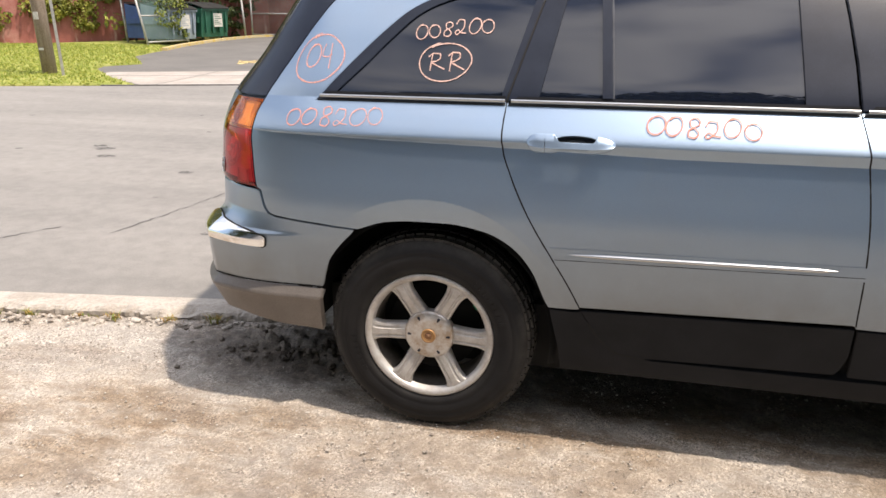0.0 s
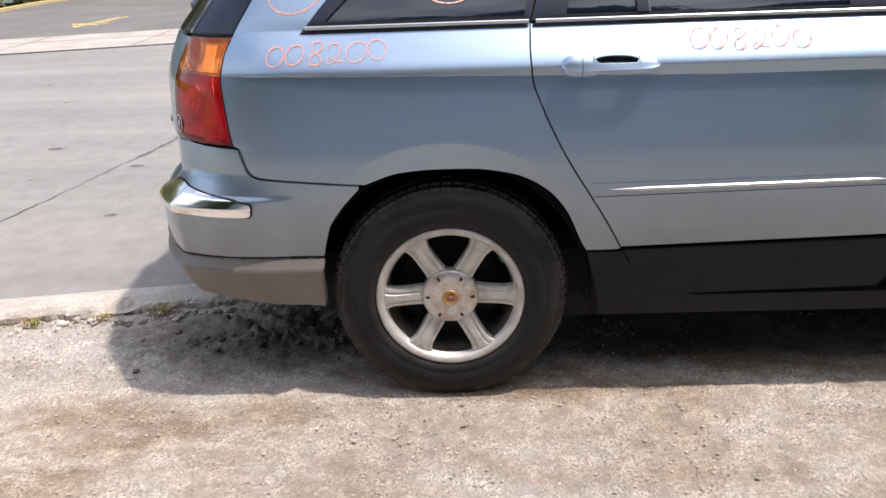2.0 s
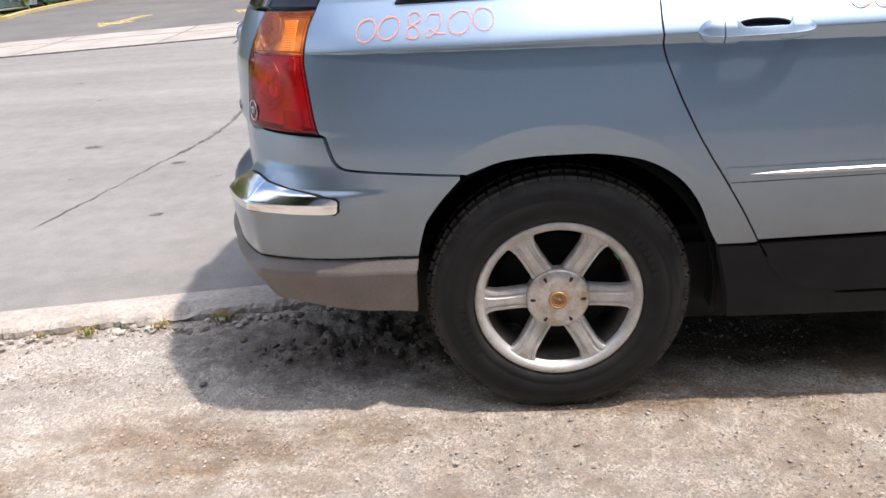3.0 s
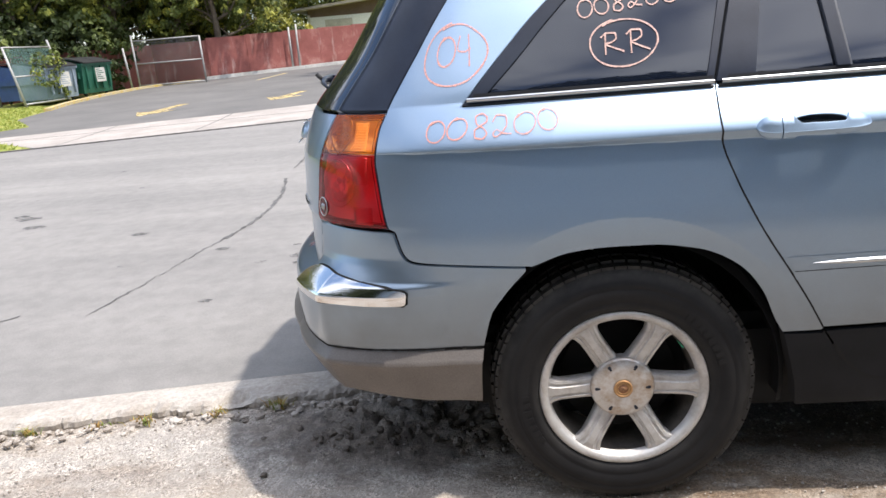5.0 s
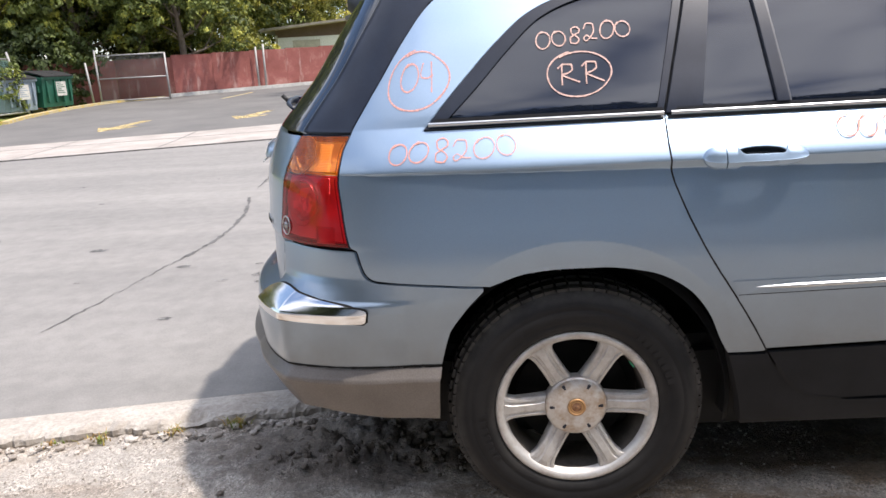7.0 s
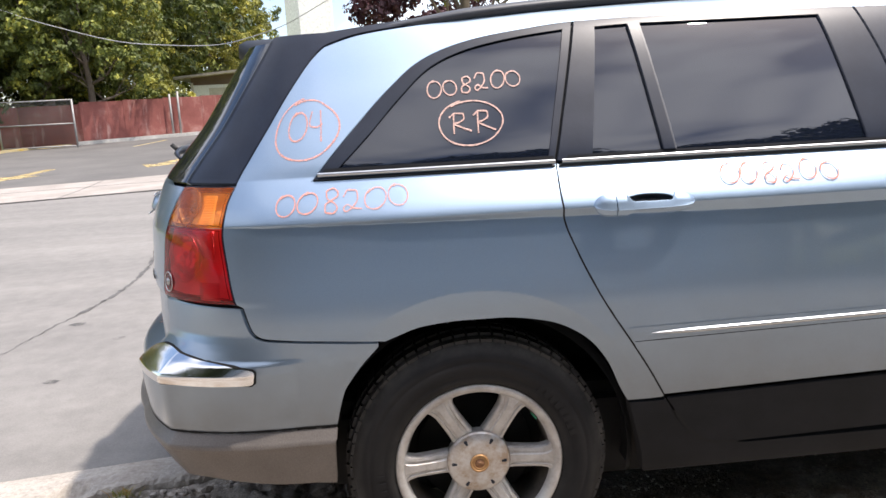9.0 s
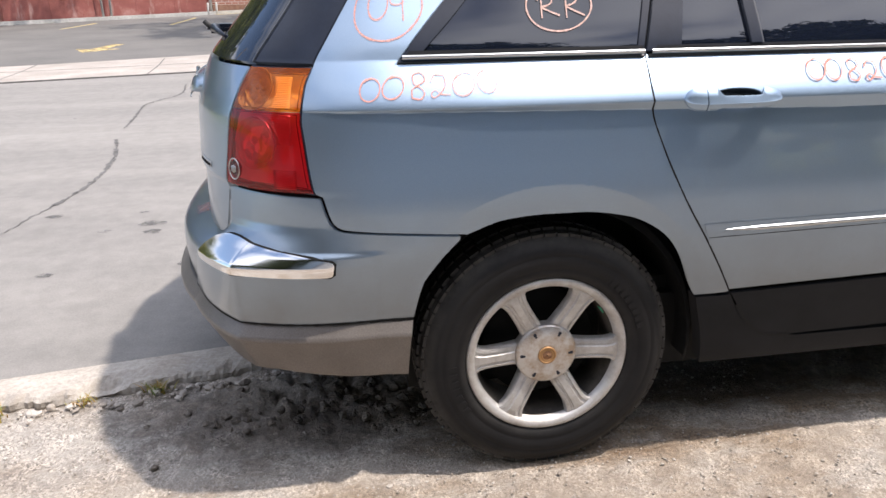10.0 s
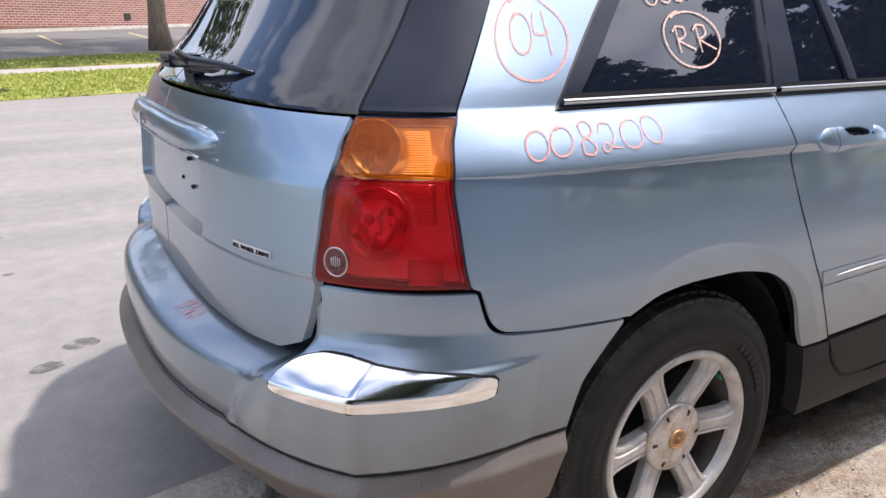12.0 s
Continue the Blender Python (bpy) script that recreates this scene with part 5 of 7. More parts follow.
    return use(m, col, bump(m, fine, 0.8, 0.012, n1))


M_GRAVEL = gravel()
M_MUD = blotchy("dark_damp_soil", (0.12, 0.097, 0.078), (0.35, 0.295, 0.245), 13, 0.95, 70, 0.9, 0.014, amount=0.5)


def roadmat():
    m = mat("pale_worn_road", (0.45, 0.44, 0.43), 0.88)
    long = noise_node(m, 1.0, 4, 0.6, stretch=(0.10, 1.1, 1))
    wide = noise_node(m, 0.45, 5, 0.6)
    fine = noise_node(m, 130, 3, 0.7)
    mid = noise_node(m, 9, 5, 0.7)
    col = ramp(m, long, [(0.35, (0.173, 0.166, 0.156)), (0.52, (0.225, 0.214, 0.200)), (0.68, (0.288, 0.272, 0.251))])
    col = mix(m, 0.5, col, ramp(m, wide, [(0.35, (0.21, 0.199, 0.186)), (0.65, (0.262, 0.248, 0.231))]))
    col = mix(m, 0.45, col, ramp(m, mid, [(0.35, grey(0.72)), (0.65, grey(1.1))]), "MULTIPLY")
    col = mix(m, 0.6, col, ramp(m, fine, [(0.3, grey(0.72)), (0.6, grey(1.05))]), "MULTIPLY")
    return use(m, col, bump(m, fine, 0.35, 0.003))


M_ROADW = roadmat()

sheet("ground", spread(-260, 260, 90), (lambda x: -260, lambda x: 320), M_GRASS, "broad ground under the streets and lots", -0.06, 110)

# the dirt lot, uneven
verts, faces = [], []
xs = np.concatenate([np.linspace(-14, -3.2, 30)[:-1], np.linspace(-3.2, 2.6, 330), np.linspace(2.6, 16, 30)[1:]])
ts = np.concatenate([np.linspace(0, 1, 130)[:-1] ** 1.0 * 0.80, np.linspace(0.80, 1, 6)])
for x in xs:
    for t in ts:
        y = kerb_y(x) + 0.05 - 3.9 * t
        k = Vector((x, y, 0))
        z = 0.012 * noise.fractal(k * 2.2, 1.0, 2.0, 4) + 0.009 * noise.fractal(k * 15, 0.7, 2.0, 4)
        z += 0.010 * math.exp(-((kerb_y(x) - y) / 0.22) ** 2) * (0.5 + 0.5 * noise.noise(k * 3))
        heap = math.exp(-((x + 0.72) / 0.34) ** 2 - ((y - 0.50) / 0.16) ** 2)
        z += heap * (0.030 + 0.050 * noise.fractal(k * 17, 0.6, 2.0, 4))
        if abs(x) < 0.35 and abs(y - 0.16) < 0.25:
            z = min(z, -0.004)
        verts.append((x, y, z))
n = len(ts)
for i in range(len(xs) - 1):
    for j in range(n - 1):
        a = i * n + j
        faces.append((a, a + 1, a + n + 1, a + n))
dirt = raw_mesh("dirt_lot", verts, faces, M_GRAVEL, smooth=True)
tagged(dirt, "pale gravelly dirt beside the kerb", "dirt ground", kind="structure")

sheet("road", np.concatenate([np.linspace(-90, -8, 12), np.linspace(-7.5, 7, 30), np.linspace(8, 90, 12)]).tolist(), (lambda x: kerb_y(x) + 0.12, road_far), M_ROADW, "pale worn street with dark cracks and oil spots", 0.030, 40)

# kerb in broken lengths
rk = random.Random(4)
kerb = thing("kerb", (0, 0, 0), "low crumbling concrete kerb between street and dirt", "kerb", kind="structure")
x = -13.0
lengths = []
while x < 7.0:
    step = 1.45 + rk.uniform(-0.2, 0.35)
    lengths.append((x, x + step))
    x += step
for a, b in lengths:
    bm = bmesh.new()
    m_ = max(8, int((b - a) / 0.014))
    rows = []
    tilt = 0.0
    for i in range(m_ + 1):
        xx = a + (b - a) * i / m_
        k = Vector((xx * 1.0, 3.3, 0))
        wob = 0.034 * noise.fractal(k * 3.1, 0.9, 2.0, 4) + 0.020 * abs(noise.fractal(k * 11.0, 0.7, 2.0, 4))
        chip = 0.045 * max(0.0, noise.noise(k * 6.0) - 0.10) + 0.02 * max(0.0, noise.noise(k * 19.0) - 0.2)
        top = 0.050 + tilt + 0.007 * noise.noise(k * 9) - chip
        ring = []
        flat_top = 0.045 + 0.003 * noise.noise(k * 4)
        for dy, z, w in ((0.015, -0.03, 1.0), (0.0 + chip * 0.5, 0.010, 1.0), (0.004 + 0.014 * noise.noise(k * 21), top * 0.60, 1.0), (0.016 + chip, top - 0.008, 1.0), (0.034 + 1.6 * chip, flat_top - 0.4 * chip, 0.9), (0.090, flat_top, 0.4), (0.150, flat_top - 0.003, 0.1), (0.215, 0.0325, 0.0), (0.235, -0.03, 0.0)):
            ring.append(bm.verts.new((xx, kerb_y(xx) + wob * w + dy + w * 0.013 * noise.fractal(Vector((xx * 24, dy * 40, 1)), 0.8, 2.0, 4), z + (0.2 + 0.8 * w) * 0.0045 * noise.fractal(Vector((xx * 22, dy * 50, 5)), 0.7, 2.0, 4))))
        rows.append(ring)
    for p, q in zip(rows, rows[1:]):
        for k2 in range(len(p) - 1):
            bm.faces.new((p[k2], q[k2], q[k2 + 1], p[k2 + 1]))
    bmesh.ops.recalc_face_normals(bm, faces=list(bm.faces))
    part("kerb_stone", bm, M_KERB, kerb)

# pebbles and clods
def lumps(name, count, region, size, material, label, seed, flat=0.6, zfun=None):
    r = np.random.RandomState(seed)
    base = bmesh.new()
    bmesh.ops.create_icosphere(base, subdivisions=1, radius=1.0)
    bv = np.array([v.co[:] for v in base.verts])
    bf = np.array([[v.index for v in f.verts] for f in base.faces])
    base.free()
    verts, faces = [], []
    for k in range(count):
        x, y = region(r)
        s = size(r)
        v = bv * (s * r.uniform(0.7, 1.3, 3) * (1, 1, flat)) * (1 + r.uniform(-0.22, 0.22, (len(bv), 1)))
        a = r.uniform(0, 6.28)
        v = np.stack([v[:, 0] * math.cos(a) - v[:, 1] * math.sin(a), v[:, 0] * math.sin(a) + v[:, 1] * math.cos(a), v[:, 2]], -1)
        z0 = zfun(x, y) if zfun else 0.0
        verts.append(v + (x, y, z0 + s * flat * 0.35))
        faces.append(bf + k * len(bv))
    ob = raw_mesh(name, np.concatenate(verts), np.concatenate(faces), material)
    return tagged(ob, label, "stones", kind="stuff")


M_STONE = mat("mixed_pebbles", (0.45, 0.4, 0.35), 0.9)
gi = M_STONE.node_tree.nodes.new("ShaderNodeNewGeometry")
use(M_STONE, mix(M_STONE, 0.5, ramp(M_STONE, gi.outputs["Random Per Island"], [(0.0, (0.15, 0.125, 0.105)), (0.45, (0.38, 0.33, 0.28)), (1.0, (0.62, 0.58, 0.53))]), ramp(M_STONE, noise_node(M_STONE, 60, 3, 0.6), [(0.35, (0.28, 0.24, 0.20)), (0.65, (0.50, 0.46, 0.41))])))


def near_dirt(r):
    x = r.uniform(-3.2, 2.4)
    return x, kerb_y(x) - 0.06 - 3.0 * r.rand() ** 1.3


lumps("pebbles", 24000, near_dirt, lambda r: 0.0016 + 0.0042 * r.rand() ** 3 + (0.005 if r.rand() < 0.006 else 0), M_STONE, "scattered small pale pebbles on dirt", 3)
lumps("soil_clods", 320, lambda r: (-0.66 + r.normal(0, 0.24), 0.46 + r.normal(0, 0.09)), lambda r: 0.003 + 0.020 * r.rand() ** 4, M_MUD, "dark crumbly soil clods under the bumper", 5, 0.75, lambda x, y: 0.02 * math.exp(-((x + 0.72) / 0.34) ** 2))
lumps("kerb_rubble", 420, lambda r: ((lambda x: (x, kerb_y(x) - 0.02 - abs(r.normal(0, 0.05))))(r.uniform(-3.4, -0.2))), lambda r: 0.005 + 0.014 * r.rand() ** 3, M_STONE, "crumbled concrete bits along the kerb", 6, 0.7, lambda x, y: 0.012)

# weeds along the kerb foot
M_WEED = mat("dry_weed", (0.30, 0.24, 0.07), 0.8)
use(M_WEED, ramp(M_WEED, noise_node(M_WEED, 25, 2), [(0.4, (0.38, 0.22, 0.06)), (0.6, (0.16, 0.22, 0.05))]))


def tuft(name, x, y, z, n, high, wide, material, label, seed, category="weed", kind=""):
    r = np.random.RandomState(seed)
    verts, faces = [], []
    for k in range(n):
        a, lean, h = r.uniform(0, 6.28), r.uniform(0.2, 1.1), high * r.uniform(0.4, 1.0)
        bx, by = r.normal(0, wide * 0.35), r.normal(0, wide * 0.2)
        w = 0.0022 + 0.002 * r.rand()
        d = np.array([math.cos(a), math.sin(a)])
        s = np.array([-d[1], d[0]]) * w
        k0 = len(verts)
        for t in (0, 0.5, 1.0):
            c = np.array([bx, by]) + d * lean * h * t * t
            zz = h * t * (1 - 0.25 * t)
            for q in (-1, 1):
                p = c + s * q * (1 - t * 0.85)
                verts.append((x + p[0], y + p[1], z + zz))
        faces += [(k0, k0 + 1, k0 + 3, k0 + 2), (k0 + 2, k0 + 3, k0 + 5, k0 + 4)]
    ob = raw_mesh(name, verts, faces, material)
    return tagged(ob, label, category, kind=kind, group="weeds at the kerb" if not kind else "")


for i, (x, dy, n_, h_) in enumerate(((-1.22, 0.03, 60, 0.06), (-1.72, 0.03, 50, 0.045), (-2.35, 0.04, 80, 0.06), (-2.15, 0.02, 40, 0.05), (-1.45, 0.03, 40, 0.035), (-2.8, 0.03, 60, 0.06), (-3.3, 0.03, 50, 0.05), (-1.9, 0.02, 30, 0.03))):
    tuft("weeds", x, kerb_y(x) - dy, 0.012, n_, h_, 0.06, M_WEED, "small half-dry weeds at the kerb foot", 40 + i, kind="stuff")

# cracks and oil spots
M_CRACK = blotchy("dirt_filled_crack", (0.085, 0.082, 0.078), (0.17, 0.165, 0.16), 9, 0.95, 80, 0.4, 0.004)
M_OIL = marker("dried_oil", (0.10, 0.098, 0.095), (0.0, 0.75), 22)


def crack(points, w0, seed):
    r = np.random.RandomState(seed)
    line = np.array(fine_line(points, 0.035))
    line += r.normal(0, 0.007, line.shape) + np.cumsum(r.normal(0, 0.004, line.shape), 0) * 0.5
    d = np.gradient(line, axis=0)
    d /= np.maximum(np.linalg.norm(d, axis=1, keepdims=True), 1e-9)
    side = np.stack([-d[:, 1], d[:, 0]], -1)
    w = w0 * (0.15 + r.rand(len(line)) * 1.2)[:, None]
    verts = [(p[0], p[1], land(*p) + 0.0335) for q in (-1, 1) for p in line + side * w * q]
    n = len(line)
    ob = raw_mesh("road_crack", verts, [(i, i + n, i + n + 1, i + 1) for i in range(n - 1)], M_CRACK)
    return tagged(ob, "dark jagged crack across the pale street", "crack", kind="structure")


crack([(-2.53, 2.35), (-2.47, 2.85), (-2.40, 3.28)], 0.006, 6)
crack([(-2.40, 3.28), (-2.345, 3.80), (-2.37, 4.30), (-2.45, 4.98), (-2.64, 5.75)], 0.020, 1)
crack([(-2.62, 1.75), (-2.56, 2.10), (-2.53, 2.35)], 0.007, 4)
crack([(-2.70, 6.45), (-2.72, 6.9), (-2.80, 7.7), (-2.86, 8.3), (-2.60, 9.3), (-2.72, 10.4)], 0.015, 2)
crack([(-3.4, 0.9), (-3.3, 1.35), (-3.05, 1.8)], 0.006, 3)
rs = np.random.RandomState(8)
SPOTS = [(-1.31, 1.96, 0.045), (-1.65, 2.72, 0.06), (-1.18, 2.13, 0.05), (-1.62, 2.55, 0.04), (-4.75, 4.49, 0.08), (-4.9, 4.62, 0.06), (-4.45, 4.12, 0.07), (-2.0, 1.9, 0.03), (-2.3, 3.0, 0.04), (-3.2, 3.6, 0.05), (-1.9, 2.6, 0.03)]
SPOTS += [(rs.uniform(-8, 0.2), 0, 0.012 + 0.02 * rs.rand() ** 2) for _ in range(24)]
verts, faces = [], []
for x, y, r in SPOTS:
    y = y or kerb_y(x) + 0.4 + 8 * rs.rand() ** 1.3
    k0 = len(verts)
    verts.append((x, y, land(x, y) + 0.0328))
    for k in range(14):
        a = 2 * math.pi * k / 14
        q = r * (0.7 + 0.5 * rs.rand())
        px, py = x + 1.5 * q * math.cos(a), y + q * math.sin(a)
        verts.append((px, py, land(px, py) + 0.0328))
    faces += [(k0, k0 + 1 + k, k0 + 1 + (k + 1) % 14) for k in range(14)]
tagged(raw_mesh("oil_spots", verts, faces, M_OIL), "dark dried oil spots on the street", "oil spots", kind="stuff")

# far side: driveway apron, lot, walks and lawns
def patch(name, outline_, material, label, lift, res=0.8, category=""):
    """A flat-lying patch of ground with a free outline, following the land."""
    p = np.array(outline_, float)
    lo, hi = p.min(0), p.max(0)
    us, zs = np.linspace(lo[0], hi[0], int((hi[0] - lo[0]) / res) + 3), np.linspace(lo[1], hi[1], int((hi[1] - lo[1]) / res) + 3)
    flat = lambda u, z: np.stack([u, z, np.vectorize(land)(u, z) + lift], -1)  # noqa: E731
    ob = panel(name, outline_, material, None, surface=flat, us=us, zs=zs, step=res, gap=0, depth=0.10, sides="one")
    return tagged(ob, label, category or name.replace("_", " "), kind="structure")


# unseen ground, added and toned for its reflection in the car's flank
patch("paved_yard", [(-30.0, -13.0), (30.0, -13.0), (30.0, kerb_y(30) - 3.75), (-30.0, kerb_y(-30) - 3.75)], M_YARD, "unseen grey paving beyond the dirt, added for the flank to reflect", -0.012, 1.5)
patch("driveway_apron", [(-8.5, road_far(-8.5) - 0.02), (-2.2, road_far(-2.2) - 0.02), (-2.25, 14.6), (-2.0, 15.9), (-6.0, apron_far(-6.0)), (-11.4, apron_far(-11.4)), (-12.2, 13.7), (-10.0, 11.6)], M_APRON, "pale sunlit concrete driveway apron", 0.050, 0.5)
patch("parking_lot", [(-13.2, 16.8), (-11.3, apron_far(-11.3) + 0.01), (-6.0, apron_far(-6.0) + 0.01), (-2.0, 15.91), (-1.9, 17.6), (-2.7, 19.6), (-1.6, 21.6), (0.0, 22.9), (4, 24.2), (12, 26.0), (30, 30), (30, wall_y(30) - 0.3), (-5.2, wall_y(-5.2) - 0.3), (-12.2, wall_y(-12.2) - 0.3), (-14.0, 27.0), (-14.4, 24.0), (-14.1, 21.0)], M_ASPHALT, "grey asphalt parking lot with yellow markings", 0.040, 1.0)
patch("sidewalk", [(-2.1, 17.3), (4, 19.3), (20, 22.5), (20, 23.6), (4, 20.4), (-2.2, 18.5)], M_APRON, "narrow pale concrete sidewalk", 0.046, 0.6)


def lawn(name, outline_, count, high, seed, label, colour):
    patch(name + "_soil", outline_, M_GRASS, label, 0.055, 0.7, "lawn")
    r = np.random.RandomState(seed)
    p = np.array(outline_, float)
    lo, hi = p.min(0), p.max(0)
    q = lo + r.rand(count * 3, 2) * (hi - lo)
    q = q[inside(p, q)][:count]
    verts, faces = [], []
    for x, y in q:
        z = land(x, y) + 0.05
        a = r.uniform(0, 6.28)
        h, w = high * r.uniform(0.5, 1.3), 0.014 * r.uniform(0.6, 1.5)
        dx, dy = math.cos(a) * w, math.sin(a) * w
        lx, ly = r.normal(0, 0.05), r.normal(0, 0.05)
        k = len(verts)
        verts += [(x - dx, y - dy, z), (x + dx, y + dy, z), (x + dx * 0.2 + lx, y + dy * 0.2 + ly, z + h), (x + 2 * dx + lx, y + 2 * dy - ly, z + h * 0.8)]
        faces += [(k, k + 1, k + 2), (k, k + 1, k + 3)]
    return tagged(raw_mesh(name, verts, faces, colour), label, "grass", kind="stuff")


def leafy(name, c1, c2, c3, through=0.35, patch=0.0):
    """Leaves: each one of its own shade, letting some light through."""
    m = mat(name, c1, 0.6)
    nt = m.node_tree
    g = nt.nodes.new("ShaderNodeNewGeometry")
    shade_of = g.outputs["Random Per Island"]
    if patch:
        # sunlit sprays and dark gaps put into the leaf colour, clump by clump
        lit_clump = ramp(m, noise_node(m, 0.8, 3, 0.6), [(0.36, grey(0.0)), (0.66, grey(1.0))])
        shade_of = mix(m, patch, shade_of, lit_clump)
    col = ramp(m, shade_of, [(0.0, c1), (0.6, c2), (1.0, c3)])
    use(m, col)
    t = nt.nodes.new("ShaderNodeBsdfTranslucent")
    nt.links.new(col, t.inputs["Color"])
    mx = nt.nodes.new("ShaderNodeMixShader")
    mx.inputs["Fac"].default_value = through
    nt.links.new(bsdf(m).outputs["BSDF"], mx.inputs[1])
    nt.links.new(t.outputs["BSDF"], mx.inputs[2])
    nt.links.new(mx.outputs["Shader"], nt.nodes["Material Output"].inputs["Surface"])
    return m


M_BLADE = leafy("grass_blades", (0.19, 0.25, 0.036), (0.29, 0.34, 0.055), (0.46, 0.44, 0.11))
# darker copy of the blades, tree shade put into their colour
M_BLADESHADE = leafy("shade_toned_blades", (0.12, 0.16, 0.03), (0.18, 0.22, 0.04), (0.28, 0.28, 0.08))
lawn("lawn_grass", [(-8.6, road_far(-8.6)), (-10.1, 11.7), (-12.1, 13.75), (-11.4, 14.75), (-13.15, 16.9), (-14.0, 19.9), (-15.4, 21.5), (-22.0, 21.0), (-27.0, 16.0), (-27.0, road_far(-27.0))], 30000, 0.06, 21, "sunny yellow-green lawn below the red wall", M_BLADE)
lawn("verge_grass", [(-2.1, road_far(-2.1) + 0.03), (-1.2, 14.0), (-1.9, 14.9), (-1.4, 16.2), (-2.0, 17.1), (4, 19.1), (16, 21.6), (16, road_far(16) + 0.03), (4, road_far(4) + 0.03)], 22000, 0.06, 22, "bright green roadside verge grass", M_BLADE)
lawn("island_grass", [(-2.4, 19.0), (-2.9, 19.7), (-1.7, 21.4), (0.0, 22.7), (4, 24.0), (14, 26.2), (14, 22.4), (4, 20.6)], 12000, 0.06, 23, "green grass strip before the lot, its blades coloured as shaded", M_BLADESHADE)


# painted kerb along the lot, markings
def strip(name, points, width, high, material, label, lift=0.04):
    line = np.array(fine_line(points, 0.3))
    d = np.gradient(line, axis=0)
    d /= np.linalg.norm(d, axis=1, keepdims=True)
    side = np.stack([-d[:, 1], d[:, 0]], -1) * width / 2
    verts, faces = [], []
    for p, s in zip(line, side):
        z = land(*p) + lift
        verts += [(*(p - s), z - 0.08), (*(p - s), z + high), (*(p + s), z + high), (*(p + s), z - 0.08)]
    for i in range(len(line) - 1):
        a = 4 * i
        faces += [(a + k, a + k + 1, a + k + 5, a + k + 4) for k in range(3)]
    faces += [(0, 3, 2, 1), tuple(range(len(verts) - 4, len(verts)))]
    ob = raw_mesh(name, verts, faces, material)
    return tagged(ob, label, "kerb" if high > 0.05 else "road marking", kind="structure")


strip("yellow_kerb", [(-13.75, 19.3), (-14.05, 20.4), (-14.3, 21.6), (-14.45, 24.0), (-14.1, 26.2), (-13.2, 27.4), (-12.4, 28.0)], 0.22, 0.085, M_YELLOW, "low kerb with worn yellow paint")
M_WHITEK = blotchy("worn_white_paint", (0.66, 0.64, 0.60), (0.5, 0.48, 0.44), 2, 0.8, 20, 0.1, 0.003)
strip("white_kerb", [(-12.3, wall_y(-12.3) - 0.35), (-5, wall_y(-5) - 0.35), (8, wall_y(8) - 0.35), (29, wall_y(29) - 0.35)], 0.30, 0.13, M_WHITEK, "low white-painted kerb along the wall")
strip("yellow_kerb_line", [(-5, wall_y(-5) - 0.60), (8, wall_y(8) - 0.60), (29, wall_y(29) - 0.60)], 0.10, 0.006, M_YELLOW, "thin yellow line along the kerb")
M_FADED = marker("faded_yellow_paint", (0.56, 0.43, 0.19), (0.10, 0.92), 5)
for (x0, y0), (x1, y1) in (((-5.9, 27.0), (-5.6, 31.0)), ((-2.8, 27.5), (-2.95, 32.0)), ((0.35, 28.4), (-0.1, 34.0)), ((3.9, 31.5), (3.6, 36.0)), ((-9.3, 25.8), (-8.9, 28.6))):
    strip("lot_marking", [(x0, y0), ((x0 + x1) / 2, (y0 + y1) / 2), (x1, y1)], 0.12, 0.005, M_YELLOW, "worn yellow lot marking")
# two faded arrows on the way in
for x, y, dx, dy in ((-9.0, 15.3, 0.12, 2.6), (-6.1, 16.9, 0.30, 2.2)):
    ax_, sd_ = Vector((dx, dy)), Vector((dy, -dx)).normalized()
    at_ = lambda t, w: (x + ax_.x * t + sd_.x * w, y + ax_.y * t + sd_.y * w)  # noqa: E731
    patch("lot_arrow", [at_(0, 0), at_(0.40, -0.55), at_(0.38, -0.16), at_(1, -0.13), at_(1, 0.13), at_(0.38, 0.16), at_(0.40, 0.55)], M_FADED, "faded yellow arrow painted on asphalt", 0.046, 0.12, "road marking")
M_JOINT = blotchy("dark_joint_filler", (0.12, 0.115, 0.11), (0.20, 0.19, 0.18), 8, 0.95, 40, 0.3, 0.003)
strip("apron_joint", [(-10.2, road_far(-10.2) + 1.9), (-6.0, road_far(-6.0) + 1.7), (-2.3, road_far(-2.3) + 1.5)], 0.035, 0.002, M_JOINT, "dark joint across the concrete apron", 0.0505)
strip("gutter_joint", [(-9.2, road_far(-9.2) - 0.03), (-6.0, road_far(-6.0) - 0.03), (-2.2, road_far(-2.2) - 0.03)], 0.05, 0.002, M_JOINT, "dark joint between street and apron", 0.0505)
for x in (-8.2, -5.9, -3.6):
    strip("apron_joint", [(x, road_far(x)), (x - 0.1, (road_far(x) + apron_far(x)) / 2), (x - 0.25, apron_far(x) - 0.1)], 0.025, 0.002, M_JOINT, "dark joint across the concrete apron", 0.0505)


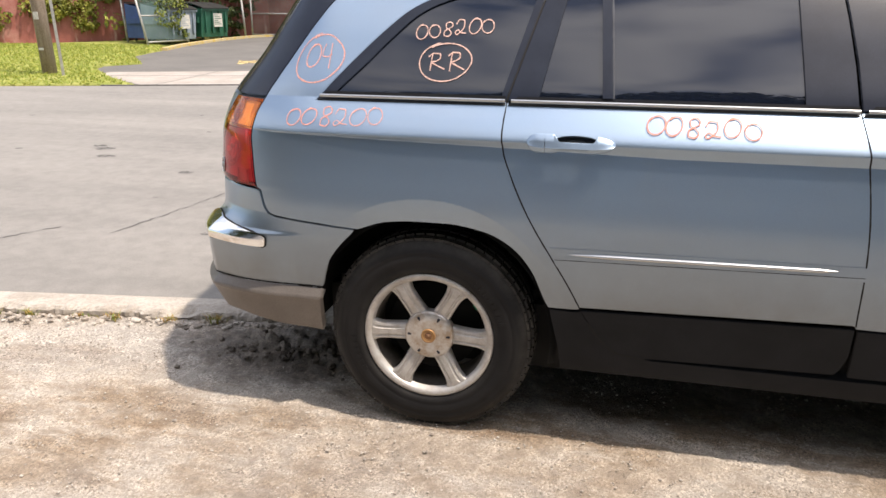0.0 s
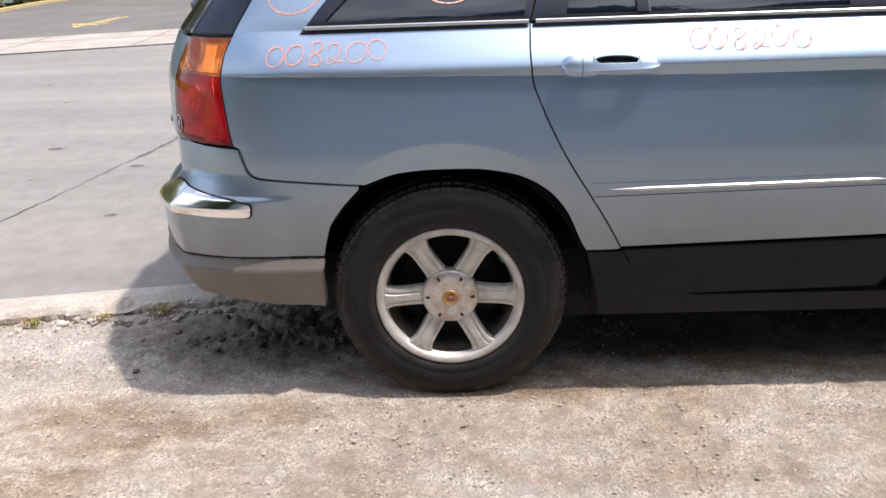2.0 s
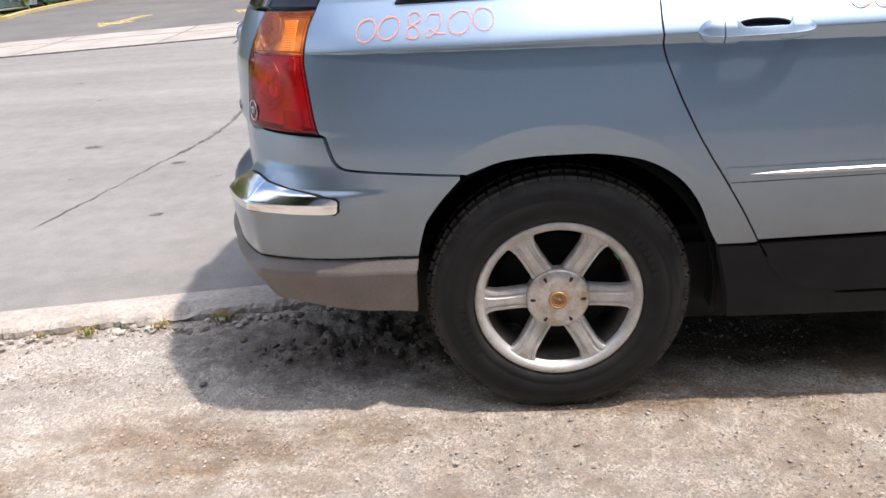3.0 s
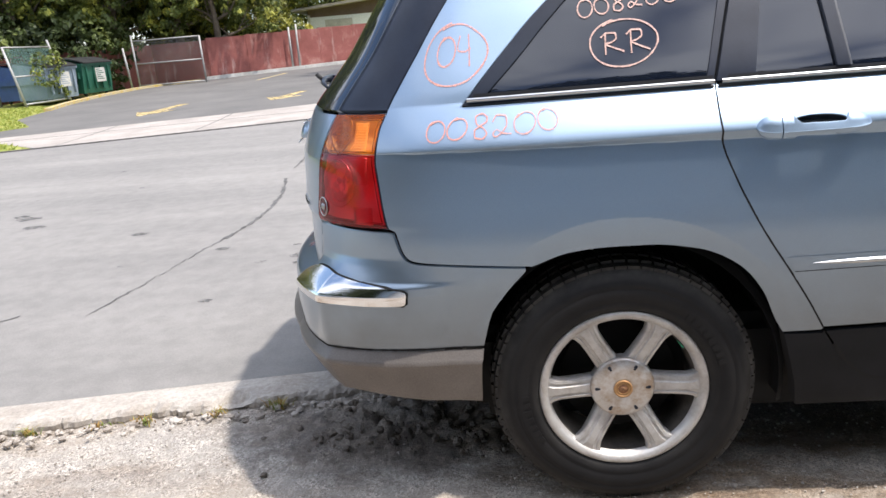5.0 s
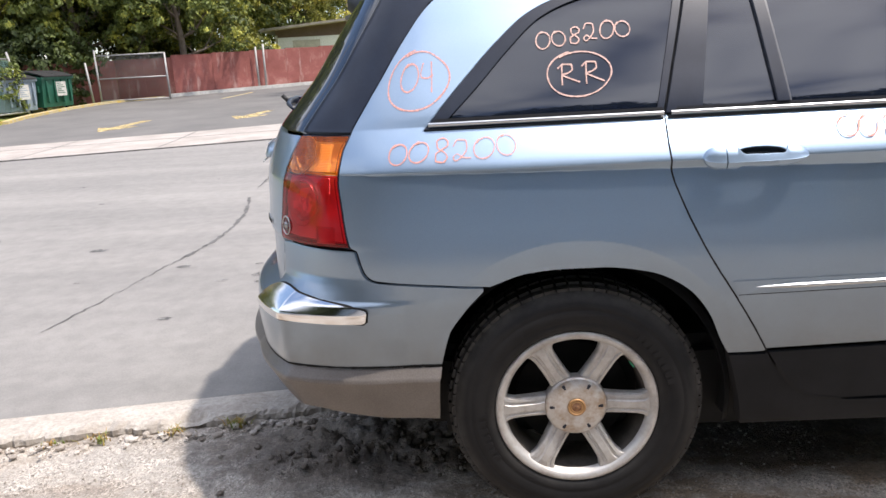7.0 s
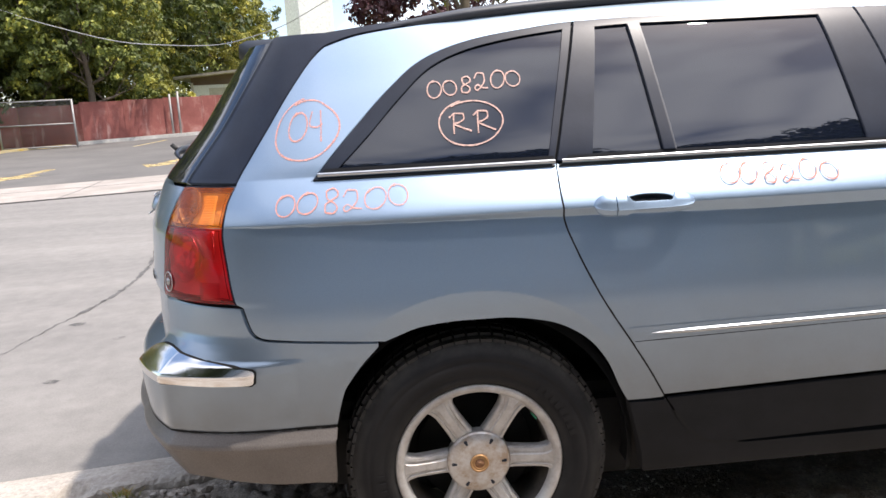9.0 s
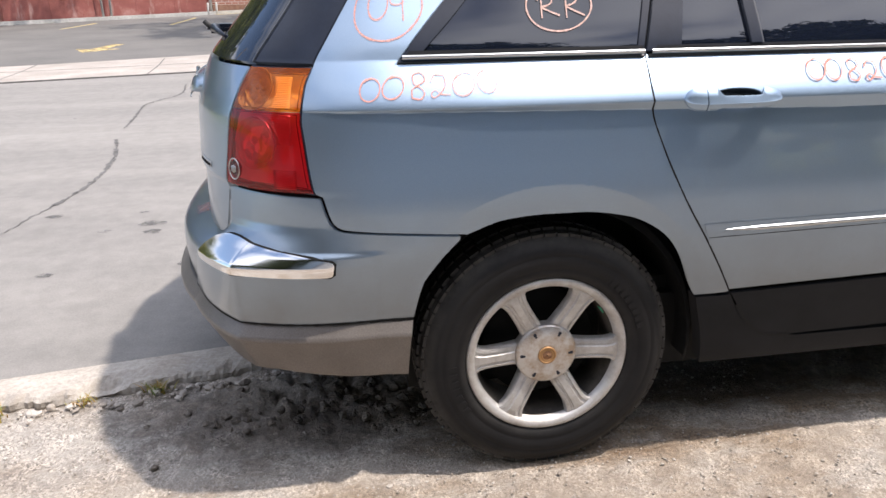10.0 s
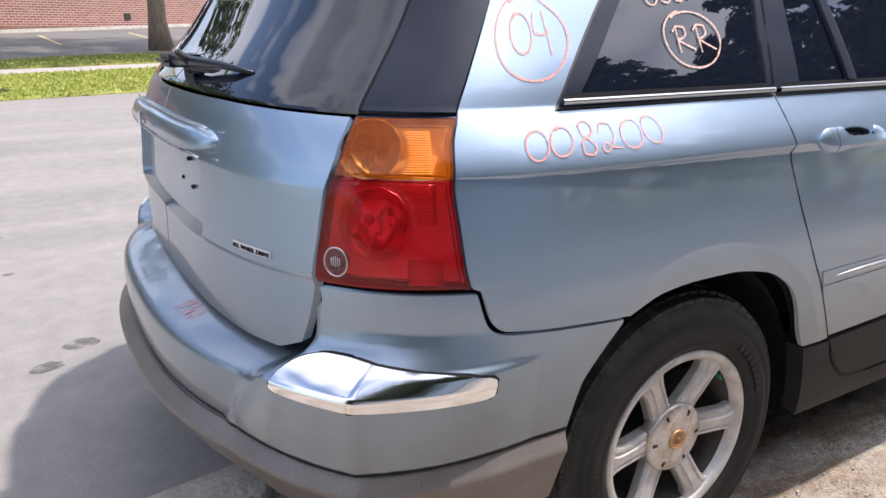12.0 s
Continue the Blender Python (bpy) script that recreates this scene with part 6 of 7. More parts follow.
# ---- walls, buildings ----
def wall_run(name, a, b, high, material, label, thick=0.12, panels=0, post=None, base=None):
    """An upright wall between two places on the land, made of panels."""
    a, b = Vector((*a, 0)), Vector((*b, 0))
    d = b - a
    top = thing(name, (a.x, a.y, 0), label, "wall", kind="structure", turn=math.degrees(math.atan2(d.y, d.x)))
    n = max(1, panels)
    for i in range(n):
        x0, x1 = d.length * i / n, d.length * (i + 1) / n
        z0 = min(land(*(a + d * (i / n)).xy), land(*(a + d * ((i + 1) / n)).xy)) if base is None else base
        zt = max(land(*(a + d * (i / n)).xy), land(*(a + d * ((i + 1) / n)).xy)) + high
        part("panel", box_bm(x0 + 0.001, x1 - 0.001, 0, thick, z0 - 0.05, zt, 0.008), material, top)
    return top


def red_paint():
    m = mat("faded_red_wall_paint", (0.28, 0.08, 0.065), 0.7)
    w = noise_node(m, 0.7, 6, 0.65)
    s = noise_node(m, 2.2, 5, 0.7, stretch=(1.5, 1.5, 0.25))
    f_ = noise_node(m, 18, 4, 0.7)
    col = ramp(m, w, [(0.35, (0.21, 0.06, 0.048)), (0.55, (0.30, 0.095, 0.078)), (0.70, (0.46, 0.23, 0.195))])
    col = mix(m, ramp(m, s, [(0.56, grey(0.0)), (0.70, grey(0.7))]), col, (0.52, 0.36, 0.32))
    col = mix(m, 0.3, col, ramp(m, f_, [(0.3, grey(0.6)), (0.7, grey(1.1))]), "MULTIPLY")
    return use(m, col, bump(m, f_, 0.2, 0.004))


M_RED = red_paint()
wall_run("wall_lot", (-12.2, wall_y(-12.2)), (-5.25, wall_y(-5.25)), 1.68, M_RED, "faded red painted board wall along the lot", panels=5)
wall_run("wall_bins", (-19.9, 24.4), (-14.9, 29.4), 1.62, M_RED, "dark red wall behind the bins", panels=4)
wall_run("wall_bins_end", (-14.9, 29.4), (-12.2, wall_y(-12.2) + 0.02), 1.62, M_RED, "dark red wall behind the wire gate", panels=2)
wall_run("wall_lawn", (-31.0, 13.8), (-19.9, 24.4), 1.60, M_RED, "red wall behind the lawn, partly overgrown", panels=7)


def bricks():
    m = mat("red_brick", (0.35, 0.16, 0.12), 0.85)
    nt = m.node_tree
    t = nt.nodes.new("ShaderNodeTexCoord")
    s = nt.nodes.new("ShaderNodeSeparateXYZ")
    c = nt.nodes.new("ShaderNodeCombineXYZ")
    nt.links.new(t.outputs["Object"], s.inputs[0])
    nt.links.new(s.outputs["X"], c.inputs["X"])
    nt.links.new(s.outputs["Z"], c.inputs["Y"])
    b = nt.nodes.new("ShaderNodeTexBrick")
    nt.links.new(c.outputs[0], b.inputs["Vector"])
    b.inputs["Scale"].default_value = 1.0
    b.inputs["Brick Width"].default_value = 0.32
    b.inputs["Row Height"].default_value = 0.105
    b.inputs["Mortar Size"].default_value = 0.013
    b.inputs["Color1"].default_value = (0.235, 0.085, 0.062, 1)
    b.inputs["Color2"].default_value = (0.33, 0.135, 0.10, 1)
    b.inputs["Mortar"].default_value = (0.50, 0.42, 0.37, 1)
    w = noise_node(m, 1.2, 5, 0.6)
    col = mix(m, 0.4, b.outputs["Color"], ramp(m, w, [(0.3, grey(0.75)), (0.7, grey(1.15))]), "MULTIPLY")
    return use(m, col, bump(m, b.outputs["Fac"], -0.6, 0.01))


M_BRICK = bricks()
M_FLAT = blotchy("grey_roof_felt", (0.22, 0.22, 0.22), (0.3, 0.3, 0.3), 1, 0.9, 20)
bx, by = -5.2, wall_y(-5.2) + 0.05
brick = thing("brick_building", (bx, by, 0), "long red brick building with pale mortar lines", "building", turn=math.degrees(math.atan(0.66)))
part("wall", box_bm(0, 44, 0, 0.5, 0.4, 3.55, 0.01), M_BRICK, brick)
part("wall_base", box_bm(-0.01, 44, -0.03, 0.0, 0.4, 1.15, 0.01), blotchy("damp_brick_base", (0.26, 0.13, 0.085), (0.33, 0.19, 0.13), 1.5, 0.9, 12, 0.4, 0.01), brick, "browner damp brick foot")
part("roof", box_bm(-0.03, 44.1, -0.10, 0.6, 3.55, 3.75, 0.03), M_FLAT, brick)
part("drain_pipe", tube_bm([(-0.12, -0.10, 0.7), (-0.12, -0.10, 3.5)], 0.06, 10), M_WHITEK, brick)
for px in (-0.45, -0.05):
    w = brick.matrix_world @ Vector((px, -0.45, 0))
    b = thing("bollard", (w.x, w.y, land(w.x, w.y)), "short leaning white pipe bollard", "bollard", group="bollards by the brick corner")
    part("pipe", tube_bm([(0, 0, -0.05), (0.03, 0, 0.55)], 0.045, 10), M_WHITEK, b)
part("wall_vent", box_bm(11.0, 11.35, -0.05, 0.0, 1.45, 1.75, 0.01), M_RUBBER, brick, "dark wall vent")

# unseen wall, added so that the car's flank reflects pale blue
M_REFLECTEDWALL = blotchy("reflected_wall_blue", (0.56, 0.68, 0.80), (0.62, 0.73, 0.84), 0.7, 0.8, 12, 0.15, 0.004)
wall_run("reflected_wall", (-34.0, -13.0), (5.5, -9.2), 3.3, M_REFLECTEDWALL, "unseen pale blue wall added for the car flank to reflect", 0.2, 6, base=-0.05)
# low shed behind the wall
shed = thing("shed", (-11.4, 44.0, 1.3), "low grey-blue shed with a wide pale eave", "shed", turn=3.0)
M_SHED = blotchy("blue_grey_siding", (0.86, 0.89, 0.93), (0.90, 0.92, 0.95), 1, 0.7, 15, 0.1, 0.003)
M_SHEDW = blotchy("brown_gable_boards", (0.13, 0.088, 0.08), (0.18, 0.125, 0.11), 1, 0.8, 15, 0.2, 0.003)
part("wall", box_bm(0, 5.2, 0, 7, -0.2, 2.05, 0.02), M_SHED, shed)
bm = bmesh.new()
for y in (0.0, 7.0):
    for x, z in ((-0.02, 2.05), (5.22, 2.05), (5.22, 2.875), (-0.02, 2.50)):
        bm.verts.new((x, y, z))
bm.verts.ensure_lookup_table()
v = list(bm.verts)
bm.faces.new(v[0:4])
bm.faces.new(v[4:8][::-1])
for i in range(4):
    bm.faces.new((v[i], v[4 + i], v[4 + (i + 1) % 4], v[(i + 1) % 4]))
bmesh.ops.recalc_face_normals(bm, faces=list(bm.faces))
part("gable", bm, M_SHEDW, shed, "brown gable boards")
part("roof", box_bm(-0.9, 6.1, -0.7, 7.6, 0, 0.16, 0.02, None, Matrix.Translation((0, 0, 2.48)) @ Matrix.Rotation(-0.075, 4, "Y")), M_APRON, shed, "pale sloping roof slab")
part("garage_door", box_bm(1.0, 2.7, -0.04, 0.02, 0.0, 1.85, 0.01), M_WHITEK, shed, "white door")
part("corner_post", box_bm(-0.05, 0.10, -0.06, 0.05, -0.2, 2.2, 0.01), M_WHITEK, shed)

# far buildings
M_PINK = blotchy("pink_stucco", (0.85, 0.58, 0.54), (0.78, 0.53, 0.50), 0.4, 0.85, 4, 0.1, 0.01)
M_WHITEB = blotchy("white_stucco", (0.88, 0.88, 0.87), (0.80, 0.80, 0.79), 0.4, 0.85, 4, 0.1, 0.01)
fb = thing("pink_building", (-8.4, 60, 0), "flat-roofed pink stucco building far off", "building", turn=25)
part("wall", box_bm(0, 4.9, 0, 3, 0.5, 7.4, 0.05), M_PINK, fb)
part("roof", box_bm(-0.05, 4.95, -0.05, 3.05, 7.4, 7.55, 0.03), M_WHITEB, fb)
fb2 = thing("white_building", (-7.3, 72, 0), "tall plain white building far off", "building", turn=25)
part("wall", box_bm(0, 3.6, 0, 4, 0.5, 13.2, 0.05), M_WHITEB, fb2)
part("roof", box_bm(-0.15, 3.75, -0.15, 4.15, 13.2, 13.5, 0.03), M_WHITEB, fb2)

# ---- chain-link fence pieces ----
M_GALV = blotchy("dull_galvanised_steel", (0.46, 0.45, 0.43), (0.34, 0.33, 0.32), 6, 0.5, 60, 0.1, 0.001)
bsdf(M_GALV).inputs["Metallic"].default_value = 0.35
M_MESH = mat("wire_mesh", (0.16, 0.16, 0.155), 0.5, 0.3)
M_GREENSLAT = mat("weathered_wire_mesh", (0.13, 0.23, 0.20), 0.6, 0.1)


def wire_gate(name, a, b, high, label, mesh_mat, bars=1, lean=0.0, cover=None):
    """A tube-framed chain-link leaf between two places."""
    a, b = Vector((*a, 0)), Vector((*b, 0))
    d = b - a
    L = d.length
    z0 = (land(*a.xy) + land(*b.xy)) / 2 + 0.06
    top = thing(name, (a.x, a.y, z0), label, "gate", turn=math.degrees(math.atan2(d.y, d.x)))
    for x in (0.0, L):
        part("post", tube_bm([(x + lean, 0, -0.2), (x, 0, high + (0.22 if x == 0 else 0.0))], 0.038, 10), M_GALV, top)
    for z in [0.06, high - 0.02] + [high * (k + 1) / (bars + 1) for k in range(bars)]:
        part("rail", tube_bm([(0, 0, z), (L, 0, z)], 0.028, 8), M_GALV, top)
    step = 0.085
    wires = bmesh.new()
    k = -high
    while k < L:
        for s in (0, 1):
            x0, x1, zz0, zz1 = k, k + high, 0.06, high - 0.02
            if x0 < 0:
                zz0 += -x0 * (zz1 - 0.06) / high
                x0 = 0
            if x1 > L:
                zz1 -= (x1 - L) * (zz1 - 0.06) / high
                x1 = L
            p, q = ((x0, 0, zz0), (x1, 0, zz1)) if not s else ((L - x0, 0, zz0), (L - x1, 0, zz1))
            if x1 > x0 + 0.02:
                tube_bm([p, q], 0.0045, 3, wires)
        k += step
    w = part("wire_mesh", wires, mesh_mat, top, "diamond wire mesh")
    w["kind"] = "stuff"
    return top


wire_gate("wire_gate", (-14.45, 26.85), (-11.75, 27.0), 1.80, "chain-link gate leaf with a mid rail, standing open", M_MESH)
green_gate = wire_gate("wire_gate_green", (-15.6, 23.75), (-15.6, 21.15), 1.95, "leaning chain-link gate grown through with vines", M_GREENSLAT)
green_gate.matrix_world = green_gate.matrix_world @ Matrix.Rotation(radians(11), 4, "X")
for x, y, h, ln in ((-14.75, 26.8, 1.62, -0.10), (-18.6, 24.2, 1.75, -0.12), (-9.12, wall_y(-9.12) - 0.25, 1.85, 0.0), (-8.85, wall_y(-8.85) - 0.25, 1.95, 0.03)):
    p = thing("steel_post", (x, y, land(x, y)), "bare galvanised steel fence post", "post", group="bare fence posts")
    part("post", tube_bm([(0, 0, -0.1), (ln, 0, h)], 0.045, 10), M_GALV, p)


# ---- bins ----
def dumpster(name, x, y, turn, wide, deep, high, body, label, with_notice=True):
    top = thing(name, (x, y, land(x, y) + 0.06), label, "dumpster", turn=turn)
    bm = bmesh.new()
    pts = [(0.0, 0.10), (wide, 0.10), (wide, high), (0, high)]
    front = [bm.verts.new((px, 0.12 if pz < 0.3 else 0.0, pz)) for px, pz in pts]
    back = [bm.verts.new((px, deep, pz + (0.22 if pz > 0.3 else 0))) for px, pz in pts]
    bm.faces.new(front)
    bm.faces.new(back[::-1])
    for i in range(4):
        bm.faces.new((front[i], back[i], back[(i + 1) % 4], front[(i + 1) % 4]))
    bmesh.ops.recalc_face_normals(bm, faces=list(bm.faces))
    part("body", bm, body, top)
    for k in range(4):
        part("rib", box_bm(wide * (k + 0.5) / 4 - 0.03, wide * (k + 0.5) / 4 + 0.03, -0.035, 0.06, 0.25, high - 0.08, 0.01), body, top)
    part("rim", box_bm(-0.04, wide + 0.04, -0.05, 0.04, high - 0.06, high + 0.02, 0.01), body, top)
    for k in range(2):
        lid = bmesh.new()
        rows = []
        for t in np.linspace(0, 1, 7):
            yy, zz = -0.10 + (deep + 0.12) * t, high + 0.02 + 0.22 * t + 0.09 * math.sin(math.pi * t)
            rows.append([lid.verts.new((wide * (k + e) / 2 + (0.01 if e == 0 else -0.01), yy, zz + o)) for o in (0, 0.035) for e in (0, 1)])
        for p, q in zip(rows, rows[1:]):
            for i, j in ((0, 1), (3, 2), (2, 0), (1, 3)):
                lid.faces.new((p[i], p[j], q[j], q[i]))
        lid.faces.new((rows[0][0], rows[0][1], rows[0][3], rows[0][2]))
        lid.faces.new((rows[-1][0], rows[-1][1], rows[-1][3], rows[-1][2]))
        bmesh.ops.recalc_face_normals(lid, faces=list(lid.faces))
        part("lid", lid, M_RUBBER, top, "black plastic lid")
    for sx in (-0.05, wide + 0.05):
        part("fork_pocket", box_bm(sx - 0.05, sx + 0.05, 0.15, deep - 0.1, high * 0.55, high * 0.75, 0.01), body, top)
    for sx in (0.2, wide - 0.2):
        for sy in (0.25, deep - 0.2):
            part("caster", tube_bm([(sx - 0.03, sy, 0.04), (sx + 0.03, sy, 0.04)], 0.06, 12), M_RUBBER, top)
    if with_notice:
        lab = part("notice", box_bm(wide * 0.40, wide * 0.72, -0.045, -0.036, high * 0.42, high * 0.86), M_WHITEK, top, "white printed notice")
        for k in range(6):
            part("print_bar", box_bm(wide * 0.43, wide * (0.56 + 0.12 * ((k * 7) % 3) / 2), -0.049, -0.045, high * (0.80 - 0.06 * k), high * (0.825 - 0.06 * k)), body, lab)
    return top


M_BINGREEN = blotchy("dark_green_bin_paint", (0.015, 0.10, 0.065), (0.025, 0.13, 0.085), 3, 0.5, 40, 0.1, 0.002)
M_BINBLUE = blotchy("faded_blue_bin_paint", (0.22, 0.28, 0.36), (0.30, 0.35, 0.42), 3, 0.6, 40, 0.1, 0.002)
M_BINDEEP = blotchy("deep_blue_bin_paint", (0.03, 0.07, 0.20), (0.04, 0.09, 0.25), 3, 0.5, 40, 0.1, 0.002)
dumpster("dumpster", -15.25, 24.30, 76, 1.45, 1.5, 1.15, M_BINGREEN, "dark green steel dumpster with black lids and a white notice")
dumpster("dumpster", -15.72, 22.75, 76, 1.40, 1.4, 1.15, M_BINBLUE, "faded blue-grey steel dumpster with black lids and notice")
dumpster("dumpster", -16.9, 23.2, 76, 1.3, 1.2, 1.15, M_BINDEEP, "deep blue steel dumpster behind the wire gate", False)

# ---- pole and sign ----
M_POLE = blotchy("weathered_pole_wood", (0.24, 0.18, 0.14), (0.33, 0.27, 0.22), 4, 0.9, 30, 0.5, 0.01, stretch=(6, 6, 0.4))
pole = thing("utility_pole", (-11.85, 12.0, 0.08), "weathered brown wooden utility pole on the lawn", "utility pole")
part("shaft", tube_bm([(0, 0, -0.2), (-0.03, -0.02, 2.0), (-0.20, -0.16, 4.2), (-0.45, -0.3, 9.5)], 0.13, 16, None, False, [0.155, 0.145, 0.135, 0.11]), M_POLE, pole)
for z, h in ((1.20, 0.16), (0.55, 0.05), (1.72, 0.06)):
    part("tag", box_bm(-0.06, 0.06, -0.165, -0.150, z, z + h, 0.002), M_WHITEK, pole, "small pale tag")
sign = thing("speed_sign", (-11.22, 11.66, 0.08), "white speed limit sign reading 30 on a steel post", "traffic sign", turn=36)
part("post", box_bm(-0.03, 0.03, -0.012, 0.02, -0.1, 2.45, 0.006, None, Matrix.Rotation(-0.02, 4, "Y")), M_GALV, sign)
M_SIGNW = blotchy("white_sign_sheet", (0.72, 0.72, 0.71), (0.66, 0.66, 0.65), 4, 0.45, 60, 0.02, 0.001)
M_SIGNB = mat("black_sign_print", (0.05, 0.05, 0.055), 0.5)
plate = part("plate", box_bm(-0.35, 0.14, -0.024, -0.018, 1.74, 2.46, 0.012), M_SIGNW, sign)


def lettering(text, size, x, z, y, parent, material, name):
    c = bpy.data.curves.new(name, "FONT")
    c.body, c.size, c.extrude, c.align_x = text, size, 0.0012, "CENTER"
    o = new(name, c)
    bpy.context.view_layer.update()
    me = bpy.data.meshes.new_from_object(o.evaluated_get(bpy.context.evaluated_depsgraph_get()))
    bpy.data.objects.remove(o)
    me.transform(pose(x, y, z, 90, 0, 0))
    me.materials.append(material)
    t = new(name, me)
    t.parent = parent
    return tagged(t, "black sign lettering")


for text, size, z in (("TOWN", 0.12, 2.33), ("SPEED", 0.12, 2.20), ("LIMIT", 0.12, 2.07), ("30", 0.33, 1.80)):
    lettering(text, size, -0.105, z, -0.0265, plate, M_SIGNB, "sign_words")
bm = bmesh.new()
for x0, x1, z0, z1 in ((-0.335, 0.125, 2.44, 2.447), (-0.335, 0.125, 1.753, 1.76), (-0.335, -0.328, 1.753, 2.447), (0.118, 0.125, 1.753, 2.447)):
    box_bm(x0, x1, -0.0262, -0.024, z0, z1, 0, bm)
part("border", bm, M_SIGNB, plate)

# overhead wires
M_WIRE = mat("cable_sheath", (0.42, 0.42, 0.42), 0.6)
for pts in ([(-26, 27, 13.2), (-21, 27, 9.4), (-16, 27, 6.65), (-12.2, 27, 5.05), (-9, 27, 4.22), (-6.4, 27, 4.05), (-4.2, 27, 4.46), (-1.5, 27, 5.7), (4, 27, 9.5)],):
    ln = [Vector(p) for p in pts]
    w = thing("overhead_wire", (0, 0, 0), "sagging pale overhead cable before the trees", "cable")
    px = [smooth_curve([(i, p[k]) for i, p in enumerate(pts)]) for k in range(3)]
    part("cable", tube_bm([tuple(float(f_(s)) for f_ in px) for s in np.linspace(0, len(pts) - 1, 60)], 0.017, 6), M_WIRE, w)


# ---- trees ----
M_BARK = blotchy("grey_brown_bark", (0.15, 0.115, 0.085), (0.23, 0.185, 0.145), 5, 0.95, 25, 0.9, 0.02, stretch=(3, 3, 0.6))
M_DEADWOOD = blotchy("bleached_bare_wood", (0.34, 0.30, 0.26), (0.46, 0.42, 0.37), 5, 0.9, 25, 0.5, 0.01, stretch=(3, 3, 0.6))
# last value weighs the lit and dark clumps painted into the leaves
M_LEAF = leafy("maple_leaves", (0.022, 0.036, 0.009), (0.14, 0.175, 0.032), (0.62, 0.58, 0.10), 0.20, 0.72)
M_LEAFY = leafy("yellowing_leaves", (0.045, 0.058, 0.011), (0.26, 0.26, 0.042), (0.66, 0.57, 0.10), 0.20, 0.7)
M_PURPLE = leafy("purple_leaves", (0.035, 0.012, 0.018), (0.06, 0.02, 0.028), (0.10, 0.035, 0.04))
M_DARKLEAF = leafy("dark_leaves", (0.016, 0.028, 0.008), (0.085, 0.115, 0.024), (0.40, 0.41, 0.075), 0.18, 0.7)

M_DEEP = leafy("deep_green_leaves", (0.025, 0.04, 0.012), (0.04, 0.06, 0.018), (0.06, 0.085, 0.025), 0.15)


def leaves_mesh(name, seed, blobs, clumps, per, leaf, spread_, material):
    """Rounded sprays of leaves, facing outward, over the outside of several overlapping lobes."""
    r = np.random.RandomState(seed)
    cs, out = [], []
    for c, rad in blobs:
        d = r.normal(0, 1, (clumps, 3))
        d /= np.linalg.norm(d, axis=1, keepdims=True)
        rr = 0.55 + 0.55 * r.rand(clumps, 1) ** 0.5
        cs.append(np.array(c) + d * rr * np.array(rad))
        out.append(d)
    c, out = np.concatenate(cs), np.concatenate(out)
    size = spread_ * 1.75 * r.uniform(0.55, 1.35, (len(c), 1))
    c, out, size = (np.repeat(k, per, 0) for k in (c, out, size))
    n = len(c)
    d = r.normal(0, 1, (n, 3)) + out * 0.55 + (0, 0, 0.35)
    d /= np.linalg.norm(d, axis=1, keepdims=True)
    p = c + d * size * r.uniform(0.62, 1.12, (n, 1)) * (1, 1, 0.62)
    face = d + r.normal(0, 0.42, (n, 3)) + (0, 0, 0.25)
    face /= np.linalg.norm(face, axis=1, keepdims=True)
    a = np.cross(face, r.normal(0, 1, (n, 3)))
    a /= np.linalg.norm(a, axis=1, keepdims=True)
    a[:, 2] -= 0.35
    b = np.cross(a, face)
    s = leaf * r.uniform(0.55, 1.35, (n, 1))
    nn = face * s * 0.14
    v = np.stack([p - a * s * 0.5, p + b * s * 0.40 + nn, p + a * s * 0.62, p - b * s * 0.40 + nn], 1).reshape(-1, 3)
    f_ = np.arange(4 * n).reshape(-1, 4)
    me = bpy.data.meshes.new(name)
    me.from_pydata(v.tolist(), [], f_.tolist())
    me.materials.append(material)
    return me


def wood_bm(seed, high, r0, limbs, reach, twigs=2, bend_=0.25):
    """A tapered trunk with limbs and twigs."""
    r = random.Random(seed)
    bm = bmesh.new()
    pts, rad = [], []
    x = y = 0.0
    n = 7
    for i in range(n + 1):
        t = i / n
        pts.append((x, y, high * t))
        rad.append(r0 * ((1.35 if i == 0 else 1.0) - 0.72 * t))
        x += r.uniform(-1, 1) * bend_ * high / n * 0.5
        y += r.uniform(-1, 1) * bend_ * high / n * 0.5
    tube_bm(pts, r0, 10, bm, taper=rad)

    def branch(start, direction, length, radius, depth):
        d = direction.normalized()
        line, rr = [start], [radius]
        p = start.copy()
        for k in range(5):
            d = (d + Vector((r.uniform(-1, 1), r.uniform(-1, 1), r.uniform(-0.6, 0.9))) * 0.28).normalized()
            p = p + d * length / 5
            line.append(p.copy())
            rr.append(max(0.008, radius * (1 - 0.17 * (k + 1))))
        tube_bm(line, radius, 6, bm, taper=rr)
        if depth:
            for _ in range(3):
                k = r.randint(1, 4)
                side = Vector((r.uniform(-1, 1), r.uniform(-1, 1), r.uniform(-0.2, 0.8)))
                branch(line[k], d * 0.5 + side, length * r.uniform(0.4, 0.7), rr[k] * 0.6, depth - 1)

    for k in range(limbs):
        t = 0.35 + 0.6 * k / limbs
        i = min(n, int(t * n))
        a = k * 2.4 + r.uniform(-0.4, 0.4)
        branch(Vector(pts[i]), Vector((math.cos(a), math.sin(a), r.uniform(0.35, 0.9))), reach * r.uniform(0.7, 1.1) * (1.15 - 0.4 * t), rad[i] * 0.55, twigs)
    return bm


def mesh_of(bm, name, material):
    me = bpy.data.meshes.new(name)
    bm.to_mesh(me)
    bm.free()
    me.materials.append(material)
    return me


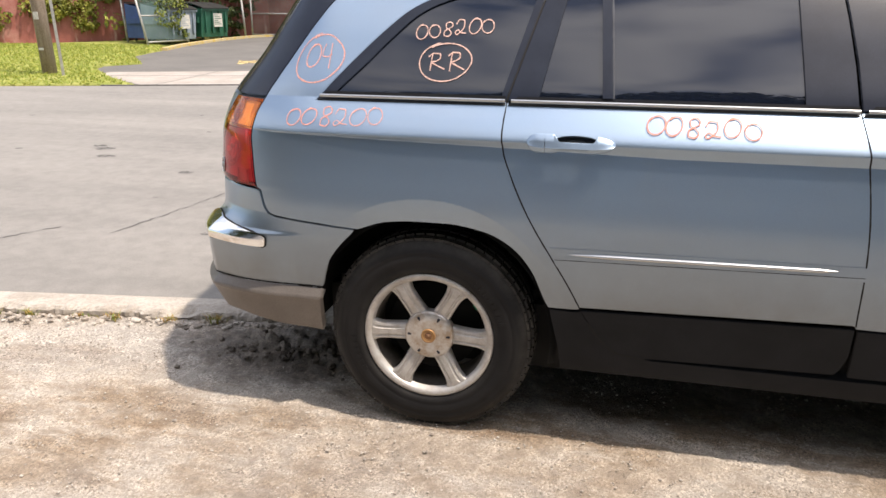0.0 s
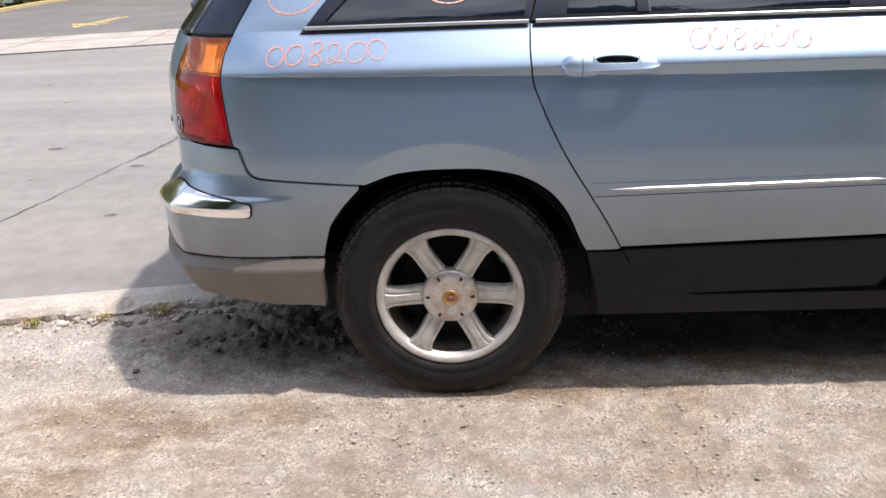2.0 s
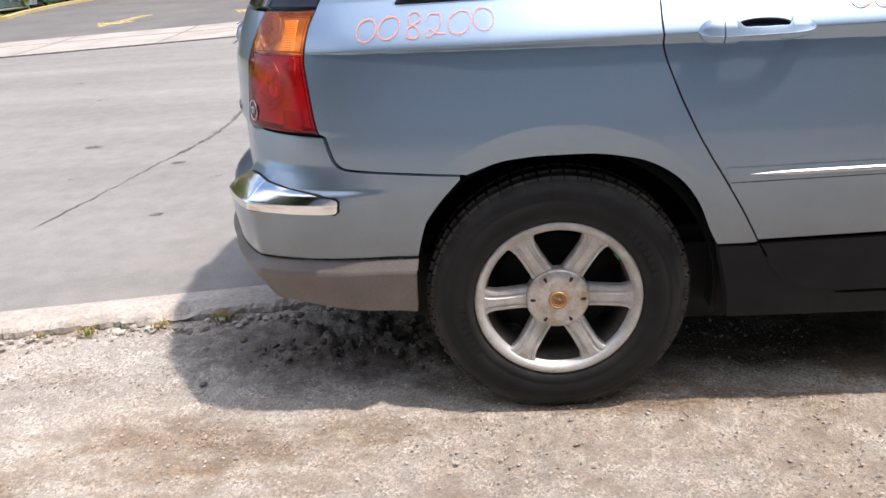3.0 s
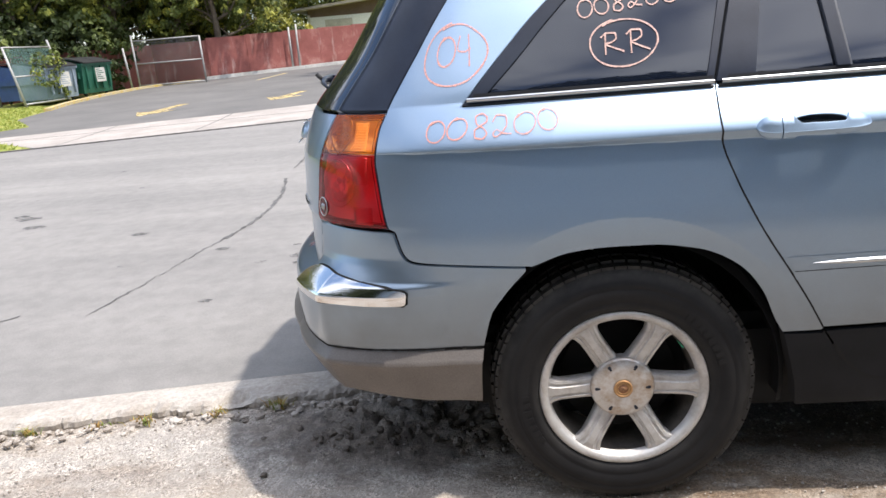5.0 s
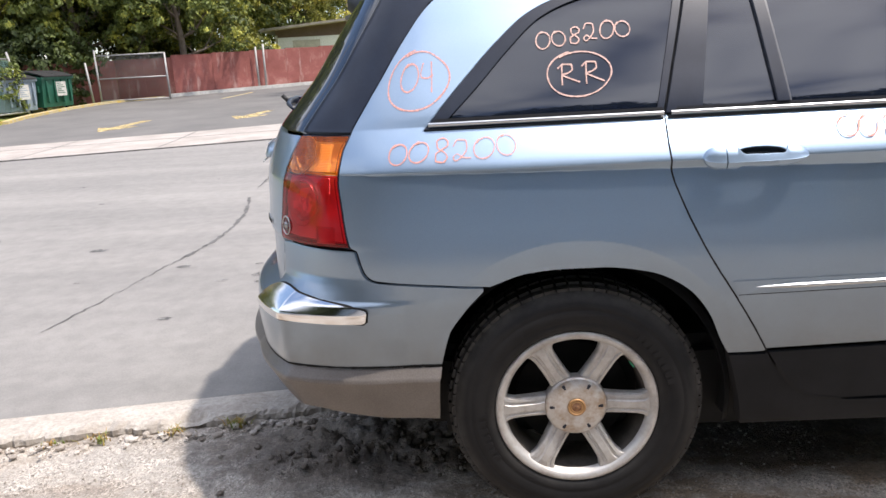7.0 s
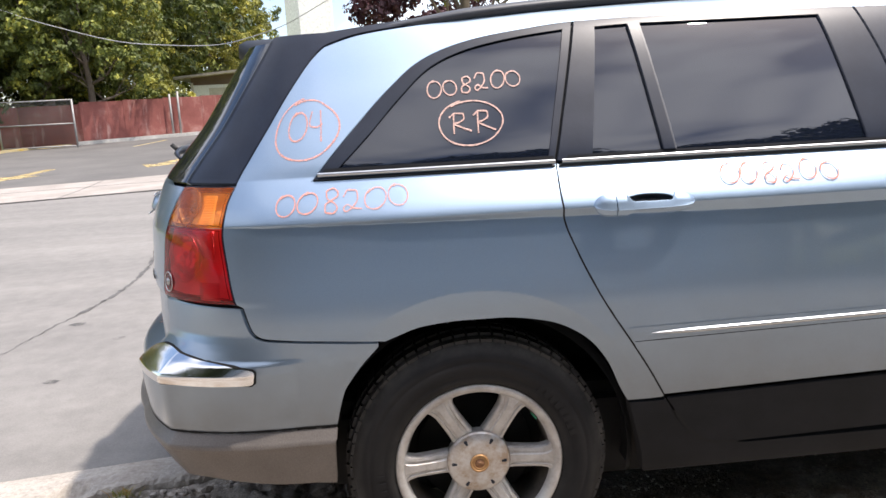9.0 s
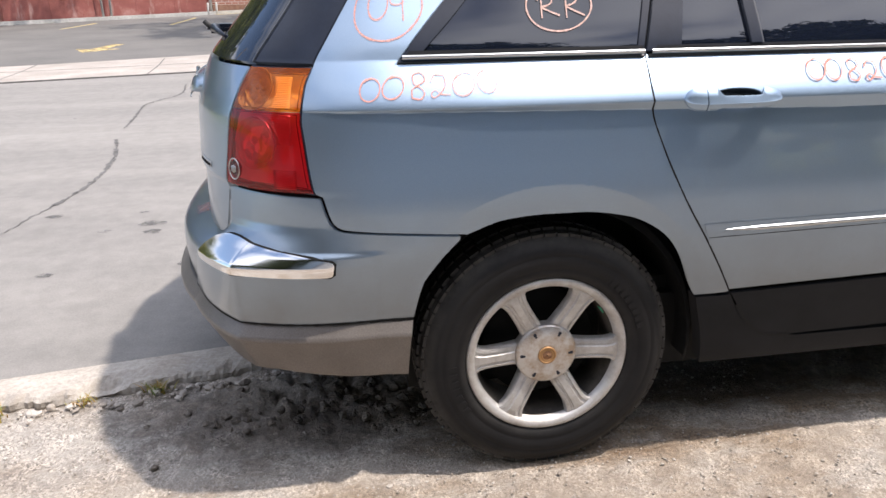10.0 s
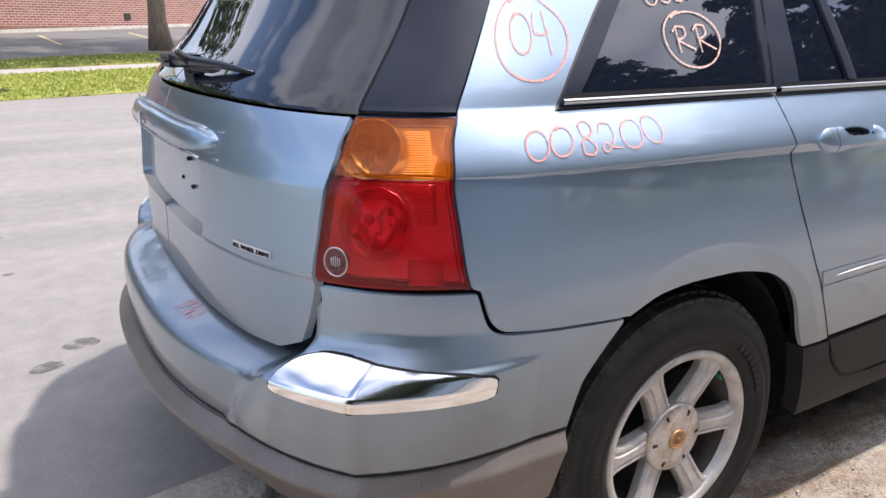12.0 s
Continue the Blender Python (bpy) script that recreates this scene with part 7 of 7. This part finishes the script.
def tree(x, y, wood, crown, label, turn=0.0, scale=1.0, group="", name="tree", z=None):
    top = thing(name, (x, y, land(x, y) if z is None else z), label, "tree", group=group, turn=turn)
    w = new("trunk", wood)
    w.parent = top
    w.scale = (scale,) * 3
    if crown is not None:
        c = new("crown", crown)
        c.parent = top
        c.scale = (scale,) * 3
    return top


def lobes(seed, base, high, wide, n):
    r = random.Random(seed)
    out = [((0, 0, base + high * 0.55), (wide * 0.55, wide * 0.55, high * 0.42))]
    for k in range(n):
        a = 2.4 * k
        t = (k + 0.5) / n
        q = wide * (0.78 - 0.45 * abs(t - 0.35))
        out.append(((math.cos(a) * q, math.sin(a) * q, base + high * (0.12 + 0.8 * t)), (wide * r.uniform(0.26, 0.42), wide * r.uniform(0.26, 0.42), high * r.uniform(0.08, 0.14))))
    return out


WOODS = [mesh_of(wood_bm(30 + k, 9.0, 0.30, 7, 3.6), "trunk", M_BARK) for k in range(2)]
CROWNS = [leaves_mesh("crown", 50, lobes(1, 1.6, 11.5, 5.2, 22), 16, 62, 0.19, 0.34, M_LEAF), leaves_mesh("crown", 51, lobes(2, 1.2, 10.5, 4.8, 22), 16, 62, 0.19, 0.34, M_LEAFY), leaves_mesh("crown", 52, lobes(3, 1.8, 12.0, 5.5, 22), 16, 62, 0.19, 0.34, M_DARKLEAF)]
rt = random.Random(12)
LABELS = ("tall leafy green tree behind the red wall", "yellowing green tree behind the red wall", "dark green tree deep in the tree row")
for k, (x, y, c, s) in enumerate(((-34, 24, 0, 1.0), (-30, 31, 2, 1.1), (-26.5, 27.5, 1, 0.85), (-24, 34, 0, 1.15), (-19.5, 31.5, 1, 0.9), (-20.5, 38, 2, 1.25), (-16.5, 35.5, 0, 0.95), (-14.5, 41, 2, 1.2), (-16.5, 46, 0, 1.3), (-13.4, 34.2, 1, 0.70), (-22, 47, 2, 1.3), (-28, 42, 2, 1.3), (-36, 36, 2, 1.3), (-44, 28, 0, 1.3), (-11.8, 52, 1, 0.92), (-15.5, 55, 2, 1.15), (-12.6, 58, 0, 0.95))):
    tree(x, y, WOODS[k % 2], CROWNS[c], LABELS[c], rt.uniform(0, 360), s, "tree row behind the wall")

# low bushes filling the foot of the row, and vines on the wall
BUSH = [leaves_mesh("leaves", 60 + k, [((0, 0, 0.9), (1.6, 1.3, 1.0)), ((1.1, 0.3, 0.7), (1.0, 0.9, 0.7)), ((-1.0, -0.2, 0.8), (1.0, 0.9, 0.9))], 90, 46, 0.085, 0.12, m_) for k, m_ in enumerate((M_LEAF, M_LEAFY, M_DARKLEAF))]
for k, (x, y, c, s) in enumerate(((-23.6, 20.2, 1, 1.15), (-25.6, 18.4, 0, 1.2), (-23.6, 22.3, 0, 1.1), (-28.2, 17.4, 1, 1.3), (-18.4, 28.2, 2, 1.8), (-15.0, 33.4, 0, 1.3), (-17.0, 32.0, 1, 1.5), (-11.8, 34.6, 2, 1.3), (-21.4, 26.6, 2, 2.0), (-24.6, 24.2, 2, 1.9), (-13.2, 35.2, 1, 1.9), (-27.5, 22.0, 2, 2.0), (-31, 19.5, 0, 2.0))):
    b = thing("bush", (x, y, land(x, y)), "dense leafy bush against the red wall" if c != 1 else "yellow-green leafy bush against the red wall", "bush", group="bushes along the wall", turn=rt.uniform(0, 360))
    o = new("leaves", BUSH[c])
    o.parent = b
    o.scale = (s,) * 3
    part("stems", tube_bm([(0, 0, -0.1), (0.1, 0, 0.6 * s), (0.3, 0.1, 1.0 * s)], 0.05, 6), M_BARK, b)
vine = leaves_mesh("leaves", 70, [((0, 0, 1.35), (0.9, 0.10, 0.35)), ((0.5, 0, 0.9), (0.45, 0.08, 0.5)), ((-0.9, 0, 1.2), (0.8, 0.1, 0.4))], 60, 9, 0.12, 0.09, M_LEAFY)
for x, y in ((-20.6, 23.55), (-23.0, 21.2)):
    v = thing("vine", (x, y, land(x, y)), "trailing green vine hanging over the red wall", "vine", turn=43.7)
    o = new("leaves", vine)
    o.parent = v
gv = thing("vine", (-15.65, 22.5, land(-15.65, 22.5)), "vine grown through the wire gate by the bins", "vine", turn=90)
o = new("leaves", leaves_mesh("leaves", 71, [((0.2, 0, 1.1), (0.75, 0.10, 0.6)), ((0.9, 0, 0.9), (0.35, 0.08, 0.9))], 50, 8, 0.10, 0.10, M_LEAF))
o.parent = gv

# the bare tree
dead = thing("bare_tree", (-21.9, 25.2, land(-21.9, 25.2)), "leafless bleached tree with many fine twigs", "tree")
part("trunk", wood_bm(91, 9.5, 0.19, 15, 4.0, 3, 0.3), M_DEADWOOD, dead)
stem = part("second_stem", wood_bm(97, 8.6, 0.14, 12, 3.4, 3, 0.45), M_DEADWOOD, dead)
stem.location = (0.75, -0.2, 0.0)

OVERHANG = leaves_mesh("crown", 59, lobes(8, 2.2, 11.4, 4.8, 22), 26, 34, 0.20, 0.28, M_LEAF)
MAPLE = leaves_mesh("crown", 57, lobes(8, 5.6, 8.0, 4.6, 9), 90, 22, 0.30, 0.20, M_DEEP)
for x, y, s in ((-12.1, 30.2, 0.62), (-14.2, 30.9, 0.84), (-16.3, 29.4, 0.80), (-19.5, 27.6, 0.75)):
    tree(x, y, WOODS[1], OVERHANG, "spreading green tree overhanging the bins", 100 * s, s, "tree row behind the wall")
# purple tree far off, roadside tree, trees across the dirt lot
tree(3.0, 50, mesh_of(wood_bm(95, 6.0, 0.25, 6, 2.6), "trunk", M_BARK), leaves_mesh("crown", 53, lobes(4, 2.0, 8.6, 4.8, 9), 60, 15, 0.30, 0.34, M_PURPLE), "dark purple-leaved tree far behind", 20)
tree(3.15, 25.1, mesh_of(wood_bm(96, 7.0, 0.33, 6, 3.4, 2, 0.10), "trunk", M_BARK), leaves_mesh("crown", 54, lobes(5, 5.2, 6.6, 6.2, 14), 60, 15, 0.26, 0.32, M_LEAF), "roadside tree with a stout bare trunk on the verge", 70)
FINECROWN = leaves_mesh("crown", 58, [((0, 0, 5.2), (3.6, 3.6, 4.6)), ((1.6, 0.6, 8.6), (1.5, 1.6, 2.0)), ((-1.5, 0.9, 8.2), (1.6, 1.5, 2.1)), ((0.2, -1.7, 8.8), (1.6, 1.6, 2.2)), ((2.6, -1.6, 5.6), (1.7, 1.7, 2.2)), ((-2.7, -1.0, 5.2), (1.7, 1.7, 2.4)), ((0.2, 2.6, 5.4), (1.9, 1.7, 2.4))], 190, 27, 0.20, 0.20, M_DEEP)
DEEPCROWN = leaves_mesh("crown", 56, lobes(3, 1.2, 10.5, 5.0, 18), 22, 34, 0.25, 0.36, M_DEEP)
WOODSFAR = mesh_of(wood_bm(33, 7.5, 0.26, 6, 2.6), "trunk", M_BARK)
for k in range(13):
    a, far = radians(-62 + 9.3 * k), 12.6 + 0.9 * (k % 3)
    s = (1.03 + 0.03 * ((k * 5) % 4)) * far / 12.6 * (0.55 if k < 4 else 0.8 if k < 6 else 1.0 if k < 7 else 1.12 if k < 9 else 0.92 if k < 11 else 0.90)
    tree(0.4 + far * math.sin(a), -far * math.cos(a), WOODSFAR, FINECROWN if k > 5 else DEEPCROWN, "tall dark leafy tree across the dirt lot", rt.uniform(0, 360), s, "trees across the dirt lot")
tree(14.2, -8.9, WOODS[1], CROWNS[0], "low rounded tree beyond the dirt lot", 15, 0.62, "trees across the dirt lot")
for k, (x, y, c, s) in enumerate(((-9, -19, 2, 0.62), (-4.0, -20.5, 0, 0.62), (1.5, -21, 2, 0.68), (7, -20.2, 0, 0.78), (13.0, -19.5, 2, 0.84), (19.5, -18, 0, 0.7), (24.5, -16, 2, 0.6), (30, -18, 0, 1.0), (-15, -16, 0, 0.7), (-22, -20, 2, 0.9))):
    tree(x, y, WOODS[k % 2], CROWNS[c], "dark leafy tree across the dirt lot", rt.uniform(0, 360), s, "trees across the dirt lot")
tree(13.2, -3.9, WOODS[0], MAPLE, "large spreading tree at the edge of the dirt lot", 40, 0.8)
